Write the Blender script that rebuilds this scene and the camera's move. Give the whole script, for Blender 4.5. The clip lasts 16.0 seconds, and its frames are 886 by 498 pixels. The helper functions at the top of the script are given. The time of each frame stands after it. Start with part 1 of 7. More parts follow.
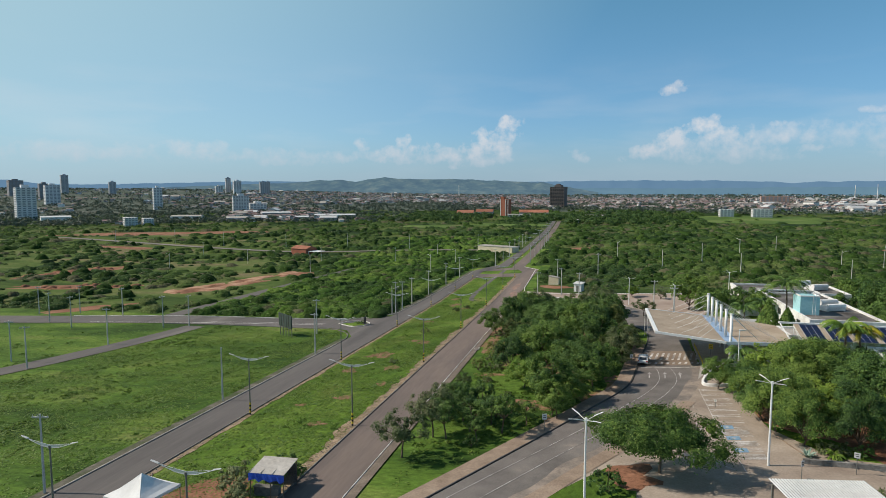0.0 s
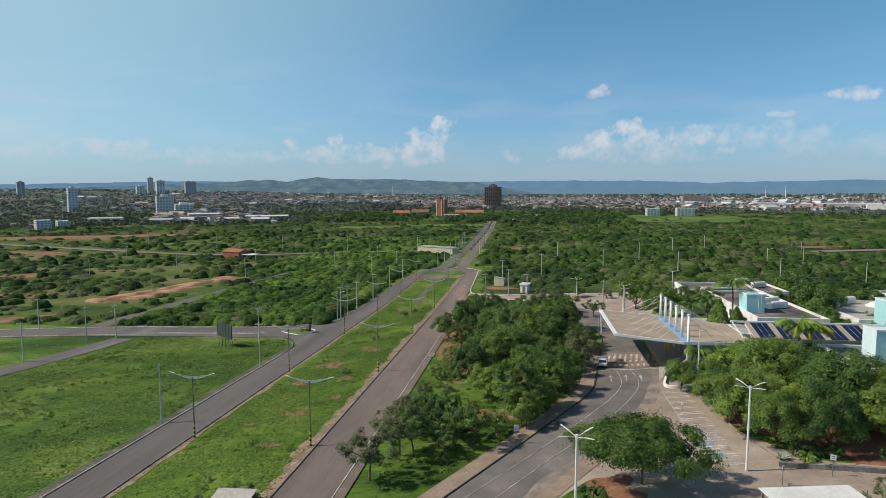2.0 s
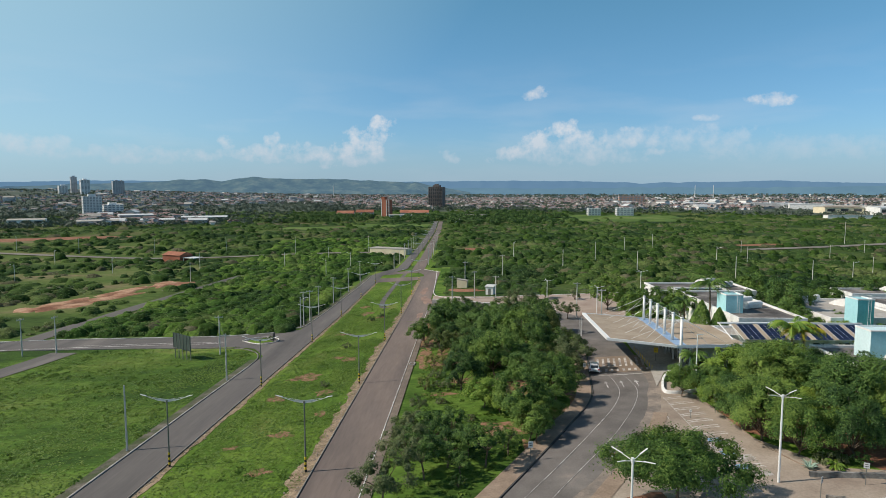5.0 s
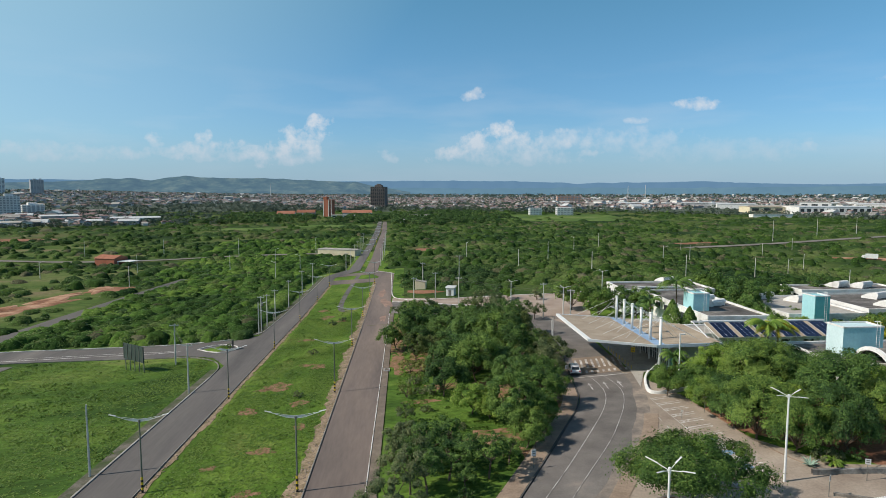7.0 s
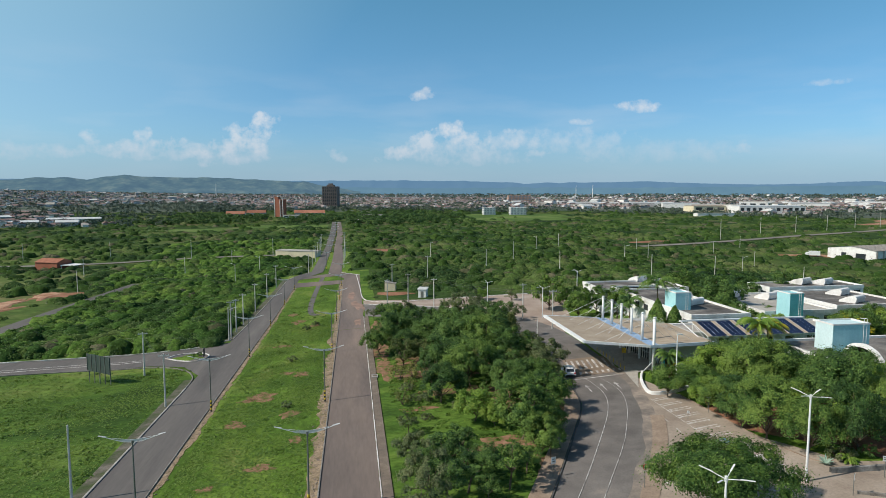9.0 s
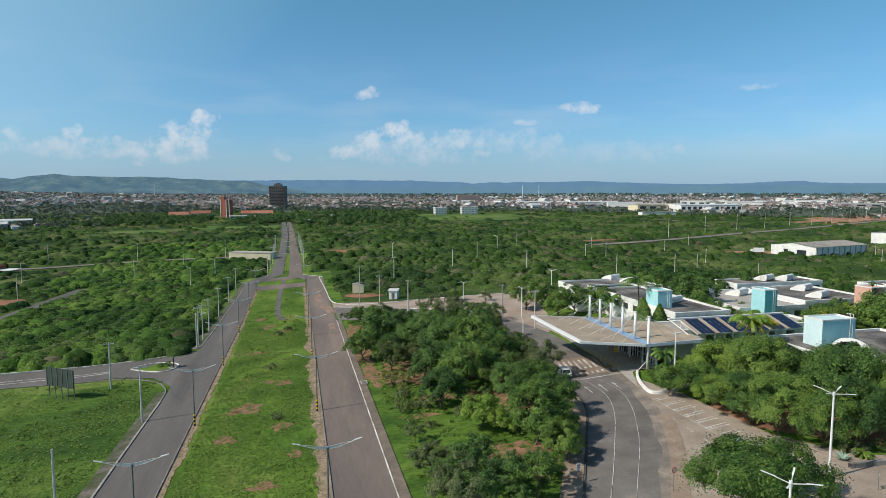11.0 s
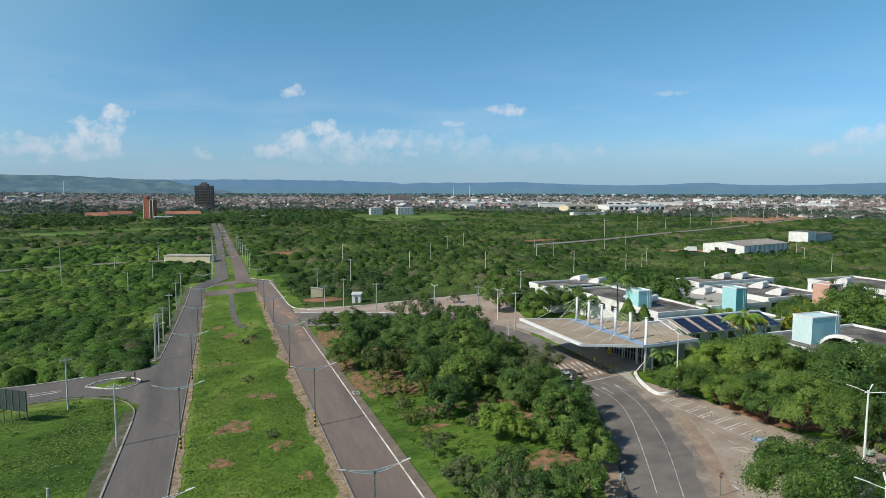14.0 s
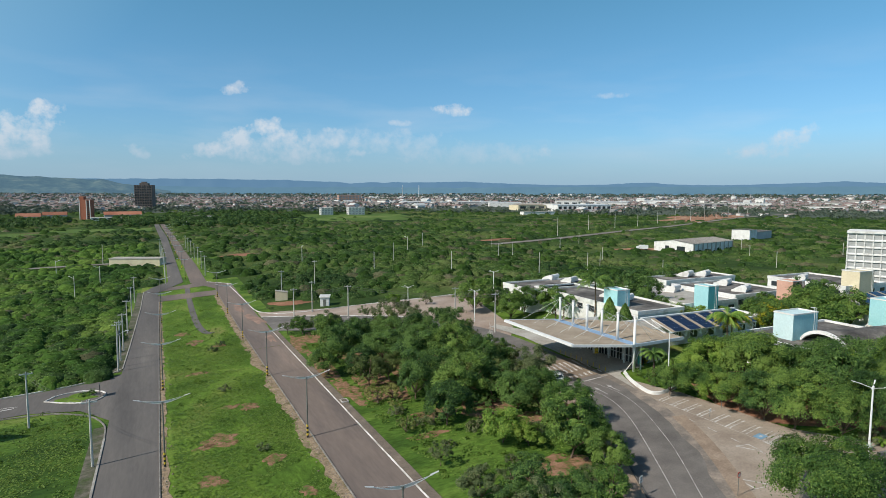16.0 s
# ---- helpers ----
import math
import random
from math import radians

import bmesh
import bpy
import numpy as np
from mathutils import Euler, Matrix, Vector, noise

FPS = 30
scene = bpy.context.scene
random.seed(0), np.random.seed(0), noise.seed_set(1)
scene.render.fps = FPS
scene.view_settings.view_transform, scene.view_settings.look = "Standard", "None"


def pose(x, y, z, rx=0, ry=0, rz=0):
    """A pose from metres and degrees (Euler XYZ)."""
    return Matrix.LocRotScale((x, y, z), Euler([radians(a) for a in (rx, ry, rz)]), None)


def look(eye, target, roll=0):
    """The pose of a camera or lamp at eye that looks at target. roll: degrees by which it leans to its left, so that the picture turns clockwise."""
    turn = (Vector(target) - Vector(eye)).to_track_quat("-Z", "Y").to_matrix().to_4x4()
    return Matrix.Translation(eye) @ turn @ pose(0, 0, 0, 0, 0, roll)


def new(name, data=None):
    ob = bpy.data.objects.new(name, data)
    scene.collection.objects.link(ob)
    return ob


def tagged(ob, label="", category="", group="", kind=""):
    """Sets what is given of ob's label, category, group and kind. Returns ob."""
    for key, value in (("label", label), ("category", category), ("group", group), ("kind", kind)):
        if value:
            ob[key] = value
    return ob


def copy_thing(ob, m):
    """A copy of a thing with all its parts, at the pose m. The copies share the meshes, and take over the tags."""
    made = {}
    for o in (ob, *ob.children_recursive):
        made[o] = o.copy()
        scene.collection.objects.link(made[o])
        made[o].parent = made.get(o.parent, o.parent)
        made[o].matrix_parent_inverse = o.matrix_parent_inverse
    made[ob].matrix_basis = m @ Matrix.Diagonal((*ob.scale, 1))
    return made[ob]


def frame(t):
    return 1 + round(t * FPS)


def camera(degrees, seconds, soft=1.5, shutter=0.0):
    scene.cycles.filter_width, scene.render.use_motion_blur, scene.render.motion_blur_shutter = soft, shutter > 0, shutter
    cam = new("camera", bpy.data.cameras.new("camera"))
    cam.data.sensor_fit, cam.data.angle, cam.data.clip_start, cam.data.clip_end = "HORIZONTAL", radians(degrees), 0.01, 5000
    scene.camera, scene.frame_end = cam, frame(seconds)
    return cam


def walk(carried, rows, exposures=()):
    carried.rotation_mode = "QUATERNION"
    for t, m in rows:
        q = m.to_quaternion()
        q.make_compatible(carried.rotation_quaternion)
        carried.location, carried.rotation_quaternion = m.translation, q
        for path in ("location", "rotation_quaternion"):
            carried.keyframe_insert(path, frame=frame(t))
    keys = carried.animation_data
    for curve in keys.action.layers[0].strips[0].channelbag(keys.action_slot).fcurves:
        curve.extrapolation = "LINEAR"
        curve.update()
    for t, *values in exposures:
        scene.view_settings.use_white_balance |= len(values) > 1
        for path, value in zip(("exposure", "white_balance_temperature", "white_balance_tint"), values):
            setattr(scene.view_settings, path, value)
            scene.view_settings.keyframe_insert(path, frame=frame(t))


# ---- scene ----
cam = camera(72.4, 16.0, soft=0.6)
PATH = [
    (0, (47.732, 12.563, 32.298), (47.252, 14.496, 32.115), -0.0),
    (0.5, (46.656, 13.554, 32.342), (46.227, 15.499, 32.16), -0.1),
    (1, (45.543, 14.427, 32.417), (45.171, 16.383, 32.235), -0.1),
    (1.5, (44.265, 15.144, 32.525), (43.947, 17.11, 32.342), -0.1),
    (2, (43.047, 15.988, 32.591), (42.781, 17.962, 32.408), -0.1),
    (2.5, (41.82, 16.835, 32.637), (41.591, 18.813, 32.454), -0.1),
    (3, (40.541, 17.663, 32.648), (40.343, 19.644, 32.465), -0.1),
    (3.5, (39.215, 18.467, 32.671), (39.045, 20.451, 32.487), -0.1),
    (4, (37.774, 19.182, 32.75), (37.632, 21.168, 32.566), -0.1),
    (6.5, (29.759, 22.806, 32.808), (29.834, 24.796, 32.625), 0.0),
    (7, (28.077, 23.601, 32.903), (28.206, 25.588, 32.719), 0.0),
    (7.5, (26.429, 24.406, 32.888), (26.605, 26.39, 32.705), 0.0),
    (8, (24.706, 25.333, 32.985), (24.922, 27.312, 32.801), 0.0),
    (8.5, (22.995, 26.183, 32.985), (23.248, 28.158, 32.801), 0.0),
    (9, (21.243, 27.008, 33.039), (21.536, 28.978, 32.854), 0.0),
    (11.5, (12.436, 32.328, 33.0), (12.944, 34.253, 32.815), 0.0),
    (12, (10.733, 33.374, 32.986), (11.283, 35.288, 32.802), 0.1),
    (12.5, (9.089, 34.502, 32.989), (9.676, 36.405, 32.804), 0.1),
    (13, (7.546, 35.61, 32.963), (8.169, 37.502, 32.778), 0.1),
    (13.5, (5.899, 36.881, 33.003), (6.558, 38.76, 32.818), 0.1),
    (14, (4.538, 38.08, 33.067), (5.226, 39.949, 32.882), 0.1),
    (14.5, (3.198, 39.323, 33.079), (3.918, 41.179, 32.894), 0.1),
    (15, (1.761, 40.458, 33.113), (2.522, 42.298, 32.927), 0.0),
    (15.5, (0.412, 41.655, 33.193), (1.216, 43.477, 33.007), 0.0),
    (16, (-0.949, 42.775, 33.174), (-0.102, 44.578, 32.988), 0.1),
]
walk(cam, [(t, look(eye, target, roll)) for t, eye, target, roll in PATH],
     [(0.0, -0.04, 6850, 13.0), (4.0, -0.02, 6780, 12.4), (8.0, 0.0, 6600, 10.8), (12.0, 0.0, 6500, 10.0), (16.0, 0.0, 6500, 10.0)])

# ---- light and sky ----
SUN_AZ, SUN_EL = radians(-94), radians(41)   # azimuth from +y towards +x
world = bpy.data.worlds.new("sky")
scene.world = world
world.use_nodes = True
wn, wl = world.node_tree.nodes, world.node_tree.links
wn.clear()


def wmath(op, a, b=None, clamp=False):
    n = wn.new("ShaderNodeMath")
    n.operation, n.use_clamp = op, clamp
    for k, v in enumerate((a, b)):
        if v is None:
            continue
        if isinstance(v, (int, float)):
            n.inputs[k].default_value = v
        else:
            wl.new(v, n.inputs[k])
    return n.outputs[0]


sky = wn.new("ShaderNodeTexSky")
sky.sky_type, sky.sun_disc = "NISHITA", False
sky.sun_elevation, sky.sun_rotation = SUN_EL, SUN_AZ
sky.air_density, sky.dust_density, sky.ozone_density = 1.0, 0.6, 1.6
coords = wn.new("ShaderNodeTexCoord")
sep = wn.new("ShaderNodeSeparateXYZ")
wl.new(coords.outputs["Generated"], sep.inputs[0])
azim = wmath("MULTIPLY", wmath("ARCTAN2", sep.outputs[0], sep.outputs[1]), 57.2958)
elev = wmath("MULTIPLY", wmath("ARCSINE", sep.outputs[2]), 57.2958)
puffs = wn.new("ShaderNodeTexNoise")
puffs.inputs["Scale"].default_value, puffs.inputs["Detail"].default_value, puffs.inputs["Roughness"].default_value = 42, 9, 0.62
wl.new(coords.outputs["Generated"], puffs.inputs["Vector"])
wisps = wn.new("ShaderNodeTexNoise")
wmap = wn.new("ShaderNodeMapping")
wmap.inputs["Scale"].default_value = (1, 1, 5)
wl.new(coords.outputs["Generated"], wmap.inputs["Vector"])
wl.new(wmap.outputs[0], wisps.inputs["Vector"])
wisps.inputs["Scale"].default_value, wisps.inputs["Detail"].default_value = 5, 8
# clouds: azimuth, elevation, half width, half height, slant, density
CLOUDS = [(-10.2, 4.5, 3.7, 1.6, 0.42, 1.0), (-9.6, 4.0, 2.8, 1.1, 0.0, 0.85), (-10.5, 3.2, 4.2, 0.7, 0.0, 0.6), (-17, 3.4, 3.0, 0.8, 0.0, 0.65), (8.4, 4.2, 3.4, 1.1, 0.1, 0.7),
          (-8.1, 6.3, 1.0, 0.9, 0.45, 1.0), (-9.3, 5.2, 1.5, 1.1, 0.4, 1.0), (-10.8, 4.2, 2.1, 0.95, 0.15, 0.95), (-13.0, 3.5, 2.6, 0.8, 0.05, 0.8),
          (-16.0, 4.2, 1.6, 0.9, 0.1, 0.9), (-17.6, 4.8, 0.8, 0.7, 0.2, 0.9), (-18.9, 3.6, 1.8, 0.8, 0.0, 0.8), (-21.5, 4.4, 0.9, 0.7, 0.2, 0.7), (-22.4, 3.4, 2.6, 0.7, 0.0, 0.6),
          (-29, 3.3, 6.0, 0.8, 0.0, 0.5), (-36, 3.8, 4.0, 0.9, 0.0, 0.5), (-45, 3.4, 8.0, 0.9, 0.0, 0.4),
          (4.4, 3.7, 2.2, 0.75, 0.25, 0.85), (6.6, 4.7, 2.0, 1.0, 0.42, 0.95), (9.0, 5.7, 1.6, 0.95, 0.2, 1.0), (11.0, 4.7, 2.6, 1.2, -0.1, 0.8), (14.8, 4.7, 3.6, 1.1, -0.06, 0.6),
          (14.6, 5.7, 0.8, 0.35, 0.0, 0.7), (17.0, 3.6, 2.2, 0.45, 0.0, 0.7), (11, 3.4, 7.0, 0.9, 0.0, 0.5), (21.5, 4.4, 6.0, 1.4, -0.05, 0.4), (28, 3.6, 9.0, 1.0, 0.0, 0.3),
          (6.4, 8.9, 1.3, 0.5, 0.1, 0.75), (7.0, 9.3, 0.5, 0.5, 0.3, 0.8), (26.2, 7.6, 2.0, 0.55, -0.05, 0.85), (21.2, 6.4, 1.1, 0.3, 0.0, 0.5),
          (54.4, 4.4, 2.4, 1.1, 0.25, 0.8), (53, 3.5, 3.2, 0.8, 0.0, 0.6), (-51.5, 6.8, 1.3, 0.6, 0.0, 0.5), (-1.4, 3.4, 0.9, 0.7, -0.3, 0.55),
          (-27, 18.8, 15, 1.0, -0.03, 0.7), (40, 8.6, 2.0, 0.28, 0.0, 0.45), (34.5, 3.7, 1.0, 0.5, 0.1, 0.5)]
cover = None
for ca, ce, cw, ch, slant, dens in CLOUDS:
    da = wmath("SUBTRACT", azim, ca)
    u = wmath("DIVIDE", da, cw)
    v = wmath("DIVIDE", wmath("SUBTRACT", wmath("SUBTRACT", elev, ce), wmath("MULTIPLY", da, slant)), ch)
    r = wmath("ADD", wmath("MULTIPLY", u, u), wmath("MULTIPLY", v, v))
    lump = wmath("MULTIPLY", wmath("SUBTRACT", 0.95, r), 0.8)
    one = wmath("MULTIPLY", wmath("ADD", lump, wmath("MULTIPLY", wmath("SUBTRACT", puffs.outputs[0], 0.5), 4.4)), dens, True)
    one = wmath("MULTIPLY", one, wmath("SUBTRACT", 2.0, r, True))
    cover = one if cover is None else wmath("MAXIMUM", cover, one)
veil = wmath("MULTIPLY", wmath("MULTIPLY", wmath("SUBTRACT", wisps.outputs[0], 0.47, True), 1.1),
             wmath("SUBTRACT", 1.0, wmath("ABSOLUTE", wmath("DIVIDE", wmath("SUBTRACT", elev, 5), 8)), True))
cover = wmath("ADD", cover, veil, True)
mix = wn.new("ShaderNodeMix")
mix.data_type = "RGBA"
wl.new(wmath("MULTIPLY", cover, 0.66), mix.inputs[0])
tint = wn.new("ShaderNodeMix")
tint.data_type, tint.blend_type = "RGBA", "MULTIPLY"
tint.inputs[0].default_value = 1.0
wl.new(sky.outputs[0], tint.inputs[6])
low = wn.new("ShaderNodeMapRange")
low.inputs[1].default_value, low.inputs[2].default_value = 0.0, 22.0
wl.new(elev, low.inputs[0])
shade = wn.new("ShaderNodeMix")
shade.data_type = "RGBA"
shade.inputs[6].default_value, shade.inputs[7].default_value = (0.59, 0.85, 1.24, 1), (0.59, 1.15, 1.13, 1)
wl.new(low.outputs[0], shade.inputs[0])
high = wn.new("ShaderNodeMapRange")
high.inputs[1].default_value, high.inputs[2].default_value = 20.0, 48.0
wl.new(elev, high.inputs[0])
zenith = wn.new("ShaderNodeMix")
zenith.data_type = "RGBA"
zenith.inputs[7].default_value = (0.42, 0.56, 0.72, 1)
wl.new(high.outputs[0], zenith.inputs[0])
wl.new(shade.outputs[2], zenith.inputs[6])
wl.new(zenith.outputs[2], tint.inputs[7])
# pale haze that brightens the sky towards the sun's side
toward = wn.new("ShaderNodeVectorMath")
toward.operation = "DOT_PRODUCT"
wl.new(coords.outputs["Generated"], toward.inputs[0])
toward.inputs[1].default_value = (math.sin(SUN_AZ) * math.cos(SUN_EL), math.cos(SUN_AZ) * math.cos(SUN_EL), math.sin(SUN_EL))
glow = wn.new("ShaderNodeMapRange")
glow.inputs[1].default_value, glow.inputs[2].default_value, glow.inputs[3].default_value, glow.inputs[4].default_value = 0.12, 0.72, 0.0, 0.9
wl.new(toward.outputs["Value"], glow.inputs[0])
haze = wn.new("ShaderNodeMix")
haze.data_type = "RGBA"
haze.inputs[7].default_value = (3.75, 5.85, 6.75, 1)
wl.new(wmath("MULTIPLY", glow.outputs[0], wmath("SUBTRACT", 1.0, wmath("MULTIPLY", high.outputs[0], 0.8))), haze.inputs[0])
wl.new(tint.outputs[2], haze.inputs[6])
air = wn.new("ShaderNodeMix")
air.data_type = "RGBA"
air.inputs[7].default_value = (3.0, 4.6, 6.1, 1)
wl.new(wmath("MULTIPLY", wmath("SUBTRACT", 1.0, wmath("DIVIDE", elev, 5.0), True), wmath("SUBTRACT", 0.85, wmath("MULTIPLY", glow.outputs[0], 0.4))), air.inputs[0])
wl.new(haze.outputs[2], air.inputs[6])
wl.new(air.outputs[2], mix.inputs[6])
# clouds: white tops over grey-lilac undersides low on the horizon
body = wn.new("ShaderNodeMix")
body.data_type = "RGBA"
body.inputs[6].default_value, body.inputs[7].default_value = (5.3, 6.0, 6.9, 1), (7.3, 7.5, 7.8, 1)
rise = wn.new("ShaderNodeMapRange")
rise.inputs[1].default_value, rise.inputs[2].default_value = 2.6, 5.6
wl.new(elev, rise.inputs[0])
wl.new(rise.outputs[0], body.inputs[0])
wl.new(body.outputs[2], mix.inputs[7])
back = wn.new("ShaderNodeBackground")
back.inputs[1].default_value = 0.105
wl.new(mix.outputs[2], back.inputs[0])
wl.new(back.outputs[0], wn.new("ShaderNodeOutputWorld").inputs[0])

sun = new("sun", bpy.data.lights.new("sun", "SUN"))
sun.data.energy, sun.data.angle, sun.data.color = 4.5, radians(0.55), (1.0, 0.93, 0.82)
sun.matrix_world = look((0, 0, 200), (-math.sin(SUN_AZ) * math.cos(SUN_EL), -math.cos(SUN_AZ) * math.cos(SUN_EL), 200 - math.sin(SUN_EL)))
scene.view_settings.exposure = 0.0


# ---- materials ----
def principled(name):
    m = bpy.data.materials.new(name)
    m.use_nodes = True
    return m, m.node_tree.nodes, m.node_tree.links, m.node_tree.nodes["Principled BSDF"]


def ramp(nodes, stops):
    r = nodes.new("ShaderNodeValToRGB")
    while len(r.color_ramp.elements) < len(stops):
        r.color_ramp.elements.new(0.5)
    for e, (p, c) in zip(r.color_ramp.elements, stops):
        e.position, e.color = p, (*c, 1)
    return r


def surface(name, stops, scale=0.5, fine=6.0, rough=0.85, bump=0.0, metal=0.0, spread=0.35, stretch=None, vary=0.0, spec=0.3, relief=None):
    """A weathered surface: a colour ramp over coarse noise, darkened and lightened by fine noise, in world metres."""
    m, n, l, b = principled(name)
    geo = n.new("ShaderNodeNewGeometry")
    vec = geo.outputs["Position"]
    if stretch:
        mp = n.new("ShaderNodeMapping")
        mp.inputs["Scale"].default_value = stretch
        l.new(vec, mp.inputs[0])
        vec = mp.outputs[0]
    big, small = n.new("ShaderNodeTexNoise"), n.new("ShaderNodeTexNoise")
    for t, s, d in ((big, scale, 6), (small, fine, 5)):
        l.new(vec, t.inputs["Vector"])
        t.inputs["Scale"].default_value, t.inputs["Detail"].default_value, t.inputs["Roughness"].default_value = s, d, 0.6
    r = ramp(n, stops)
    l.new(big.outputs[0], r.inputs[0])
    rng = n.new("ShaderNodeMapRange")
    rng.inputs[1].default_value, rng.inputs[2].default_value = 0.25, 0.75
    rng.inputs[3].default_value, rng.inputs[4].default_value = 1 - spread, 1 + spread
    l.new(small.outputs[0], rng.inputs[0])
    mul = n.new("ShaderNodeMix")
    mul.data_type, mul.blend_type = "RGBA", "MULTIPLY"
    mul.inputs[0].default_value = 1
    l.new(r.outputs[0], mul.inputs[6])
    l.new(rng.outputs[0], mul.inputs[7])
    out = mul.outputs[2]
    if vary:
        info = n.new("ShaderNodeObjectInfo")
        vr = n.new("ShaderNodeMapRange")
        vr.inputs[3].default_value, vr.inputs[4].default_value = 1 - vary, 1 + vary
        l.new(info.outputs["Random"], vr.inputs[0])
        m2 = n.new("ShaderNodeMix")
        m2.data_type, m2.blend_type = "RGBA", "MULTIPLY"
        m2.inputs[0].default_value = 1
        l.new(out, m2.inputs[6])
        l.new(vr.outputs[0], m2.inputs[7])
        out = m2.outputs[2]
    l.new(out, b.inputs["Base Color"])
    b.inputs["Roughness"].default_value, b.inputs["Metallic"].default_value = rough, metal
    b.inputs["Specular IOR Level"].default_value = spec
    if bump:
        bp = n.new("ShaderNodeBump")
        bp.inputs["Strength"].default_value, bp.inputs["Distance"].default_value = min(1.0, bump), relief or 0.05
        l.new(small.outputs[0], bp.inputs["Height"])
        l.new(bp.outputs[0], b.inputs["Normal"])
    return m


def leafy(name, dark, mid, light, trans=0.25, scale=0.45, jitter=0.42):
    """Foliage: each leaf spray takes its own green, and whole plants drift between the tones."""
    m, n, l, b = principled(name)
    geo, info = n.new("ShaderNodeNewGeometry"), n.new("ShaderNodeObjectInfo")
    noise_n = n.new("ShaderNodeTexNoise")
    noise_n.inputs["Scale"].default_value, noise_n.inputs["Detail"].default_value = scale, 4
    l.new(geo.outputs["Position"], noise_n.inputs["Vector"])
    mixv = n.new("ShaderNodeMath")
    mixv.operation = "MULTIPLY_ADD"
    l.new(geo.outputs["Random Per Island"], mixv.inputs[0])
    mixv.inputs[1].default_value = jitter
    spread_n = n.new("ShaderNodeMapRange")
    spread_n.inputs[1].default_value, spread_n.inputs[2].default_value, spread_n.inputs[3].default_value, spread_n.inputs[4].default_value = 0.3, 0.7, 0.2, 0.72
    l.new(noise_n.outputs[0], spread_n.inputs[0])
    l.new(spread_n.outputs[0], mixv.inputs[2])
    add = n.new("ShaderNodeMath")
    add.operation = "MULTIPLY_ADD"
    l.new(info.outputs["Random"], add.inputs[0])
    add.inputs[1].default_value = 0.36
    l.new(mixv.outputs[0], add.inputs[2])
    r = ramp(n, [(0.3, dark), (0.76, mid), (1.0, light)])
    l.new(add.outputs[0], r.inputs[0])
    l.new(r.outputs[0], b.inputs["Base Color"])
    b.inputs["Roughness"].default_value, b.inputs["Specular IOR Level"].default_value = 0.6, 0.25
    tr = n.new("ShaderNodeBsdfTranslucent")
    l.new(r.outputs[0], tr.inputs[0])
    ms = n.new("ShaderNodeMixShader")
    ms.inputs[0].default_value = trans
    l.new(b.outputs[0], ms.inputs[1])
    l.new(tr.outputs[0], ms.inputs[2])
    l.new(ms.outputs[0], n["Material Output"].inputs[0])
    return m


GRASS = surface("grass", [(0.3, (0.048, 0.09, 0.014)), (0.42, (0.072, 0.134, 0.019)), (0.52, (0.104, 0.178, 0.025)), (0.6, (0.14, 0.205, 0.038)), (0.7, (0.19, 0.195, 0.062))], 0.11, 2.2, 0.95, 1.0, spread=0.4, spec=0.1, relief=0.1, stretch=(1.0, 0.5, 1.0))
FIELD_GRASS = surface("field_grass", [(0.34, (0.03, 0.064, 0.012)), (0.44, (0.052, 0.104, 0.017)), (0.53, (0.084, 0.152, 0.024)), (0.61, (0.125, 0.19, 0.036)), (0.7, (0.16, 0.18, 0.055))], 0.075, 1.8, 0.95, 1.0, spread=0.45, spec=0.1, relief=0.14, stretch=(0.5, 1.1, 1.0))
ASPHALT = surface("asphalt", [(0.3, (0.082, 0.075, 0.072)), (0.45, (0.112, 0.102, 0.097)), (0.58, (0.13, 0.118, 0.11)), (0.72, (0.175, 0.157, 0.143))], 0.16, 2.5, 0.92, 0.06, spread=0.13, stretch=(1.0, 0.12, 1))
ASPHALT_RED = surface("dusty_asphalt", [(0.3, (0.11, 0.09, 0.082)), (0.45, (0.15, 0.12, 0.106)), (0.58, (0.178, 0.14, 0.12)), (0.72, (0.23, 0.175, 0.145))], 0.16, 2.5, 0.92, 0.06, spread=0.13, stretch=(1.0, 0.12, 1))
ASPHALT_NEW = surface("dark_asphalt", [(0.3, (0.108, 0.098, 0.09)), (0.48, (0.15, 0.136, 0.125)), (0.6, (0.178, 0.161, 0.147)), (0.72, (0.235, 0.204, 0.178))], 0.2, 7.0, 0.9, 0.2, spread=0.2)
CONCRETE = surface("yard_concrete", [(0.3, (0.225, 0.178, 0.142)), (0.5, (0.31, 0.255, 0.205)), (0.7, (0.385, 0.325, 0.27))], 0.16, 4.0, 0.9, 0.2, spread=0.18)
WALKWAY = surface("walkway_concrete", [(0.3, (0.12, 0.098, 0.08)), (0.55, (0.175, 0.14, 0.11)), (0.8, (0.27, 0.22, 0.175))], 0.5, 5.0, 0.92, 0.3, spread=0.25)
WALKWAY_TAN = surface("tan_walkway", [(0.3, (0.21, 0.155, 0.115)), (0.55, (0.29, 0.22, 0.165)), (0.8, (0.37, 0.295, 0.23))], 0.5, 5.0, 0.92, 0.3, spread=0.22)
# concrete toned down: the shade on the median kerb's road side is in the colour
KERB = surface("kerb_concrete", [(0.3, (0.13, 0.12, 0.11)), (0.7, (0.27, 0.25, 0.225))], 0.8, 6.0, 0.9, 0.2, spread=0.35)
KERB_PALE = surface("pale_kerb_concrete", [(0.3, (0.2, 0.185, 0.17)), (0.55, (0.32, 0.3, 0.275)), (0.75, (0.45, 0.42, 0.39))], 0.6, 6.0, 0.9, 0.2, spread=0.3)
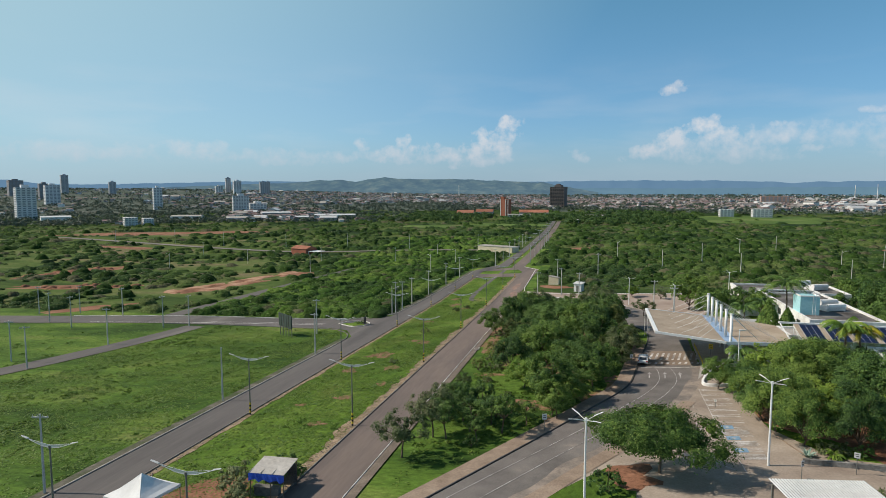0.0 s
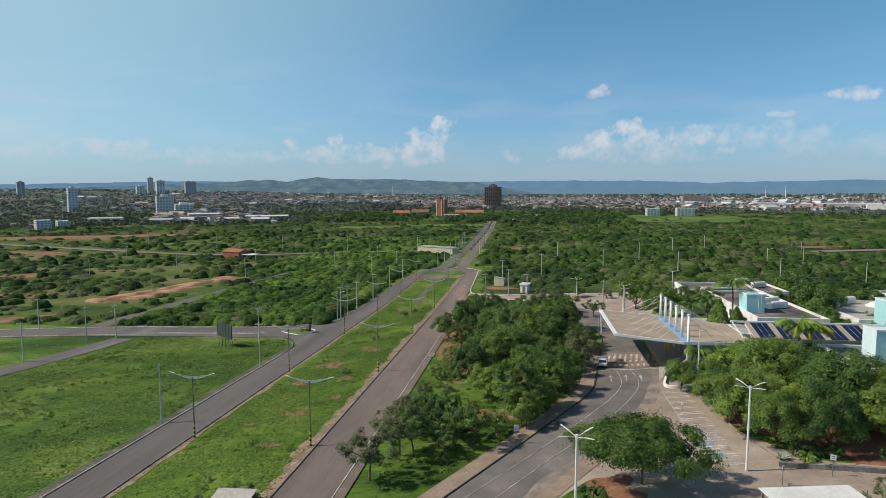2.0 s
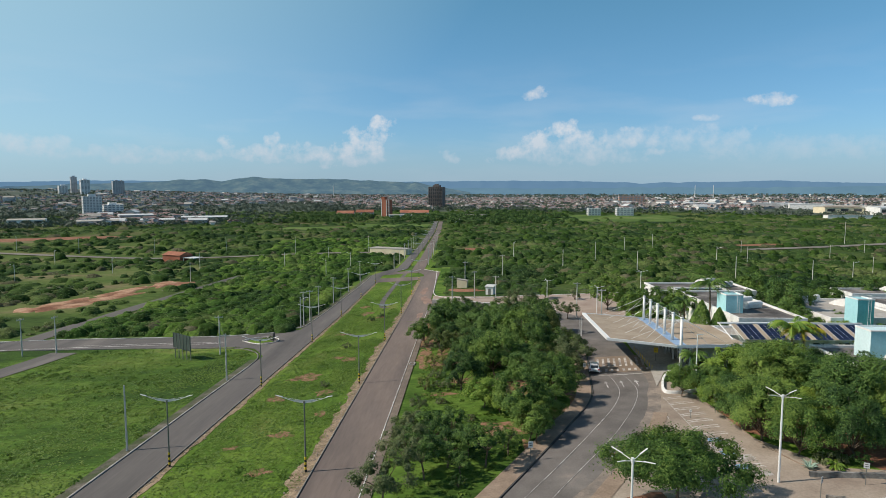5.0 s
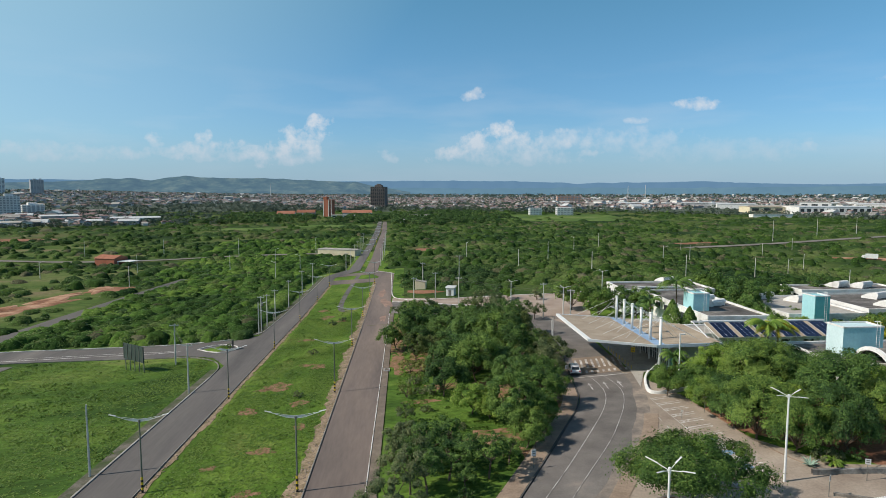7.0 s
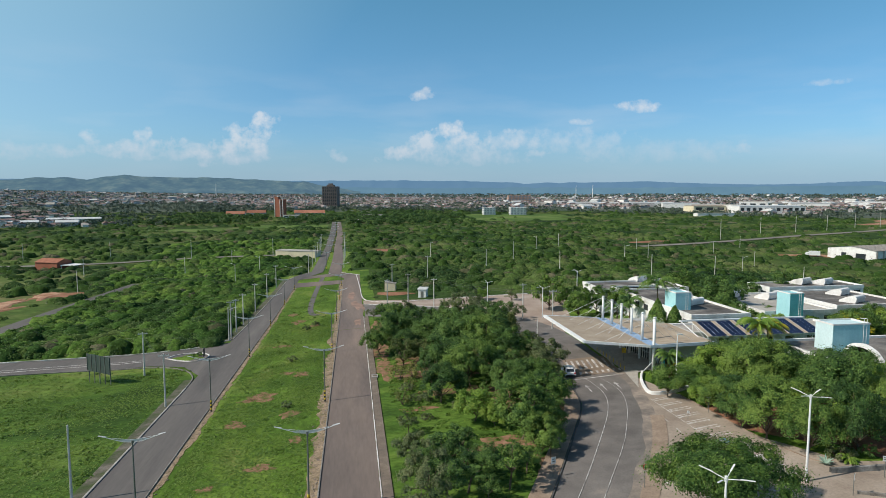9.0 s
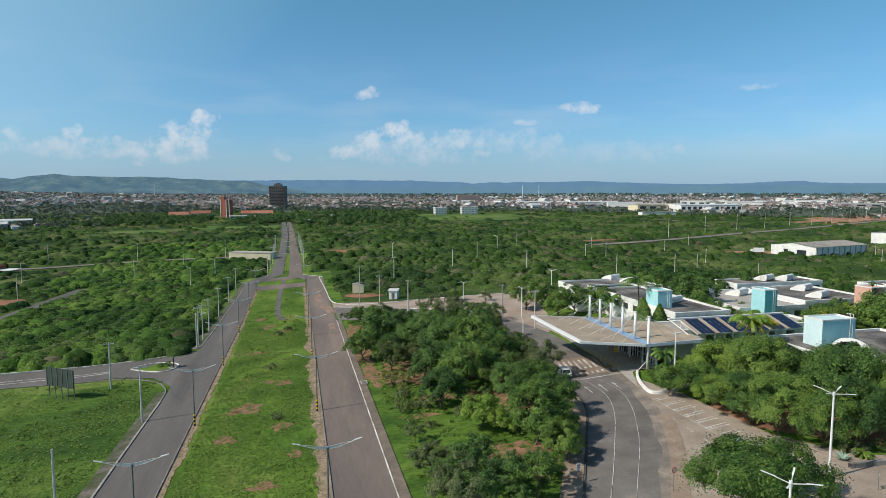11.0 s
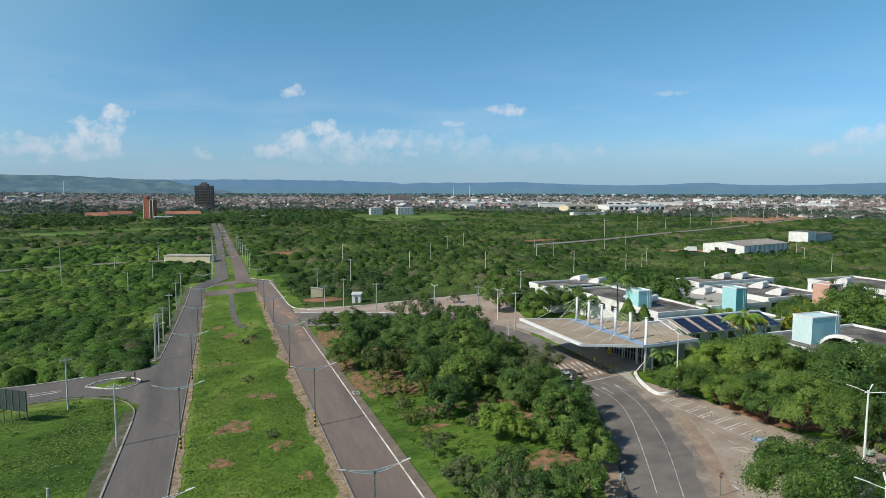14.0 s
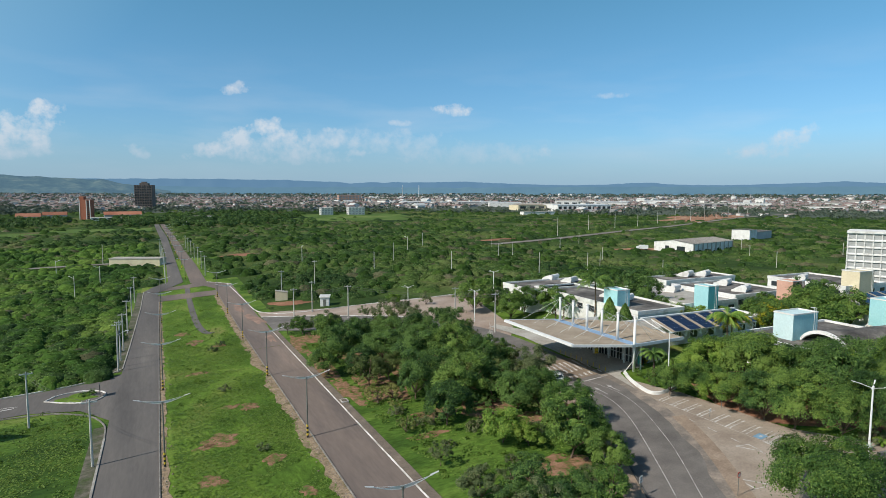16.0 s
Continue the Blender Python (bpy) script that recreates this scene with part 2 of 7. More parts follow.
KERB_WHITE = surface("painted_kerb", [(0.34, (0.26, 0.23, 0.2)), (0.46, (0.48, 0.45, 0.42)), (0.62, (0.72, 0.7, 0.68))], 0.45, 5.0, 0.8, 0.1, spread=0.25)
PAINT = surface("road_paint", [(0.38, (0.22, 0.205, 0.195)), (0.5, (0.42, 0.4, 0.385)), (0.62, (0.6, 0.585, 0.57))], 0.7, 6.0, 0.85, spread=0.35)
PAINT_WORN = surface("worn_bay_paint", [(0.36, (0.33, 0.295, 0.255)), (0.5, (0.45, 0.42, 0.385)), (0.64, (0.6, 0.58, 0.56))], 0.9, 6.0, 0.85, spread=0.3)
PAINT_BLUE = surface("blue_road_paint", [(0.35, (0.15, 0.26, 0.36)), (0.65, (0.2, 0.33, 0.45))], 0.9, 5.0, 0.85, spread=0.3)
SOIL = surface("red_soil", [(0.3, (0.17, 0.08, 0.048)), (0.55, (0.27, 0.135, 0.085)), (0.75, (0.36, 0.2, 0.135))], 0.14, 2.5, 0.97, 0.9, spread=0.35, spec=0.1)
SOIL_PALE = surface("pale_soil", [(0.3, (0.28, 0.16, 0.09)), (0.6, (0.42, 0.26, 0.16)), (0.8, (0.48, 0.34, 0.22))], 0.14, 2.5, 0.97, 0.9, spread=0.25, spec=0.1)
DRY = surface("dry_verge", [(0.32, (0.1, 0.1, 0.04)), (0.45, (0.24, 0.18, 0.12)), (0.7, (0.36, 0.275, 0.19))], 0.8, 3.5, 0.97, 0.9, spread=0.45, spec=0.1)
GRAVEL_ROAD = surface("worn_road", [(0.3, (0.15, 0.135, 0.115)), (0.7, (0.25, 0.225, 0.195))], 0.08, 3.0, 0.95, 0.3, spread=0.2)
LEAF_DARK = leafy("dark_leaves", (0.008, 0.024, 0.008), (0.044, 0.102, 0.024), (0.13, 0.22, 0.05), 0.2)
LEAF_MID = leafy("green_leaves", (0.011, 0.033, 0.009), (0.068, 0.142, 0.026), (0.18, 0.275, 0.056), 0.22)
LEAF_DEEP = leafy("deep_green_leaves", (0.01, 0.03, 0.009), (0.066, 0.14, 0.027), (0.19, 0.28, 0.056), 0.2)
LEAF_LUSH = leafy("lush_scrub_leaves", (0.026, 0.062, 0.014), (0.08, 0.155, 0.026), (0.17, 0.25, 0.05), 0.2, 0.03, 0.35)
LUSH_MASS = surface("lush_scrub_mass", [(0.36, (0.018, 0.044, 0.012)), (0.47, (0.042, 0.09, 0.018)), (0.56, (0.076, 0.14, 0.026)), (0.66, (0.12, 0.18, 0.04))], 0.03, 0.9, 0.95, 1.0, spread=0.55, spec=0.05, relief=0.5)
LEAF_LIGHT = leafy("light_leaves", (0.055, 0.12, 0.018), (0.13, 0.235, 0.032), (0.25, 0.35, 0.06))
LEAF_DRY = leafy("dusty_leaves", (0.035, 0.058, 0.024), (0.095, 0.135, 0.05), (0.185, 0.21, 0.095))
LEAF_OLIVE = leafy("olive_leaves", (0.045, 0.07, 0.02), (0.1, 0.14, 0.036), (0.19, 0.22, 0.065))
LEAF_SCRUB = leafy("scrub_leaves", (0.018, 0.042, 0.014), (0.055, 0.104, 0.026), (0.14, 0.18, 0.055), 0.2, 0.014, 0.3)
SCRUB_MASS = surface("scrub_mass", [(0.36, (0.017, 0.038, 0.014)), (0.46, (0.036, 0.07, 0.021)), (0.55, (0.064, 0.107, 0.027)), (0.65, (0.105, 0.128, 0.05))], 0.014, 0.9, 0.95, 1.0, spread=0.55, spec=0.05, relief=0.6)
SCRUB_MASS_DARK = surface("dark_scrub_mass", [(0.3, (0.016, 0.036, 0.009)), (0.55, (0.032, 0.066, 0.014)), (0.75, (0.06, 0.1, 0.022))], 0.03, 0.8, 0.95, 1.0, spread=0.55, spec=0.05, relief=0.55)
SCRUB_MASS_DRY = surface("dry_scrub_mass", [(0.3, (0.06, 0.065, 0.035)), (0.55, (0.1, 0.1, 0.055)), (0.75, (0.15, 0.14, 0.09))], 0.03, 0.8, 0.95, 1.0, spread=0.5, spec=0.05, relief=0.55)
LEAF_YELLOW = leafy("yellowing_leaves", (0.1, 0.13, 0.01), (0.26, 0.27, 0.02), (0.45, 0.38, 0.03))
GRASS_BLADE = leafy("grass_blades", (0.056, 0.11, 0.016), (0.094, 0.174, 0.024), (0.155, 0.235, 0.042), 0.35, 0.09)
# leaf greens lightened and blued: haze over the town is in the colour
LEAF_TOWN = leafy("hazed_town_leaves", (0.045, 0.07, 0.056), (0.075, 0.105, 0.075), (0.11, 0.14, 0.095), 0.15, 0.01)
LAMP_GREY = surface("grey_lamp_paint", [(0.3, (0.5, 0.51, 0.51)), (0.7, (0.62, 0.63, 0.63))], 0.6, 5.0, 0.5, spread=0.1, spec=0.4)
BARK = surface("bark", [(0.3, (0.09, 0.065, 0.045)), (0.7, (0.2, 0.15, 0.11))], 2.0, 14.0, 0.95, 0.6, stretch=(1, 1, 0.2))
POLE_GREY = surface("galvanised_pole", [(0.3, (0.13, 0.135, 0.125)), (0.7, (0.21, 0.215, 0.2))], 0.6, 5.0, 0.6, metal=0.2, spread=0.15)
POLE_CONC = surface("concrete_pole", [(0.3, (0.46, 0.45, 0.42)), (0.7, (0.6, 0.58, 0.55))], 0.7, 6.0, 0.9, spread=0.15)
WHITE_STEEL = surface("white_painted_steel", [(0.3, (0.7, 0.7, 0.69)), (0.7, (0.82, 0.82, 0.81))], 0.6, 5.0, 0.45, spread=0.07, spec=0.5)
BLACK = surface("black_paint", [(0.3, (0.015, 0.015, 0.015)), (0.7, (0.03, 0.03, 0.03))], 1.0, 6.0, 0.6)
YELLOW = surface("yellow_paint", [(0.3, (0.6, 0.42, 0.03)), (0.7, (0.75, 0.55, 0.05))], 1.0, 6.0, 0.6)
WHITE_WALL = surface("white_render", [(0.28, (0.5, 0.48, 0.45)), (0.45, (0.7, 0.69, 0.67)), (0.7, (0.81, 0.81, 0.79))], 0.3, 2.2, 0.85, 0.1, spread=0.12)
CREAM_WALL = surface("cream_render", [(0.3, (0.6, 0.52, 0.36)), (0.7, (0.72, 0.64, 0.46))], 0.3, 3.0, 0.85, 0.1, spread=0.1)
AQUA = surface("aqua_render", [(0.3, (0.28, 0.55, 0.6)), (0.7, (0.38, 0.66, 0.7))], 0.3, 3.0, 0.8, 0.1, spread=0.09)
TEAL = surface("teal_render", [(0.3, (0.1, 0.41, 0.43)), (0.7, (0.16, 0.5, 0.52))], 0.3, 3.0, 0.8, 0.1, spread=0.09)
PINK = surface("salmon_render", [(0.3, (0.52, 0.3, 0.23)), (0.7, (0.64, 0.38, 0.3))], 0.3, 3.0, 0.85, 0.1, spread=0.1)
ROOF_GREY = surface("grey_roof_membrane", [(0.32, (0.055, 0.05, 0.047)), (0.5, (0.125, 0.115, 0.106)), (0.66, (0.25, 0.232, 0.21))], 0.2, 2.5, 0.9, 0.2, spread=0.3)
ROOF_TAN = surface("tan_roof_sheet", [(0.3, (0.3, 0.235, 0.17)), (0.55, (0.39, 0.315, 0.235)), (0.75, (0.45, 0.375, 0.29))], 0.22, 2.5, 0.8, 0.15, spread=0.12)
ROOF_BLUE = surface("blue_gutter_paint", [(0.3, (0.22, 0.33, 0.48)), (0.7, (0.32, 0.44, 0.6))], 0.4, 3.0, 0.6, spread=0.12)
SHEET = surface("white_roof_sheet", [(0.3, (0.52, 0.52, 0.5)), (0.7, (0.68, 0.68, 0.66))], 0.3, 3.0, 0.5, spread=0.12, metal=0.1)
PALE_SLAB = surface("pale_roof_slab", [(0.3, (0.3, 0.275, 0.24)), (0.55, (0.4, 0.375, 0.335)), (0.75, (0.5, 0.475, 0.435))], 0.2, 2.5, 0.85, 0.1, spread=0.2)
SOLAR = surface("solar_cells", [(0.3, (0.008, 0.012, 0.035)), (0.7, (0.016, 0.024, 0.06))], 0.4, 4.0, 0.14, spread=0.2, spec=0.6)
GLASS_DARK = surface("dark_window_glass", [(0.3, (0.02, 0.026, 0.03)), (0.7, (0.05, 0.06, 0.066))], 0.3, 2.0, 0.12, spread=0.25, spec=0.7)
INTERIOR = surface("shaded_hall", [(0.3, (0.12, 0.115, 0.11)), (0.7, (0.2, 0.19, 0.18))], 0.5, 3.0, 0.9)
TOWER_DARK = surface("dark_tower_cladding", [(0.3, (0.11, 0.092, 0.086)), (0.7, (0.17, 0.145, 0.135))], 0.05, 0.5, 0.7, spread=0.2)
TERRACOTTA = surface("terracotta_tiles", [(0.3, (0.22, 0.085, 0.05)), (0.5, (0.32, 0.13, 0.08)), (0.75, (0.4, 0.2, 0.13))], 0.03, 0.6, 0.92, spread=0.3, vary=0.2)
BRICK_RED = surface("red_brick", [(0.3, (0.3, 0.1, 0.06)), (0.7, (0.42, 0.16, 0.1))], 0.1, 1.0, 0.9, spread=0.2)
# far town and towers: distance haze put into greyed, lightened base colours
TOWN_ROOF = surface("haze_greyed_terracotta", [(0.3, (0.15, 0.1, 0.095)), (0.5, (0.24, 0.165, 0.15)), (0.68, (0.38, 0.31, 0.3))], 0.05, 0.5, 0.92, spread=0.35)
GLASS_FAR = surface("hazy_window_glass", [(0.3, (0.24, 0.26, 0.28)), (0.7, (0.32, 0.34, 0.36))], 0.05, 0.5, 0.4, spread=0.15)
CITY_GREY = surface("muted_roofs", [(0.3, (0.17, 0.155, 0.145)), (0.7, (0.33, 0.31, 0.29))], 0.02, 0.5, 0.9, spread=0.3)
CITY_WALL = surface("haze_greyed_walls", [(0.3, (0.24, 0.235, 0.24)), (0.5, (0.37, 0.37, 0.38)), (0.64, (0.7, 0.7, 0.71))], 0.05, 0.4, 0.9, spread=0.25)
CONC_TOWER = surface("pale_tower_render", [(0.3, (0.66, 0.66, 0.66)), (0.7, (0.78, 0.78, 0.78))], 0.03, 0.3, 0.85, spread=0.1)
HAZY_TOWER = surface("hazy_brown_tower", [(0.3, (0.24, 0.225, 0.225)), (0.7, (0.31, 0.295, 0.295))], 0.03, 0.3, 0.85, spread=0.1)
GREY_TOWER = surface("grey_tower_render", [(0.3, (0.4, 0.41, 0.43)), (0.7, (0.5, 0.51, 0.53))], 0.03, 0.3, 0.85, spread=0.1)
TARP_BLUE = surface("blue_tarpaulin", [(0.3, (0.02, 0.06, 0.4)), (0.7, (0.04, 0.12, 0.6))], 1.2, 6.0, 0.5, 0.4, spread=0.2)
TENT_CLOTH = surface("white_tent_cloth", [(0.3, (0.66, 0.66, 0.64)), (0.7, (0.8, 0.8, 0.79))], 0.6, 3.0, 0.7, spread=0.06)
CAR_PAINT = surface("white_car_paint", [(0.3, (0.74, 0.74, 0.74)), (0.7, (0.8, 0.8, 0.8))], 1.0, 4.0, 0.25, spread=0.03, spec=0.6)
TYRE = surface("tyre_rubber", [(0.3, (0.02, 0.02, 0.02)), (0.7, (0.035, 0.035, 0.035))], 3.0, 20.0, 0.9)
RED_LAMP = surface("red_lamp_glass", [(0.3, (0.4, 0.02, 0.02)), (0.7, (0.5, 0.03, 0.03))], 3.0, 20.0, 0.3)


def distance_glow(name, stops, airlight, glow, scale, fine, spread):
    """Far hills: a woodland colour, with the haze of miles of air put in as emission."""
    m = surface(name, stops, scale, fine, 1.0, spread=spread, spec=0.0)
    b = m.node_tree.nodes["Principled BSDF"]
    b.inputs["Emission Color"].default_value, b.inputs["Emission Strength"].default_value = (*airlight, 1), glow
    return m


# blue haze is in the emission; green tones widened to suggest shaded relief
HILL_GREEN = distance_glow("wooded_hill_airlight", [(0.36, (0.012, 0.024, 0.022)), (0.5, (0.034, 0.054, 0.04)), (0.64, (0.08, 0.096, 0.064))], (0.072, 0.134, 0.2), 1.0, 0.009, 0.045, 0.4)
HILL_BLUE = distance_glow("plateau_haze_glow", [(0.3, (0.02, 0.03, 0.035)), (0.7, (0.03, 0.04, 0.04))], (0.105, 0.215, 0.35), 1.0, 0.002, 0.012, 0.1)


# ---- building tools ----
def sm(a, b, v):
    u = min(1.0, max(0.0, (v - a) / (b - a)))
    return u * u * (3 - 2 * u)


def ground_z(x, y):
    """Height of the land: a hillside that falls to the left and ahead, a plain beyond, rising under the far town."""
    u = x - 16.3
    if u < -45:
        cross = -3.015 + 0.02 * max(u + 45, -150)
    else:
        cross = 0.067 * min(u, 70)
    near = cross - 0.026 * (min(max(y, -60), 205) - 110) - 0.008 * (min(max(y, 205), 420) - 205) - 9.0 * sm(115, 240, x)
    d = math.hypot(x - 20, y - 100)
    far = -6 + 9 * sm(750, 1300, y)
    w = sm(280, 600, d)
    z = near * (1 - w) + far * w
    if d > 900:
        side = sm(-0.1, -0.7, x / d)
        z += 16 * sm(1300, 4000, d) + 34 * side * sm(1300, 3200, d)
    return z


class Shape:
    """Collects vertices and faces of one mesh."""

    def __init__(self):
        self.v, self.f, self.m = [], [], []

    def add(self, verts, faces, mat=0):
        k = len(self.v)
        self.v += [tuple(p) for p in verts]
        self.f += [tuple(i + k for i in f) for f in faces]
        self.m += [mat] * len(faces)
        return self

    def box(self, x0, x1, y0, y1, z0, z1, mat=0, m=None):
        p = [(x, y, z) for z in (z0, z1) for x, y in ((x0, y0), (x1, y0), (x1, y1), (x0, y1))]
        if m is not None:
            p = [m @ Vector(q) for q in p]
        return self.add(p, [(0, 3, 2, 1), (4, 5, 6, 7), (0, 1, 5, 4), (1, 2, 6, 5), (2, 3, 7, 6), (3, 0, 4, 7)], mat)

    def tube(self, a, b, r0, r1=None, n=8, mat=0, caps=True):
        a, b = Vector(a), Vector(b)
        q = (b - a).to_track_quat("Z", "Y")
        r1 = r0 if r1 is None else r1
        p = []
        for c, r in ((a, r0), (b, r1)):
            p += [c + q @ Vector((r * math.cos(2 * math.pi * i / n), r * math.sin(2 * math.pi * i / n), 0)) for i in range(n)]
        f = [(i, (i + 1) % n, n + (i + 1) % n, n + i) for i in range(n)]
        if caps:
            f += [tuple(reversed(range(n))), tuple(range(n, 2 * n))]
        return self.add(p, f, mat)

    def prism(self, outline, z0, z1, mat=0):
        n = len(outline)
        p = [(x, y, z0) for x, y in outline] + [(x, y, z1) for x, y in outline]
        return self.add(p, [(i, (i + 1) % n, n + (i + 1) % n, n + i) for i in range(n)] + [tuple(reversed(range(n))), tuple(range(n, 2 * n))], mat)

    def mesh(self, name, mats, smooth=False):
        me = bpy.data.meshes.new(name)
        me.from_pydata(self.v, [], self.f)
        for mt in mats if isinstance(mats, (list, tuple)) else (mats,):
            me.materials.append(mt)
        if any(self.m):
            me.polygons.foreach_set("material_index", self.m)
        if smooth:
            me.polygons.foreach_set("use_smooth", [True] * len(me.polygons))
        me.update()
        return me


def part(name, shape, mats, parent, label="", smooth=False):
    ob = new(name, shape.mesh(name, mats, smooth))
    ob.parent = parent
    if label:
        tagged(ob, label)
    return ob


def thing(name, label, category, x=0.0, y=0.0, z=None, rz=0.0, group=""):
    ob = new(name)
    ob.empty_display_size = 0.3
    ob.matrix_world = pose(x, y, ground_z(x, y) if z is None else z, 0, 0, rz)
    return tagged(ob, label, category, group)


def quads(name, corners, mat):
    """One mesh from an array of polygons (n, corners, 3)."""
    n, k = corners.shape[:2]
    me = bpy.data.meshes.new(name)
    me.vertices.add(k * n)
    me.vertices.foreach_set("co", np.ascontiguousarray(corners, np.float32).ravel())
    me.loops.add(k * n)
    me.loops.foreach_set("vertex_index", np.arange(k * n, dtype=np.int32))
    me.polygons.add(n)
    me.polygons.foreach_set("loop_start", np.arange(0, k * n, k, dtype=np.int32))
    me.materials.append(mat)
    me.update(calc_edges=True)
    return me


def sprays(rng, centres, outward, size, loose=0.55):
    """Leaf sprays as pointed triangles that face roughly outward."""
    n = len(centres)
    normal = outward + rng.normal(0, loose, (n, 3))
    normal /= np.linalg.norm(normal, axis=1)[:, None] + 1e-9
    side = np.cross(normal, rng.normal(0, 1, (n, 3)))
    side /= np.linalg.norm(side, axis=1)[:, None] + 1e-9
    along = np.cross(normal, side)
    s = (size * rng.uniform(0.6, 1.45, n))[:, None]
    a = centres - side * s * 0.52 - along * s * rng.uniform(0.2, 0.6, (n, 1))
    b = centres + side * s * 0.52 - along * s * rng.uniform(0.2, 0.6, (n, 1))
    c = centres + along * s * 0.95
    return np.stack([a, b, c], 1)


def ball(rng, c, r, flat=0.82):
    """A faceted core of triangles (n, 3, 3) inside a leaf clump."""
    n, m = 6, 3
    v = np.array([[math.sin(math.pi * (j + 0.15) / (m + 0.3)) * math.cos(2 * math.pi * i / n), math.sin(math.pi * (j + 0.15) / (m + 0.3)) * math.sin(2 * math.pi * i / n), math.cos(math.pi * (j + 0.15) / (m + 0.3))] for j in range(m + 1) for i in range(n)])
    v = v * r * rng.uniform(0.8, 1.1, (len(v), 1)) * np.array([1, 1, flat]) + np.array(c)
    q = [(v[j * n + i], v[(j + 1) * n + i], v[(j + 1) * n + (i + 1) % n], v[j * n + (i + 1) % n]) for j in range(m) for i in range(n)]
    return np.array([t for a, b, d, e in q for t in ((a, b, d), (a, d, e))])


def mounds(name, rng, places, mat, grid=6):
    """Soft low mounds (x, y, z, radius, height) as one smooth mesh."""
    k = grid + 1
    u, v = np.meshgrid(np.linspace(-1, 1, k), np.linspace(-1, 1, k))
    x, y = u * np.sqrt(1 - v * v / 2), v * np.sqrt(1 - u * u / 2)
    z = np.sqrt(np.maximum(0, 1 - x * x - y * y)) - 0.12
    unit = np.stack([x.ravel(), y.ravel(), z.ravel()], 1)
    p = np.array(places)
    n = len(p)
    q = unit[None] * np.stack([p[:, 3], p[:, 3], p[:, 4]], 1)[:, None] * rng.uniform(0.72, 1.2, (n, k * k, 1)) + p[:, None, :3]
    f = np.array([[j * k + i, j * k + i + 1, (j + 1) * k + i + 1, (j + 1) * k + i] for j in range(grid) for i in range(grid)])
    f = (f[None] + (np.arange(n) * k * k)[:, None, None]).reshape(-1, 4)
    me = bpy.data.meshes.new(name)
    me.vertices.add(n * k * k)
    me.vertices.foreach_set("co", q.astype(np.float32).ravel())
    me.loops.add(4 * len(f))
    me.loops.foreach_set("vertex_index", f.astype(np.int32).ravel())
    me.polygons.add(len(f))
    me.polygons.foreach_set("loop_start", np.arange(0, 4 * len(f), 4, dtype=np.int32))
    me.polygons.foreach_set("use_smooth", np.ones(len(f), bool))
    me.materials.append(mat)
    me.update(calc_edges=True)
    return me


def dome(rng, n, flat=0.35):
    """Random directions over a dome that reaches a little below its rim."""
    u = rng.normal(0, 1, (n, 3))
    u /= np.linalg.norm(u, axis=1)[:, None]
    u[:, 2] = np.where(u[:, 2] < -flat, -u[:, 2], u[:, 2])
    return u


def resample(pts, step):
    out = [Vector(pts[0])]
    for a, b in zip(pts, pts[1:]):
        a, b = Vector(a), Vector(b)
        k = max(1, int((b - a).length / step))
        out += [a.lerp(b, (i + 1) / k) for i in range(k)]
    return out


def smooth_line(pts, rounds=2):
    for _ in range(rounds):
        q = [pts[0]]
        for a, b in zip(pts, pts[1:]):
            q += [(a[0] * 0.75 + b[0] * 0.25, a[1] * 0.75 + b[1] * 0.25), (a[0] * 0.25 + b[0] * 0.75, a[1] * 0.25 + b[1] * 0.75)]
        pts = q + [pts[-1]]
    return pts


def band(shape, left, right, lift, step=4.0, mat=0, cross=2):
    """A draped sheet between two lines with the same number of points."""
    rows = []
    for i in range(len(left) - 1):
        a0, a1, b0, b1 = Vector(left[i]), Vector(left[i + 1]), Vector(right[i]), Vector(right[i + 1])
        k = max(1, int(max((a1 - a0).length, (b1 - b0).length) / step))
        for j in range(k + (i == len(left) - 2)):
            rows.append((a0.lerp(a1, j / k), b0.lerp(b1, j / k)))
    v, f = [], []
    for a, b in rows:
        for c in range(cross + 1):
            p = a.lerp(b, c / cross)
            v.append((p.x, p.y, ground_z(p.x, p.y) + lift))
    w = cross + 1
    for i in range(len(rows) - 1):
        for c in range(cross):
            f.append((i * w + c, i * w + c + 1, (i + 1) * w + c + 1, (i + 1) * w + c))
    return shape.add(v, f, mat)


def offset_line(pts, off):
    out = []
    for i, p in enumerate(pts):
        a, b = Vector(pts[max(0, i - 1)]), Vector(pts[min(len(pts) - 1, i + 1)])
        d = (b - a).normalized()
        out.append((p[0] - d.y * off, p[1] + d.x * off))
    return out


def strip(shape, pts, width, lift, step=4.0, mat=0, cross=2):
    return band(shape, offset_line(pts, width / 2), offset_line(pts, -width / 2), lift, step, mat, cross)


def kerb_line(shape, pts, width=0.16, lift=0.2, step=4.0, mat=0):
    """A raised kerb with faces on both sides."""
    fine = [(p.x, p.y) for p in resample(pts, step)]
    l, r = offset_line(fine, width / 2), offset_line(fine, -width / 2)
    v, f = [], []
    for (ax, ay), (bx, by) in zip(l, r):
        za, zb = ground_z(ax, ay), ground_z(bx, by)
        v += [(ax, ay, za - 0.1), (ax, ay, za + lift - 0.02), (ax * 0.9 + bx * 0.1, ay * 0.9 + by * 0.1, za + lift), (bx * 0.9 + ax * 0.1, by * 0.9 + ay * 0.1, zb + lift), (bx, by, zb + lift - 0.02), (bx, by, zb - 0.1)]
    for i in range(len(l) - 1):
        for j in range(5):
            f.append((6 * i + j, 6 * i + j + 1, 6 * i + 6 + j + 1, 6 * i + 6 + j))
    return shape.add(v, f, mat)


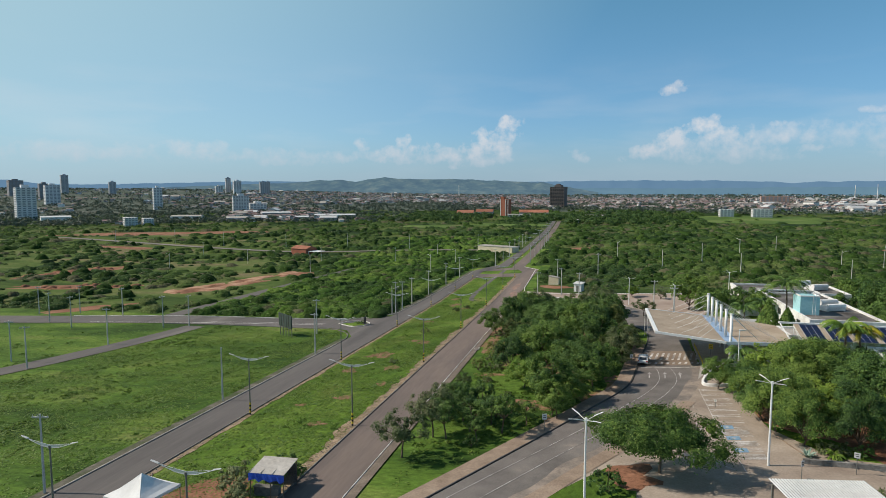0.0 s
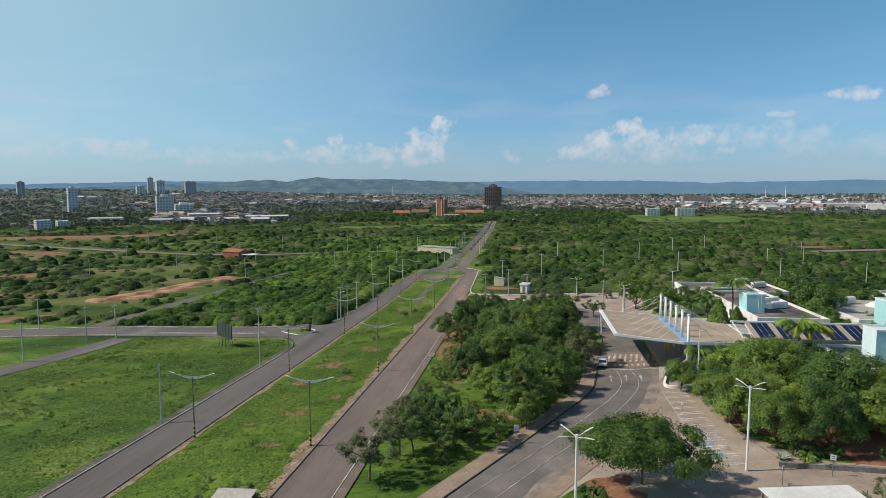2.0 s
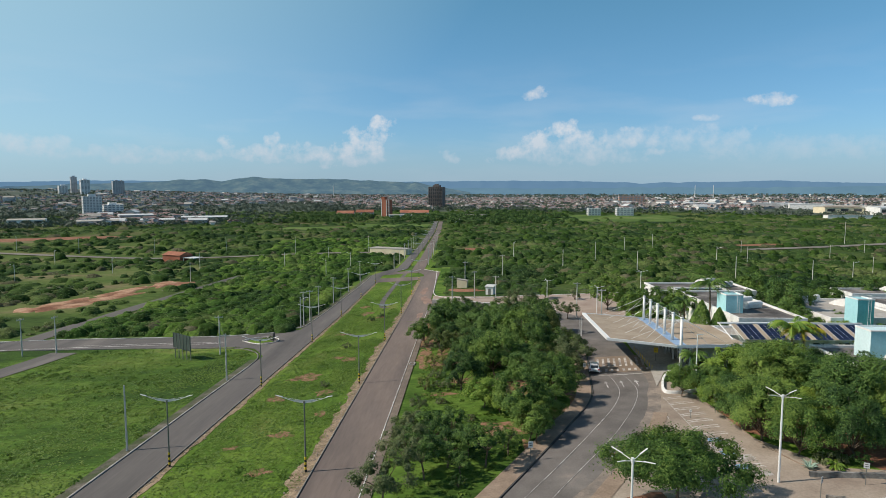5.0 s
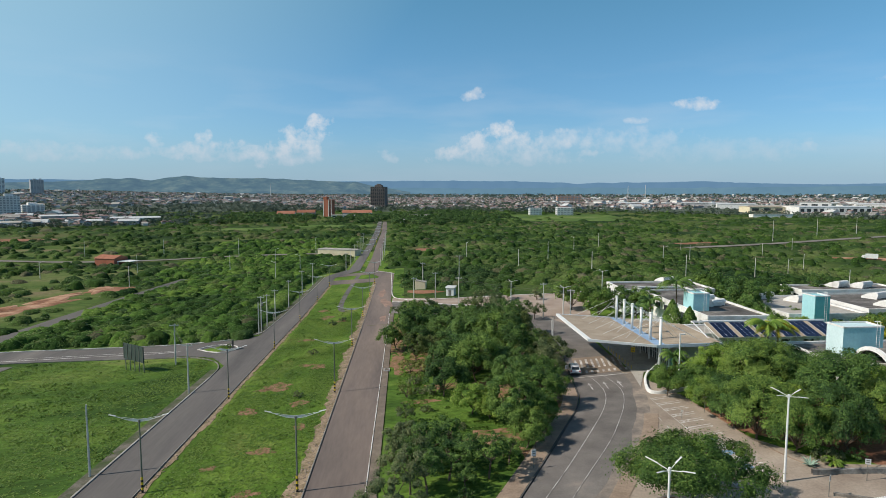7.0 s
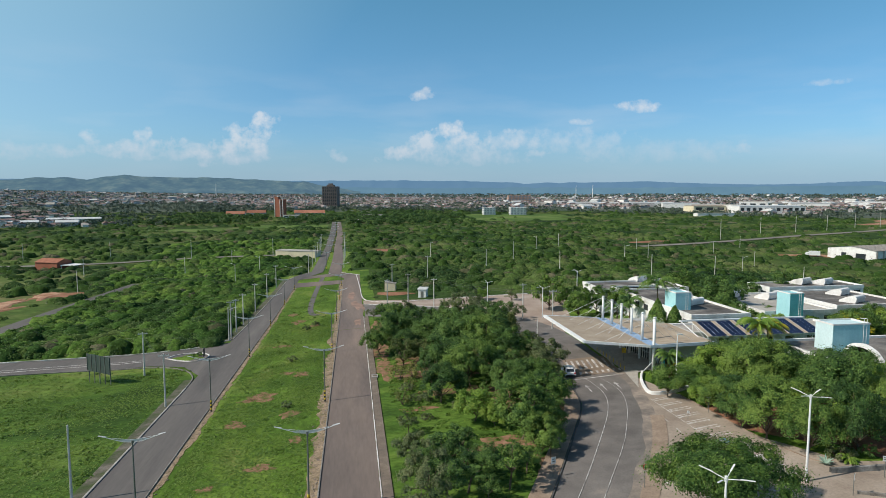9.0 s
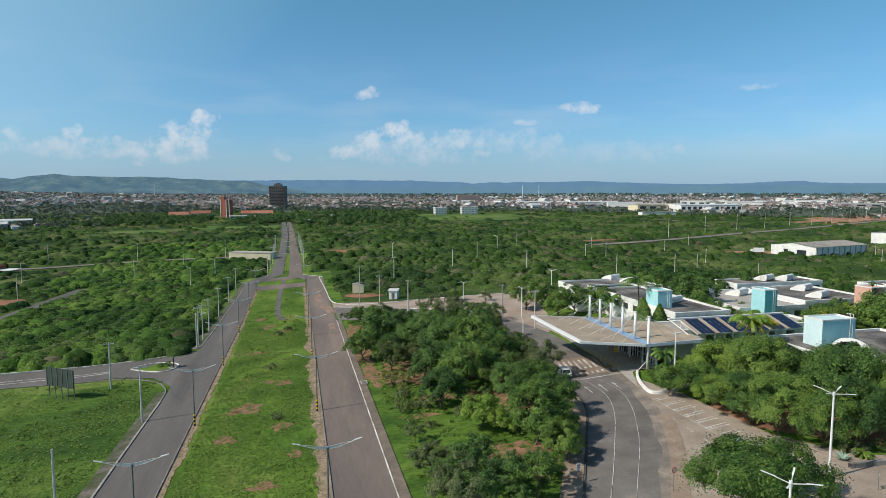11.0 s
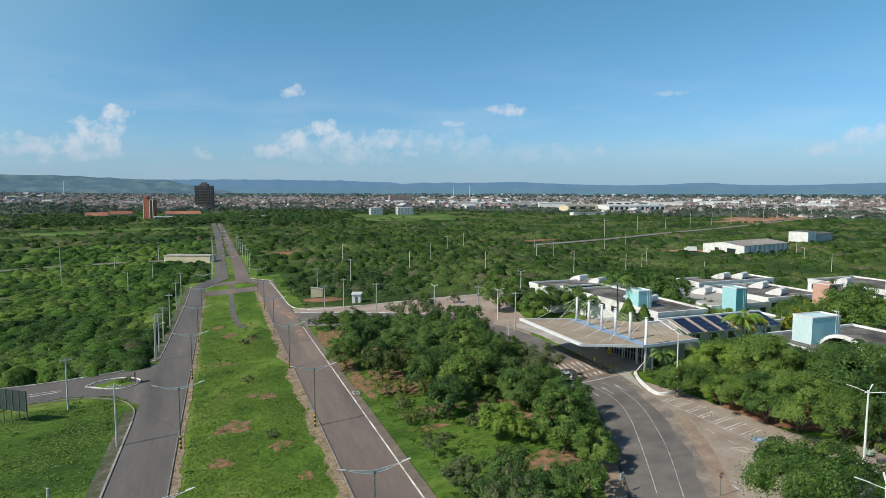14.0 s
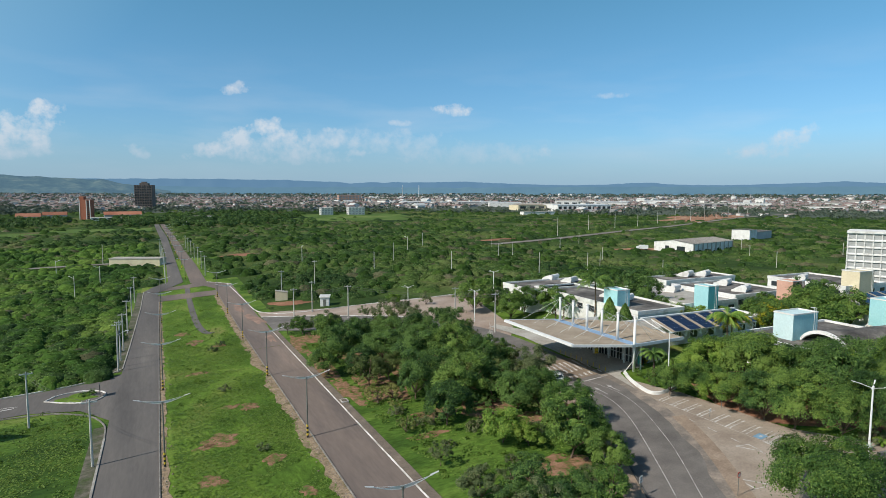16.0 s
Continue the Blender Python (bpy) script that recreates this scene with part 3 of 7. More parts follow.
def structure(name, shape, mats, label, category, smooth=False):
    return tagged(new(name, shape.mesh(name, mats, smooth)), label, category, kind="structure")


def patch(shape, cx, cy, rx, ry, turn, seed, lift=0.05, rings=4, n=26):
    """An irregular draped blot, such as bare earth."""
    rng = np.random.default_rng(seed)
    ph, am = rng.uniform(0, 6.28, 5), rng.uniform(0.05, 0.16, 5)
    c, s = math.cos(radians(turn)), math.sin(radians(turn))
    v, f = [(cx, cy, ground_z(cx, cy) + lift)], []
    for k in range(1, rings + 1):
        for i in range(n):
            a = 2 * math.pi * i / n
            r = (1 + sum(am[j] * math.sin((j + 2) * a + ph[j]) for j in range(5))) * k / rings
            x, y = rx * r * math.cos(a), ry * r * math.sin(a)
            x, y = cx + x * c - y * s, cy + x * s + y * c
            v.append((x, y, ground_z(x, y) + lift * (1 if k < rings else -0.4)))
    for i in range(n):
        f.append((0, 1 + i, 1 + (i + 1) % n))
        for k in range(rings - 1):
            a, b = 1 + k * n + i, 1 + k * n + (i + 1) % n
            f.append((a, a + n, b + n, b))
    return shape.add(v, f)


# ---- the land ----
ROADS_FAR = [([(-420, 447), (-364, 437), (-228, 411), (-139, 399), (-76, 424), (-20, 424)], 6.5, "gravel"),
             ([(235, 455), (322, 478), (448, 532), (560, 577), (850, 724), (1240, 850)], 9, "gravel"),
             ([(-79, 173), (-80, 205), (-77, 255), (-73, 310)], 6, "asphalt"),
             ([(-86, 60), (-68, 104), (-61, 141), (-60, 158)], 6.5, "asphalt")]
CLEARINGS = [(-106, 248, 7, 34, -8), (-171, 228, 30, 6, 15), (-216, 276, 8, 32, -18), (-95, 284, 8, 9, 10), (-352, 515, 85, 22, 28),
             (38, 402, 10, 9, 0), (260, 492, 26, 6, 10), (322, 372, 30, 9, -30), (790, 745, 190, 42, 27), (-118, 181, 14, 5, 60), (-292, 394, 26, 7, 0)]


def seg_dist(x, y, pts):
    best = 1e9
    for (ax, ay), (bx, by) in zip(pts, pts[1:]):
        t = max(0, min(1, ((x - ax) * (bx - ax) + (y - ay) * (by - ay)) / ((bx - ax) ** 2 + (by - ay) ** 2)))
        best = min(best, math.hypot(x - ax - t * (bx - ax), y - ay - t * (by - ay)))
    return best


def in_clearing(x, y):
    for cx, cy, rx, ry, turn in CLEARINGS:
        c, s = math.cos(radians(turn)), math.sin(radians(turn))
        u, v = (x - cx) * c + (y - cy) * s, -(x - cx) * s + (y - cy) * c
        if (u / (rx + 4)) ** 2 + (v / (ry + 4)) ** 2 < 1:
            return True
    return False


def meadow(x, y):
    """Far open meadows: beside the avenue and below the apartment blocks."""
    return ((x - 265) / 95) ** 2 + ((y - 915 - 0.3 * (x - 265)) / 95) ** 2 < 1 or -170 < x < -9 and 660 + 0.62 * (x + 150) < y < 725 + 0.5 * (x + 150)


def scrub_cover(x, y):
    """How thickly shrubs grow at a place, 0 to 1."""
    if meadow(x, y):
        return 0.05
    if in_clearing(x, y) or any(seg_dist(x, y, p) < w / 2 + (7 if k == "gravel" else 2) for p, w, k in ROADS_FAR):
        return 0.0
    if y < 310 and -12.5 < x < 27 or y >= 300 and -2 - (y - 380) * 0.016 < x < 19 - max(0, y - 380) * 0.022:
        return 0.0
    lush = 0.5 + 1.5 * noise.noise((x * 0.016, y * 0.016, 7.0)) + 0.7 * noise.noise((x * 0.05, y * 0.05, 2.0))
    if x <= -12.5:
        if y < 177:
            return 0.0
        if x < -70 and y < 360:
            return min(0.9, max(0.06, lush * 1.2 - 0.02))
        return min(1.0, max(0.22, lush + 0.3))
    if 90 < x < 172 and y > 211:
        return 0.9
    if y < 219:
        return 0.0 if x < 172 else (0.9 if y > 60 else 0.0)
    if 27 < x < 50 and y < 228 or math.hypot(x - 34, y - 238) < 8:
        return 0.0
    return min(1.0, max(0.2, lush + 0.3))


def axis(lo, hi, near_lo, near_hi, step):
    out, v, s = [], near_hi, step
    while v < hi:
        s *= 1.13
        v += s
        out.append(min(v, hi))
    core = list(np.arange(near_lo, near_hi + 0.1, step))
    back, v, s = [], near_lo, step
    while v > lo:
        s *= 1.13
        v -= s
        back.append(max(v, lo))
    return back[::-1] + core + out


FLOOR_SCRUB = surface("scrub_floor", [(0.36, (0.02, 0.04, 0.014)), (0.46, (0.042, 0.074, 0.02)), (0.56, (0.078, 0.11, 0.032)), (0.66, (0.125, 0.115, 0.058))], 0.014, 0.9, 0.97, 0.8, spread=0.45, spec=0.05)
FLOOR_FIELD = surface("open_pasture", [(0.34, (0.04, 0.072, 0.02)), (0.47, (0.075, 0.118, 0.03)), (0.57, (0.12, 0.145, 0.05)), (0.68, (0.19, 0.15, 0.09))], 0.022, 0.6, 0.97, 0.8, spread=0.4, spec=0.05, stretch=(0.6, 1.6, 1))
FLOOR_MEADOW = surface("far_meadow", [(0.36, (0.07, 0.12, 0.034)), (0.5, (0.1, 0.16, 0.042)), (0.66, (0.15, 0.19, 0.065))], 0.02, 0.4, 0.97, 0.8, spread=0.3, spec=0.05)
# plain and town ground: distance haze painted as a paler, bluer base colour
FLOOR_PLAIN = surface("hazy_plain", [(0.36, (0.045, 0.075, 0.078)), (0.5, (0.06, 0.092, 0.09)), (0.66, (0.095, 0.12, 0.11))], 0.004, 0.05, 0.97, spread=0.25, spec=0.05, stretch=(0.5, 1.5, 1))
FLOOR_TOWN = surface("hazed_town_ground", [(0.35, (0.06, 0.088, 0.066)), (0.55, (0.1, 0.118, 0.096)), (0.75, (0.2, 0.18, 0.165))], 0.012, 0.15, 0.97, spread=0.3, spec=0.05)
gx, gy = axis(-4900, 4900, -140, 176, 4), axis(-700, 4950, 0, 300, 4)
land = Shape()
land.v = [(x, y, ground_z(x, y)) for y in gy for x in gx]
for j in range(len(gy) - 1):
    for i in range(len(gx) - 1):
        k = j * len(gx) + i
        land.f.append((k, k + 1, k + len(gx) + 1, k + len(gx)))
        cx, cy = (gx[i] + gx[i + 1]) / 2, (gy[j] + gy[j + 1]) / 2
        d = math.hypot(cx, cy)
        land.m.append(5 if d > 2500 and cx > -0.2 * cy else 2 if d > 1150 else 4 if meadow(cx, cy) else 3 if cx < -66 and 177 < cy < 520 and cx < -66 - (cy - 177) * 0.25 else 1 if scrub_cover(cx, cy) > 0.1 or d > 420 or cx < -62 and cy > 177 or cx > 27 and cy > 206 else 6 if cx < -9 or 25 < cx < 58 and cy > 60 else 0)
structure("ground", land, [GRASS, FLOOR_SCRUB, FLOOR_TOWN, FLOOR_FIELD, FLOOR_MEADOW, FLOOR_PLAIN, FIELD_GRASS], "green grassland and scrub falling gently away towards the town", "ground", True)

# ---- roads ----
L0, L1, R0, R1 = -9.2, -2.1, 17.2, 23.75
s = Shape()
band(s, [(L0, -200), (L0, 150), (-8.8, 185), (-8.0, 220), (-7.2, 260), (-7.1, 296)], [(L1, -200), (L1, 150), (L1, 185), (L1, 220), (L1, 260), (L1, 296)], 0.07)
band(s, [(-7.1, 296), (-4.4, 306), (1.6, 318), (1.8, 455), (-0.8, 620), (-5.4, 815), (-6, 840)], [(L1, 290), (2, 300), (7.2, 312), (6.4, 455), (5.0, 620), (-0.4, 815), (-1, 840)], 0.16)
structure("road_left", s, ASPHALT, "worn grey asphalt carriageway beside the grass median", "road")
s = Shape()
band(s, [(R0, -200), (R0, 180)], [(R1, -200), (R1, 180)], 0.07)
band(s, [(R0, 180), (R0, 284), (13.5, 296), (9.7, 306), (9.6, 378), (8.3, 450), (6.1, 620), (1.0, 815), (0.4, 840)], [(R1, 180), (R1, 290), (20.5, 297), (15.8, 306), (15.4, 378), (13.7, 450), (11.4, 620), (6.2, 815), (5.6, 840)], 0.12)
band(s, [(L1, 281), (R0, 279)], [(L1, 268), (R0, 268)], 0.09)
band(s, [(L1, 300), (11, 304)], [(L1, 292), (14, 294)], 0.09)
structure("road_right", s, ASPHALT_RED, "dusty brown asphalt carriageway with a painted kerb", "road")
s = Shape()
band(s, [(-260, 132), (-121, 153), (-72, 161), (-45, 162), (-22, 161), (-14, 157), (L0 + 0.4, 148)], [(-260, 145), (-121, 165), (-72, 173), (-45, 173.5), (-22, 174.5), (-14, 175), (L0 + 0.4, 178)], 0.082)
structure("road_side", s, ASPHALT, "grey asphalt side street opening onto the avenue", "road")
for pts, w, kind in ROADS_FAR:
    s = Shape()
    strip(s, smooth_line(pts), w, 0.1 if kind == "asphalt" else 0.4)
    structure("road_track", s, ASPHALT if kind == "asphalt" else GRAVEL_ROAD, "pale worn road running through the scrub" if kind != "asphalt" else "narrow grey asphalt lane across the field", "road")

# the hospital drive, from the foreground up past the canopy to the avenue
DRIVE_L = smooth_line([(24.3, 53.4), (30, 63.4), (39.6, 80.8), (44.4, 89.7), (49.2, 98.9), (53.8, 107.6), (55.3, 116.5), (56.4, 124), (59.2, 140), (60.2, 152), (54, 164), (43.5, 177), (35, 188), (24.3, 197)])
DRIVE_R = smooth_line([(24.3, 41), (41.9, 69.5), (48.5, 80.5), (55.5, 91), (60, 100), (63, 109), (64.8, 117), (65.8, 124), (66.5, 136), (67.5, 150), (66, 166), (60, 184), (44, 203), (24.3, 217)])
s = Shape()
band(s, DRIVE_L, DRIVE_R, 0.074, cross=4)
structure("road_drive", s, ASPHALT_NEW, "dark grey asphalt drive with faded white lane lines", "road")
s = Shape()
band(s, [(24.2, 216), (40, 205), (48, 198), (59, 184), (65, 166), (66.5, 152)], [(24.2, 224), (46, 214.5), (58, 212.5), (84, 207), (80, 190), (72, 160)], 0.05, cross=4)
band(s, [(84, 207), (140, 206)], [(79, 190), (140, 196)], 0.05, cross=2)
structure("pavement_forecourt", s, surface("pinkish_paving", [(0.3, (0.27, 0.2, 0.16)), (0.6, (0.36, 0.29, 0.24)), (0.8, (0.42, 0.36, 0.31))], 0.15, 3.0, 0.93, 0.2, spread=0.15), "pale pinkish paved forecourt beyond the trees", "pavement")
s = Shape()
band(s, [(40, 40), (42, 68), (45, 78), (49, 85), (53, 91), (57, 100), (60, 112), (62, 120)], [(110, 40), (110, 68), (100, 75), (73, 82), (68.6, 91), (68.4, 100), (68, 108), (66, 120)], 0.064, cross=8)
structure("pavement_parking", s, CONCRETE, "sandy concrete car park with worn white bay markings", "pavement")

# walkways and verges along the kerbs
s = Shape()
band(s, [(38, 62), (44.6, 70.6), (49.6, 77)], [(43, 58), (52, 66.5), (52.5, 73.5)], 0.09, cross=3)
structure("ground_bed", s, GRASS, "rough grass bed beside the car park footway", "grass bed")
s = Shape()
band(s, offset_line(DRIVE_R, -0.1)[5:19], offset_line(DRIVE_R, -1.9)[5:19], 0.11, cross=1)
structure("pavement_walk", s, WALKWAY_TAN, "sandy concrete footway on the far side of the drive", "pavement")
s = Shape()
band(s, [(R1 + 0.2, -120), (R1 + 0.2, 196)], [(R1 + 1.35, -120), (R1 + 1.35, 196)], 0.13, cross=1)
structure("pavement_walk", s, WALKWAY, "brown concrete footway along the avenue kerb", "pavement")
s = Shape()
band(s, offset_line(DRIVE_L, 0.3)[:34], offset_line(DRIVE_L, 2.5)[:34], 0.13, cross=1)
structure("pavement_walk", s, WALKWAY_TAN, "earth-stained concrete footway along the drive", "pavement")
s = Shape()
band(s, [(L0 - 1.9, -120), (L0 - 1.9, 146)], [(L0 - 0.2, -120), (L0 - 0.2, 146)], 0.05, cross=1)
band(s, [(L0 - 1.9, 180), (-10, 220), (-9.3, 260), (-9.2, 296)], [(-9.0, 180), (-8.2, 220), (-7.4, 260), (-7.3, 296)], 0.05, cross=1)
structure("pavement_verge", s, surface("grey_verge", [(0.34, (0.05, 0.07, 0.022)), (0.5, (0.085, 0.085, 0.055)), (0.66, (0.16, 0.14, 0.115))], 0.4, 3.0, 0.95, 0.6, spread=0.35), "dark gravelly verge between kerb and grass field", "verge")


def ragged(shape, x, y0, y1, width, sign, seed, lift=0.05):
    """A trodden edge of uneven width along a kerb."""
    a, b = [], []
    for y in np.arange(y0, y1, 0.7):
        w = width * max(0.25, 0.85 + 0.7 * noise.noise((y * 0.11, seed, 0.0)) + 0.45 * noise.noise((y * 0.5, seed, 3.0)))
        a.append((x, y))
        b.append((x + sign * w, y))
    band(shape, a, b, lift, cross=1) if sign < 0 else band(shape, b, a, lift, cross=1)


s = Shape()
ragged(s, L1 + 0.1, -60, 268, 1.1, 1, 3)
ragged(s, R0 - 0.1, -60, 268, 1.75, -1, 5)
structure("ground_verge", s, DRY, "trodden sandy edge of the grass median", "verge")

rng = np.random.default_rng(61)
s = Shape()
for _ in range(1500):
    y = rng.uniform(52, 240)
    x = L1 + 0.25 + abs(rng.normal(0, 0.55)) if rng.uniform() < 0.4 else R0 - 0.25 - abs(rng.normal(0, 0.6))
    r = rng.uniform(0.05, 0.15)
    m = pose(x, y, ground_z(x, y) + 0.05, 0, 0, rng.uniform(0, 180))
    s.add([m @ Vector((p * r * rng.uniform(0.7, 1.2), q * r * rng.uniform(0.5, 1.0), k * r * rng.uniform(0.4, 0.7))) for p, q, k in ((-1, -1, 0), (1, -1, 0), (1, 1, 0), (-1, 1, 0), (-0.6, -0.6, 1), (0.6, -0.5, 1), (0.5, 0.6, 1), (-0.6, 0.5, 1))],
          [(4, 5, 6, 7), (0, 1, 5, 4), (1, 2, 6, 5), (2, 3, 7, 6), (3, 0, 4, 7)])
tagged(new("stones", s.mesh("stones", surface("verge_stones", [(0.3, (0.16, 0.125, 0.095)), (0.7, (0.33, 0.27, 0.215))], 1.2, 6.0, 0.95, spread=0.3))), "loose stones and broken kerb pieces along the median", "stones", kind="stuff")
s = Shape()
kerb_line(s, [(L1 + 0.08, -100), (L1 + 0.08, 268)])
kerb_line(s, [(R0 - 0.08, -100), (R0 - 0.08, 268)])
kerb_line(s, smooth_line([(L0 - 0.08, 140), (L0 - 0.3, 147), (-12.5, 154), (-21, 160.5), (-45, 161.6), (-72, 160.6)]), 0.22)
structure("kerb_grey", s, KERB, "weathered concrete kerb beside the carriageway, toned down for shade", "kerb")
s = Shape()
kerb_line(s, [(L0 - 0.08, -100), (L0 - 0.08, 140)], 0.3)
kerb_line(s, [(-8.9, 182), (-8.1, 220), (-7.3, 260), (-7.2, 296)], 0.25)
structure("kerb_pale", s, KERB_PALE, "pale concrete kerb along the grass field", "kerb")
s = Shape()
kerb_line(s, [(R1 + 0.1, -100), (R1 + 0.1, 196)], 0.13)
kerb_line(s, smooth_line([(22.4, 291), (23.6, 250), (23.8, 230), (25.4, 222.5), (31, 216.5), (46, 214.4), (58, 212.7), (84, 207.2), (140, 206.2)]), 0.3)
kerb_line(s, smooth_line([(24.3, 217.2), (40, 206), (50, 197), (60, 184.5)]), 0.5, 0.14)
kerb_line(s, [(15.8, 304.5), (20.6, 296.5), (R1, 290.5)], 0.4)
kerb_line(s, smooth_line([(-110, 166.6), (-72, 173.4), (-45, 173.9), (-22, 174.9), (-14, 175.6), (L0 - 0.1, 182)]), 0.3)
structure("kerb_white", s, KERB_WHITE, "white-painted concrete kerb round the junction", "kerb")
s = Shape()
kerb_line(s, offset_line(DRIVE_L, 0.15)[:40], 0.18)
structure("kerb_drive", s, surface("dark_kerb", [(0.3, (0.05, 0.05, 0.05)), (0.7, (0.12, 0.115, 0.11))], 0.8, 6.0, 0.9, spread=0.2), "dark kerb along the hospital drive", "kerb")

s = Shape()
kerb_line(s, smooth_line([(68.2, 107.5), (68.5, 100), (68.6, 91), (69.6, 84.5), (71, 80.9)]), 0.16, 0.12, 1.5)
structure("kerb_garden_edge", s, WALKWAY_TAN, "tan concrete edging between car park and garden", "kerb")
# the raised crossing, tan paving
s = Shape()
band(s, [(57.0, 121.0), (58.9, 131.5)], [(65.7, 121.0), (66.6, 131.5)], 0.13, cross=3)
structure("road_crossing", s, surface("tan_crossing", [(0.3, (0.19, 0.145, 0.11)), (0.6, (0.25, 0.195, 0.15)), (0.8, (0.3, 0.24, 0.19))], 0.3, 5.0, 0.92, 0.2, spread=0.15), "tan raised crossing in front of the canopy", "road")
# road markings
s = Shape()
def between(f):
    return [(a[0] + (b[0] - a[0]) * f, a[1] + (b[1] - a[1]) * f) for a, b in zip(DRIVE_L, DRIVE_R)]
strip(s, smooth_line([(27, 56), (36.4, 71.7), (39.9, 77.2), (46.2, 87.2), (51, 95.4), (55.9, 104), (58.4, 110.5), (58.8, 116), (58.6, 119)]), 0.085, 0.115, 2.0, cross=1)
strip(s, smooth_line([(30, 56), (39.9, 72.4), (45.9, 82.2), (53.1, 93.2), (55.8, 98.3), (58.9, 104.5), (61.0, 110.5), (61.3, 115), (60.9, 119)]), 0.075, 0.115, 2.0, cross=1)
for k in range(9):          # crossing bars in front of the canopy
    x = 57.6 + k * 0.98
    band(s, [(x + 0.2, 124.6), (x + 1.3, 130)], [(x + 0.6, 124.6), (x + 1.7, 130)], 0.15, cross=1)
    band(s, [(x, 121.6), (x + 0.3, 123)], [(x + 0.4, 121.6), (x + 0.7, 123)], 0.15, cross=1)
strip(s, [(56.2, 119.4), (65.2, 119.6)], 0.3, 0.115, cross=1)
for ax in (57.0, 59.4, 61.7):
    strip(s, [(ax, 112.6), (ax + 0.25, 115.2)], 0.16, 0.115, cross=1)
    band(s, [(ax - 0.12, 115.0), (ax + 0.3, 116.2)], [(ax + 0.68, 115.0), (ax + 0.31, 116.2)], 0.115, cross=1)
structure("road_marking_lines", s, PAINT, "faded white road lines and crossing bars", "road marking")

s = Shape()
strip(s, [(-96, 158.6), (-82, 160.6), (-60, 163.4), (-38, 165.2), (-25, 166.0)], 0.32, 0.12, cross=1)
strip(s, [(-60, 165.2), (-38, 167.0), (-26, 167.2), (-24.4, 166.7), (-25, 166.0)], 0.22, 0.125, cross=1)
structure("road_marking_side", s, KERB_WHITE, "bright white lines down the side street", "road marking")
# parking bays: white bars and blue pads
s, blue = Shape(), Shape()
for k in range(11):
    y = 106.6 - 2.32 * k
    for dy in (0.0, -0.62):
        strip(s, [(63.5 - 0.03 * k, y + dy), (66.9 - 0.05 * k, y + dy + 0.5)], 0.17, 0.075, cross=1)
    for j in range(4):
        strip(s, [(63.7 + j * 0.8, y - 0.02), (64.1 + j * 0.8, y - 0.5)], 0.09, 0.078, cross=1)
for k in range(3):
    y = 90.6 - 3.7 * k
    band(blue, [(63.4, y + 0.6), (64.9, y + 0.75)], [(63.4, y - 0.6), (64.9, y - 0.45)], 0.08, cross=1)
    patch(s, 64.2, y + 0.05, 0.42, 0.3, 20, k, 0.1, 2, 10)
    for j in range(9):
        strip(s, [(63.0, y - 1.25 - 0.16 * j), (66.3, y - 0.9 - 0.16 * j)], 0.09, 0.082, cross=1)
strip(s, [(63.5, 107), (63.0, 82.6)], 0.1, 0.078, cross=1)
strip(s, [(61.0, 82.4), (63.4, 82.2), (63.4, 77), (61, 79.4), (61.0, 82.4)], 0.13, 0.078, cross=1)
strip(s, [(61.2, 79.6), (63.3, 82)], 0.25, 0.08, cross=1)
strip(s, [(53.2, 85), (55, 82.2), (52.9, 82.6), (53.2, 85)], 0.2, 0.1, cross=1)
for ax, ay in ((59.6, 90.4), (57.6, 82.6)):
    strip(s, [(ax, ay), (ax + 1.2, ay - 2.6)], 0.16, 0.08, cross=1)
    strip(s, [(ax, ay), (ax + 1.5, ay - 0.5)], 0.16, 0.082, cross=1)
    strip(s, [(ax + 1.5, ay - 0.5), (ax + 1.2, ay - 2.6)], 0.12, 0.084, cross=1)
for k in range(5):
    strip(s, [(61.6 - 0.3 * k, 99.5 - 3.6 * k), (61.4 - 0.3 * k, 98.0 - 3.6 * k)], 0.12, 0.08, cross=1)
structure("road_marking_bays", s, PAINT_WORN, "worn white parking bay lines and hatching", "road marking")
structure("road_marking_pads", blue, PAINT_BLUE, "blue accessible-parking pads on the concrete", "road marking")

# bare earth
s, turf = Shape(), Shape()
for i, (cx, cy, rx, ry, turn) in enumerate(CLEARINGS[1:7] + CLEARINGS[9:]):
    patch(s, cx, cy, rx * 1.15, ry * 1.0, turn, i, 0.25 if cy > 300 else 0.12)
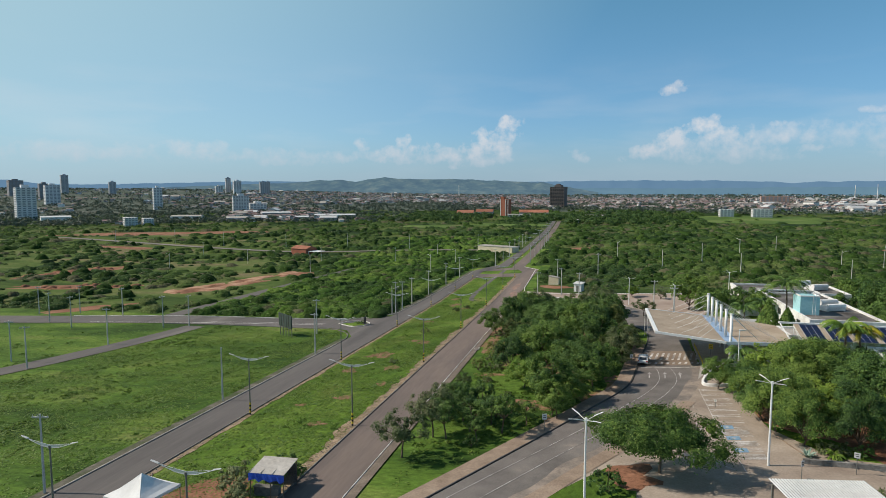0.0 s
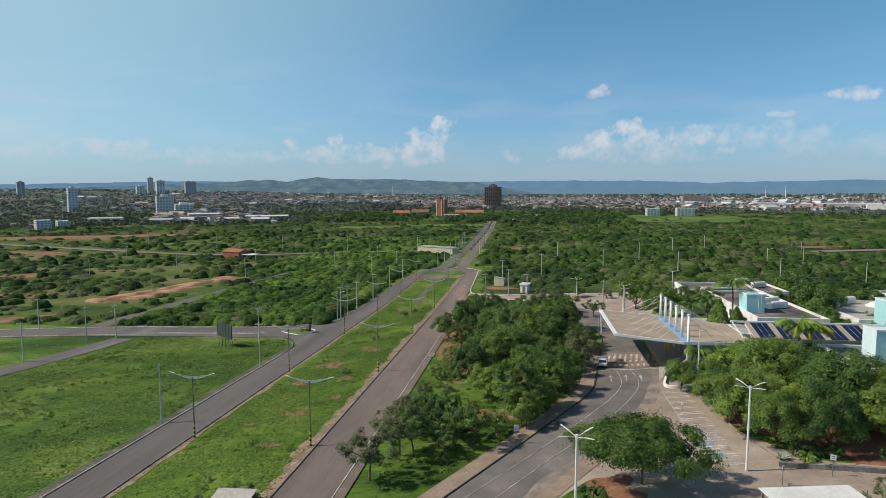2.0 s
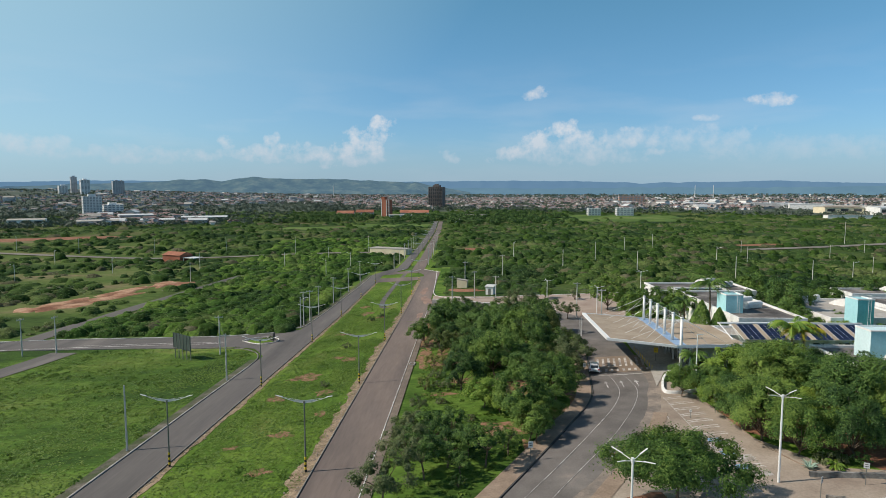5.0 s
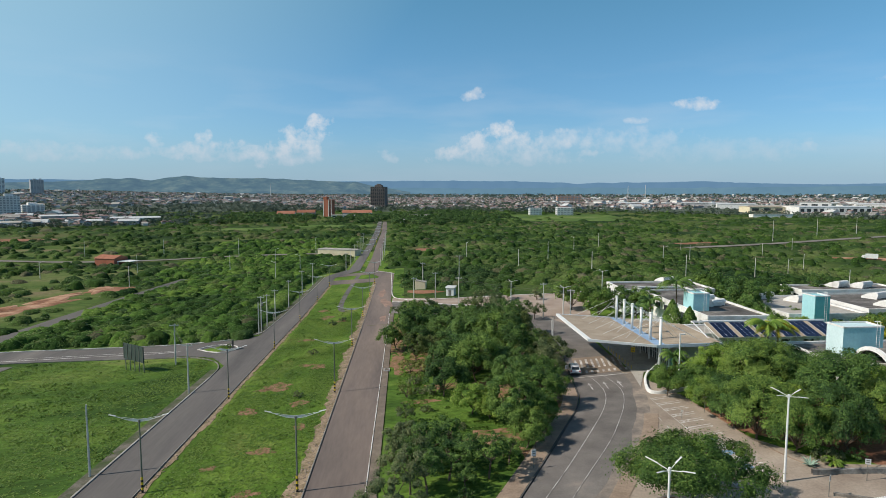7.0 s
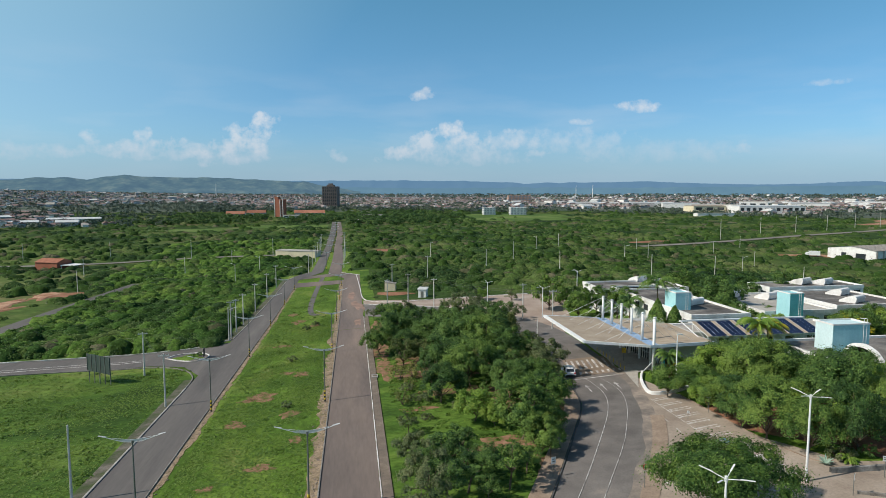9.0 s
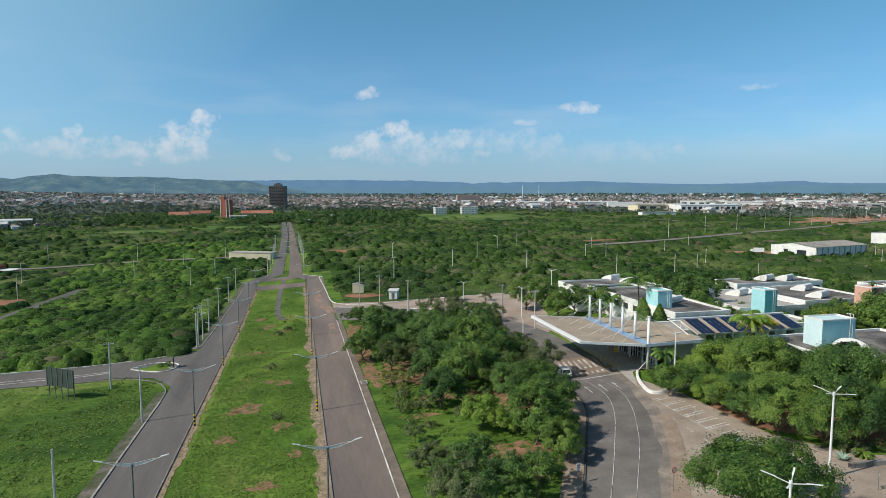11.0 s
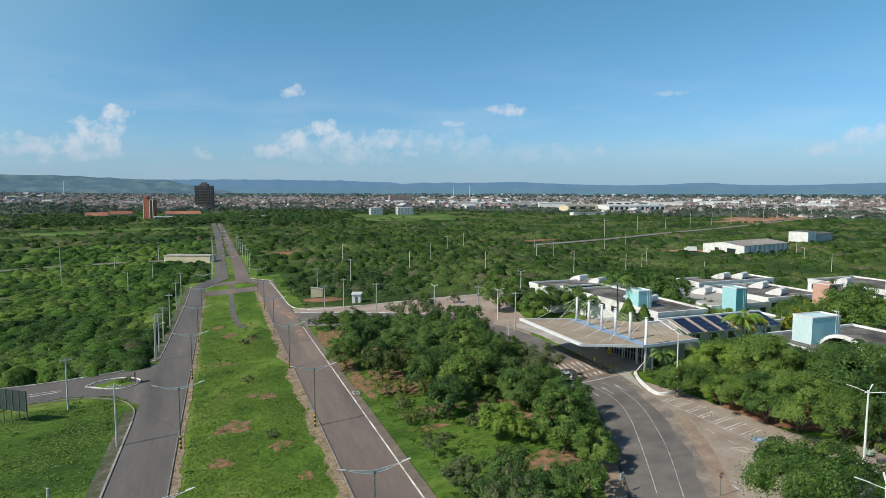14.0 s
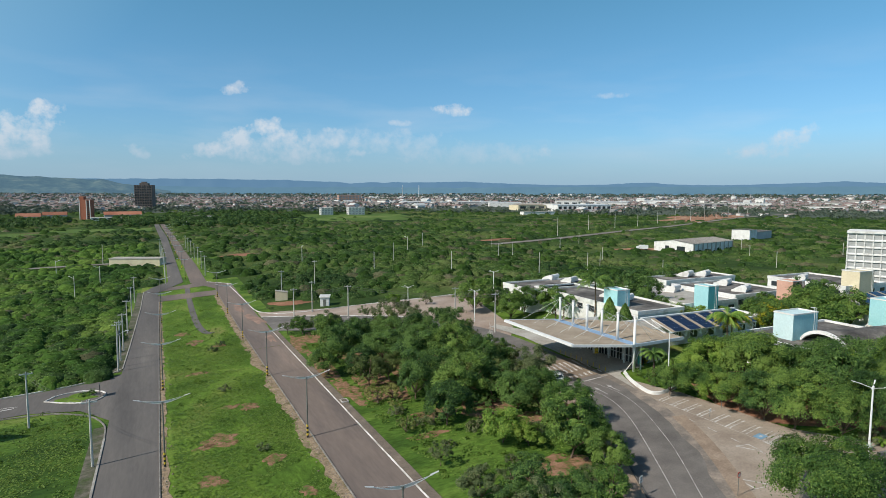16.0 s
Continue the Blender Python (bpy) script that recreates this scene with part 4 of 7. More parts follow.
for i, (cx, cy, rx, ry) in enumerate([(5.6, 129.4, 2.6, 2.2), (3.6, 128.2, 1.4, 0.9), (11.2, 141.6, 1.5, 1.6), (8.4, 143.4, 1.4, 1.0), (11.2, 119, 1.2, 1.6), (3.6, 116.8, 1.5, 1.6), (5.8, 198, 1.8, 2.6), (10.8, 190, 1.6, 1.4), (3.4, 210, 1.4, 2.2), (9.6, 100, 1.6, 1.1), (4.2, 96, 1.1, 0.6), (10.6, 88, 1.4, 0.9), (13.2, 108, 0.9, 1.2), (7, 62, 9, 6.5), (39.6, 98, 3.6, 2.6), (45.2, 111.4, 3.6, 2.2), (42, 118, 4, 4),
                                      (32, 138, 3.5, 8), (42, 146, 5, 9), (46, 132, 4, 6), (36, 158, 4, 7), (48.0, 101.6, 1.6, 4.5), (51.4, 109, 1.3, 5), (26.9, 139, 1.6, 7), (26.9, 157, 1.6, 11), (26.6, 178, 1.3, 9), (42.6, 88.6, 1.3, 4.5), (30.8, 114.6, 2.4, 1.0), (34.4, 121.4, 3.0, 1.6), (78, 90, 6, 2.5), (31, 182, 3, 6), (5, 168, 2, 1.2)]):
    patch(s if cx == 7 or cx > 60 else turf, cx, cy, rx * 1.15, ry * 1.15, 0, 40 + i, 0.045)
patch(s, 35, 233, 8, 3.4, -25, 92, 0.07)
patch(s, 78.5, 96, 10.4, 15.5, 0, 95, 0.045)
patch(s, 52.0, 75.2, 3.4, 3.6, 0, 96, 0.1)
TURF = surface("worn_turf", [(0.38, (0.09, 0.13, 0.03)), (0.46, (0.16, 0.115, 0.055)), (0.54, (0.24, 0.135, 0.085)), (0.66, (0.3, 0.18, 0.12))], 0.9, 5.0, 0.97, 0.9, spread=0.35, spec=0.1)
structure("ground_turf", turf, TURF, "worn turf with red earth showing through the grass", "soil")
structure("ground_soil", s, SOIL, "bare red earth showing through the grass", "soil")
s = Shape()
for i, (cx, cy, rx, ry, turn) in enumerate(CLEARINGS[7:9] + [(-110, 232, 8, 15, -4), (-104, 243, 6, 15, -30), (-105, 262, 5, 17, -8), (-99, 284, 4, 12, 14), (-116, 222, 5, 6, 40)]):
    patch(s, cx, cy, rx, ry, turn, 20 + i, 0.6 if cy > 500 else 0.3)
rng = np.random.default_rng(71)
heaps = []
for cx, cy, rx, ry, turn in CLEARINGS[1:3]:
    for _ in range(int(rx * ry * 0.16)):
        u, v = rng.uniform(-1, 1), rng.uniform(-1, 1)
        if u * u + v * v < 1:
            c, q = math.cos(radians(turn)), math.sin(radians(turn))
            x, y = cx + (u * c * rx - v * q * ry) * 0.95, cy + (u * q * rx + v * c * ry) * 0.95
            heaps.append((x, y, ground_z(x, y) - 0.1, rng.uniform(1.2, 3.2), rng.uniform(0.4, 1.5)))
tagged(new("earth_heaps", mounds("earth_heaps", rng, heaps, SOIL)), "heaps of dug red earth on the cleared ground", "earth", kind="stuff")
structure("ground_clearing", s, surface("orange_earth", [(0.36, (0.17, 0.08, 0.05)), (0.47, (0.3, 0.155, 0.095)), (0.6, (0.43, 0.27, 0.18))], 0.12, 1.2, 0.97, 0.9, spread=0.3, spec=0.1), "wide clearings of pale reddish earth", "soil")
s = Shape()
patch(s, 20.8, 203, 3.2, 7, 0, 91, 0.1)
patch(s, 22.2, 216, 2.2, 9, 8, 97, 0.135)
patch(s, 20.4, 236, 1.6, 10, 0, 98, 0.13)
patch(s, 22.2, 189, 1.1, 6, 0, 94, 0.135)
structure("road_dust", s, surface("road_dust", [(0.36, (0.2, 0.14, 0.115)), (0.5, (0.27, 0.175, 0.135)), (0.64, (0.33, 0.22, 0.17))], 0.35, 3.0, 0.95, 0.3, spread=0.15), "reddish dust spread over the carriageway", "road dust")
s = Shape()
edge = [(p.x, p.y) for p in resample(between(1.0)[2:30], 0.8)]
wid = [max(0.1, 0.9 + 1.3 * noise.noise((x * 0.12, y * 0.12, 5.0)) + 0.15 * noise.noise((x * 0.5, y * 0.5, 2.0))) for x, y in edge]
inner, outer = [], []
for i, (x, y) in enumerate(edge):
    a, b = Vector(edge[max(0, i - 1)]), Vector(edge[min(len(edge) - 1, i + 1)])
    d = (b - a).normalized()
    inner.append((x - d.y * wid[i], y + d.x * wid[i]))
    outer.append((x + d.y * 0.9, y - d.x * 0.9))
band(s, inner, outer, 0.08, cross=3)
structure("road_dust_drive", s, surface("sandy_spill", [(0.36, (0.16, 0.14, 0.125)), (0.5, (0.22, 0.185, 0.155)), (0.64, (0.31, 0.255, 0.21))], 0.5, 5.0, 0.95, 0.2, spread=0.2), "sandy spill over the edge of the asphalt drive", "road dust")
# the worn path along the middle of the median, and the planted island at the side street
s = Shape()
strip(s, smooth_line([(10.8, 206), (8.6, 207.5), (7.3, 222), (7.4, 266), (8.1, 300)]), 1.7, 0.07)
structure("pavement_path", s, ASPHALT, "narrow grey path down the median", "path")
isl = smooth_line([(-20.5, 166.8), (-18.5, 170.2), (-13.3, 169.5), (-10.2, 165), (-12.2, 160.8), (-16, 162.5), (-20.5, 166.8)])
s = Shape()
patch(s, -15.4, 165.8, 4.4, 3.4, -20, 77, 0.16, 3)
structure("ground_island", s, GRASS, "small grassed traffic island with a white kerb", "traffic island")
s = Shape()
kerb_line(s, isl, 0.25, 0.25, 1.0)
structure("kerb_island", s, KERB_WHITE, "white kerb round the traffic island", "kerb")


# ---- poles and lamps ----
def double_lamp(x, y, group="avenue lamps"):
    t = thing("street_lamp", "grey double-armed street lamp with striped foot on the median", "street lamp", x, y, group=group)
    s = Shape()
    s.tube((0, 0, -0.3), (0, 0, 8.3), 0.11, 0.075)
    s.tube((0, 0, 8.2), (0, 0, 8.5), 0.13, 0.13)
    part("pole", s, POLE_GREY, t)
    for k in range(6):
        s = Shape()
        s.tube((0, 0, 0.1 + k * 0.3), (0, 0, 0.4 + k * 0.3), 0.135, n=10)
        part("band", s, YELLOW if k % 2 else BLACK, t)
    for sx in (-1, 1):
        s = Shape()
        pts = [(0, 0, 8.3), (sx * 1.0, 0, 8.42), (sx * 2.0, 0, 8.75), (sx * 2.7, 0, 9.0)]
        for a, b in zip(pts, pts[1:]):
            s.tube(a, b, 0.04, 0.035, 6)
        s.tube((0, 0, 8.55), (sx * 2.2, 0, 8.88), 0.022, 0.022, 5)
        s.add([(0, -0.015, 8.28), (sx * 1.7, -0.015, 8.66), (0, -0.015, 8.6), (0, 0.015, 8.28), (sx * 1.7, 0.015, 8.66), (0, 0.015, 8.6)],
              [(0, 1, 2), (5, 4, 3), (0, 3, 4, 1), (1, 4, 5, 2)])
        arm = part("arm", s, LAMP_GREY, t)
        s = Shape()
        s.add([(sx * 2.5, -0.11, 8.95), (sx * 3.25, -0.08, 9.14), (sx * 3.25, 0.08, 9.14), (sx * 2.5, 0.11, 8.95),
               (sx * 2.5, -0.08, 9.02), (sx * 3.25, -0.05, 9.19), (sx * 3.25, 0.05, 9.19), (sx * 2.5, 0.08, 9.02)],
              [(0, 3, 2, 1), (4, 5, 6, 7), (0, 1, 5, 4), (1, 2, 6, 5), (2, 3, 7, 6), (3, 0, 4, 7)])
        part("lamp_head", s, LAMP_GREY, arm)
    return t


first = double_lamp(-1.4, 90.9)
for x, ys in ((-1.4, (57, 124.6, 160.7, 194.8, 229, 263)), (16.4, (53, 87.4, 123.2, 157.2, 193.6, 229, 263))):
    for y in ys:
        copy_thing(first, pose(x, y, ground_z(x, y)))
for k in range(9):
    y = 322 + k * 42
    x = 8.4 - max(0, y - 380) * 0.0125
    copy_thing(first, pose(x, y, ground_z(x, y)))


def utility_pole(x, y, h=9.0, rz=0.0, arm=True, box=False, lamp=False):
    t = thing("utility_pole", "slim concrete utility pole with a short crossarm" if arm else "slim bare concrete pole among the scrub", "utility pole", x, y, rz=rz, group="utility poles")
    s = Shape()
    s.tube((0, 0, -0.4), (0, 0, h), 0.17, 0.1, 6)
    part("pole", s, POLE_CONC, t)
    if arm:
        s = Shape()
        s.box(-0.9, 0.9, -0.06, 0.06, h - 0.45, h - 0.3)
        for i in (-0.8, -0.3, 0.3, 0.8):
            s.tube((i, 0, h - 0.3), (i, 0, h - 0.08), 0.05, 0.03, 6)
        part("crossarm", s, POLE_CONC, t)
    if box:
        s = Shape()
        s.tube((0.35, 0, h - 2.6), (0.35, 0, h - 1.6), 0.3, n=10)
        part("transformer", s, POLE_GREY, t, "grey drum transformer")
    if lamp:
        s = Shape()
        s.tube((0, 0, h - 0.8), (1.7, 0, h - 0.1), 0.04, n=5)
        s.box(1.5, 2.2, -0.12, 0.12, h - 0.14, h - 0.02)
        part("lamp_arm", s, WHITE_STEEL, t)
    return t


up = utility_pole(-9.9, 130.2)
plain = utility_pole(-10.2, 97, arm=False)
trafo = utility_pole(-9.8, 184.6, 9.5, box=True)
lampy = utility_pole(-9.6, 180.8, 8.5, lamp=True, arm=False)
for x, y in ((-10.2, 64), (-9.7, 191), (-9.6, 201), (-9.6, 222), (-9.5, 248), (-9.5, 274), (31, 205), (44, 198), (66, 158), (63, 172), (38, 214), (35, 245), (50, 262), (-20.5, 153)):
    copy_thing(up, pose(x, y, ground_z(x, y), 0, 0, random.uniform(-20, 20)))
for x, y in ((-65, 110.4), (-74.3, 114.9), (-94.4, 150.3), (-93.9, 169), (-68, 155), (-61.8, 157.8), (-66.4, 133.4), (-113, 172), (-108, 156), (-125, 168)):
    copy_thing(up, pose(x, y, ground_z(x, y), 0, 0, random.uniform(0, 90)))
rng = np.random.default_rng(8)
for k in range(7):          # the line along the far left road
    f = k / 6
    x, y = -330 + 300 * f, 428 + rng.uniform(-6, 6)
    copy_thing(plain, pose(x, y, ground_z(x, y)) @ Matrix.Diagonal((1, 1, 1.25, 1)))
for x, y in ((-150, 330), (-110, 345), (-60, 335), (-180, 300), (-45, 372), (-210, 372), (-30, 300), (60, 330), (95, 300), (120, 345), (150, 300), (180, 335), (205, 290), (240, 330), (100, 250), (130, 235),
             (75, 268), (165, 250), (190, 232), (150, 395), (215, 420), (260, 400), (300, 430), (330, 300), (360, 330), (300, 260), (345, 250), (390, 280), (-24, 330), (-90, 290)):
    copy_thing(plain if (x + y) % 3 else lampy, pose(x, y, ground_z(x, y), 0, 0, x * 7 % 360))
for k in range(14):
    y = 312 + k * 13
    x = (0.6 if k % 2 == 0 else 16.6) - max(0, y - 380) * 0.02
    copy_thing(up, pose(x, y, ground_z(x, y)))
for k in range(12):         # tall masts along the far right road
    f = k / 11
    x, y = 330 + 620 * f, 500 + 290 * f
    copy_thing(plain, pose(x, y, ground_z(x, y)) @ Matrix.Diagonal((1.5, 1.5, 1.9, 1)))


def overhead_cable(a, b, ha, hb, sag, label="thin dark overhead cable slung between poles"):
    t = thing("overhead_cable", label, "cable", a[0], a[1], 0.0)
    pa, pb = Vector((0, 0, ground_z(*a) + ha)), Vector((b[0] - a[0], b[1] - a[1], ground_z(*b) + hb))
    s = Shape()
    pts = [pa.lerp(pb, i / 12) - Vector((0, 0, sag * 4 * (i / 12) * (1 - i / 12))) for i in range(13)]
    for p, q in zip(pts, pts[1:]):
        s.tube(p, q, 0.022, 0.022, 4, caps=False)
    part("wire", s, CABLE, t)


CABLE = surface("dark_cable", [(0.3, (0.06, 0.06, 0.06)), (0.7, (0.1, 0.1, 0.1))], 1.0, 5.0, 0.7)
for a_, b_ in (((31, 205), (44, 198)), ((44, 198), (66, 158)), ((38, 214), (31, 205)), ((66, 158), (63, 172)), ((-9.9, 130.2), (-20.5, 153)), ((-9.7, 191), (-9.6, 222)), ((-9.6, 222), (-9.5, 248)), ((-9.5, 248), (-9.5, 274)), ((35, 245), (50, 262))):
    for off in (0.0, -0.5):
        overhead_cable(a_, b_, 8.75 + off, 8.75 + off, 0.9)


def star_lamp(x, y, h, rz=0.0, arms=4):
    t = thing("street_lamp", "tall white lamp post with four spread arms", "street lamp", x, y, rz=rz, group="white yard lamps")
    s = Shape()
    s.tube((0, 0, -0.3), (0, 0, h - 0.3), 0.13, 0.08, 10)
    s.tube((0, 0, h - 0.5), (0, 0, h - 0.1), 0.12, 0.12, 10)
    part("pole", s, WHITE_STEEL, t)
    for k in range(arms):
        a = 2 * math.pi * k / arms
        c, q = math.cos(a), math.sin(a)
        s = Shape()
        s.tube((0.08 * c, 0.08 * q, h - 0.3), (1.1 * c, 1.1 * q, h - 0.05), 0.03, 0.026, 6)
        arm = part("arm", s, WHITE_STEEL, t)
        s = Shape()
        s.box(0.95, 1.95, -0.06, 0.06, -0.015, 0.02, m=Matrix.Translation((0, 0, h - 0.22)) @ Matrix.Rotation(a, 4, "Z") @ Matrix.Rotation(-0.17, 4, "Y"))
        part("lamp_head", s, WHITE_STEEL, arm)
    return t


yard = star_lamp(65.9, 79.4, 9.1, 25)
for x, y, k in ((47.5, 65.3, 1.06), (67.8, 171, 0.85), (58, 190, 0.85), (84, 190, 0.95)):
    copy_thing(yard, pose(x, y, ground_z(x, y), 0, 0, 40 if y < 70 else 10) @ Matrix.Diagonal((1, 1, k, 1)))
t = thing("lamp_post", "plain white lamp post on the planted island", "lamp post", 69.6, 110.8)
s = Shape()
s.tube((0, 0, -0.2), (0, 0, 8.2), 0.11, 0.07, 10)
s.box(-0.1, 0.8, -0.12, 0.12, 8.1, 8.22)
part("pole", s, WHITE_STEEL, t)


# ---- plants ----
def leaf_cluster(rng, blobs, inner, per, size, centre):
    """Leaf sprays over a set of blobs (x, y, z, r), loose and ragged at the rim, round plain inner clumps."""
    out = [ball(rng, q[:3], q[3] * 0.62) for q in inner]
    for bx, by, bz, br in blobs:
        n = int(per * br * br * rng.uniform(0.75, 1.25)) + 6
        u = dome(rng, n, 0.6)
        away = np.array([bx, by, bz]) - centre
        away = away / (np.linalg.norm(away) + 1e-6)
        u = u[u @ away > rng.uniform(-0.75, 0.05, n)]            # few leaves on the side that the crown hides
        n = len(u)
        reach = rng.uniform(0.45, 1.0, n) ** 0.5 + 0.3 * np.abs(rng.normal(0, 1, n)) * (rng.uniform(0, 1, n) < 0.3)
        c = np.array([bx, by, bz]) + u * br * reach[:, None] * np.array([1, 1, 0.8])
        out.append(sprays(rng, c, u * 0.75 + away * 0.5 + np.array([0, 0, 0.4]), size))
        out.append(ball(rng, (bx, by, bz - br * 0.1), br * 0.5))
    return np.concatenate(out)


def tree(x, y, seed, height, spread, leaf, trunk=0.35, per=300, size=0.22, label="", name="tree", z=None, open_=0.0):
    """A forked trunk and a crown of many uneven leaf clumps; open_ thins the crown so that limbs and sky show."""
    rng = np.random.default_rng(seed)
    t = thing(name, label, "tree" if name == "tree" else "bush", x, y, z)
    fork = height * trunk
    s = Shape()
    lean = rng.normal(0, 0.25, 2) * min(1, height / 4)
    s.tube((0, 0, -0.3), (lean[0] * 0.4, lean[1] * 0.7, fork * 0.5), 0.05 + height * 0.016, 0.04 + height * 0.013, 8)
    s.tube((lean[0] * 0.4, lean[1] * 0.7, fork * 0.5), (lean[0], lean[1], fork), 0.04 + height * 0.013, 0.03 + height * 0.011, 8)
    blobs = []
    k = int((13 + spread * 5.5) * (1 - 0.4 * open_))
    mid_z, half = fork + (height - fork) * 0.42, (height - fork) * 0.58
    for i in range(k):
        f = (i + 0.5) / k
        up_ = 1 - 1.5 * f                       # from the crown's top down to its skirt
        a = 2.4 * i + rng.uniform(-0.7, 0.7)
        br = spread * (0.13 + 0.24 * rng.uniform() ** 1.6) * (1 - 0.25 * open_)
        flat = math.sqrt(max(0.0, 1 - up_ * up_))
        lump = 1 + 0.5 * noise.noise((math.cos(a) * 1.2 + seed, math.sin(a) * 1.2, up_ * 1.5)) + rng.uniform(-0.2, 0.16)
        q = flat * (spread - br * 0.7) * lump
        bx, by = q * math.cos(a) + lean[0], q * math.sin(a) + lean[1]
        bz = mid_z + up_ * (half - br * 0.6) * (0.7 if up_ < 0 else lump) + rng.uniform(-0.25, 0.25)
        blobs.append((bx, by, max(bz, br * 0.5), br))
        if i % 3 == 0:
            elbow = Vector((bx * 0.45 + lean[0] * 0.4, by * 0.45 + lean[1] * 0.4, fork + (bz - fork) * 0.5))
            s.tube((lean[0], lean[1], fork - 0.2), elbow, 0.035 + height * 0.006, 0.05, 6)
            s.tube(elbow, (bx, by, bz), 0.05, 0.02, 5)
    inner = []
    for i in range(int(k * 0.35 * (1 - open_))):            # the crown's inside
        a, q = rng.uniform(0, 6.283), spread * 0.55 * rng.uniform(0.1, 1) ** 0.5
        inner.append((q * math.cos(a) + lean[0], q * math.sin(a) + lean[1], mid_z + half * rng.uniform(-0.2, 0.4), spread * 0.24))
    part("trunk", s, BARK, t, smooth=True)
    crown = new("crown", quads("crown", leaf_cluster(rng, blobs, inner, per, size, np.array([lean[0], lean[1], mid_z - half * 0.5])), leaf))
    crown.parent = t
    return t


def scrub(label, count, d0, d1, a0, a1, seed, leaf, mass, budget=14000, height=1.0, where=None):
    """Thickets of shrubs: soft mounds with ragged leaf sprays, thinned out with distance."""
    rng = np.random.default_rng(seed)
    out, places = [], []
    tries = 0
    while len(places) < count and tries < count * 9:
        tries += 1
        d = d0 * (d1 / d0) ** rng.uniform(0, 1)
        a = rng.uniform(radians(a0), radians(a1))
        x, y = 20 + d * math.sin(a), 25 + d * math.cos(a)
        if rng.uniform() > scrub_cover(x, y) + (0.4 if where and scrub_cover(x, y) > 0 else 0) or where and not where(x, y):
            continue
        lush = noise.noise((x * 0.012, y * 0.012, 3.0))
        r = (1.35 + d * 0.0044) * (0.5 + 1.3 * rng.uniform() ** 1.7) * (1 + 0.4 * lush)
        h = min(r * 0.6, 1.7 + d * 0.0007) * height * rng.uniform(0.5, 1.4)
        g = ground_z(x, y)
        places.append((x, y, g, r, h))
        n = int(min(130, max(6, 0.48 * budget / d * max(1.0, 400 / d) ** 2)))
        u = dome(rng, n, 0.0)
        c = np.array([x, y, g]) + u * np.array([r, r, h]) * rng.uniform(0.85, 1.12, n)[:, None]
        out.append(sprays(rng, c, u + np.array([0, 0, 0.7]), min(1.1, 0.05 + d * 0.00105)))
    close = [p for p in places if math.hypot(p[0] - 20, p[1] - 25) < 260]
    away = [p for p in places if 260 <= math.hypot(p[0] - 20, p[1] - 25) < 620]
    last = [p for p in places if math.hypot(p[0] - 20, p[1] - 25) >= 620]
    if last:
        tagged(new("scrub_thicket", mounds("scrub_thicket", rng, last, mass, 3)), label + ", at the foot of the town", "shrubs", kind="stuff")
    ob = tagged(new("scrub_thicket", mounds("scrub_thicket", rng, close, mass)), label, "shrubs", kind="stuff")
    tagged(new("scrub_thicket", mounds("scrub_thicket", rng, away, mass, 4)), label + ", far off", "shrubs", kind="stuff")
    tagged(new("scrub_leaves", quads("scrub_leaves", np.concatenate(out), leaf)), "leafy twig tips over the scrub", "shrubs", kind="stuff")
    return ob


scrub("dense green scrub covering the land beyond the roads", 10500, 150, 1150, -58, 70, 11, LEAF_SCRUB, SCRUB_MASS)
scrub("lush bright green thicket beside the avenue", 2600, 150, 520, -34, 2, 14, LEAF_LUSH, LUSH_MASS, 12000, 1.15, lambda x, y: -72 - 0.12 * (y - 177) < x < -11)
scrub("darker taller bushes scattered through the scrub", 3000, 150, 1150, -58, 70, 12, LEAF_DARK, SCRUB_MASS_DARK, 16000, 1.45)
scrub("greyish dry bushes scattered through the scrub", 1300, 150, 900, -58, 70, 13, LEAF_DRY, SCRUB_MASS_DRY, 16000, 0.95)

# grass tufts on the median and the fields
rng = np.random.default_rng(21)
cent = []
for n, x0, x1, y0, y1 in ((52000, -0.4, 16.2, 50, 200), (6000, -0.4, 16.2, 200, 265), (76000, -60, -11.5, 55, 160), (11000, 27.5, 52, 70, 190), (6000, -110, -60, 90, 150)):
    p = np.stack([rng.uniform(x0, x1, n), rng.uniform(y0, y1, n)], 1)
    keep = np.array([noise.noise((a * 0.11, b * 0.11, 0.0)) + 0.6 * noise.noise((a * 0.5, b * 0.5, 5.0)) > rng.uniform(-0.55, 0.25) for a, b in p])
    cent.append(p[keep])
cent = np.concatenate(cent)
inside = np.array([not any(seg_dist(a, b, q) < w / 2 + 0.6 for q, w, _ in ROADS_FAR[2:]) and not (a > 27 and (seg_dist(a, b, DRIVE_L[:44]) < 3.0 or b < 120 and seg_dist(a, b, between(0.5)[:44]) < 7.5)) for a, b in cent])
cent = cent[inside]
zs = np.array([ground_z(a, b) for a, b in cent])
c3 = np.column_stack([cent, zs + 0.03])
out = np.zeros((len(c3), 3))
out[:, 2] = 1
tagged(new("grass", quads("grass", sprays(rng, c3, out * 2.4, 0.24, 0.6), GRASS_BLADE)), "rough green grass growing in tufts", "grass", kind="stuff")

# taller weeds in clumps
out = []
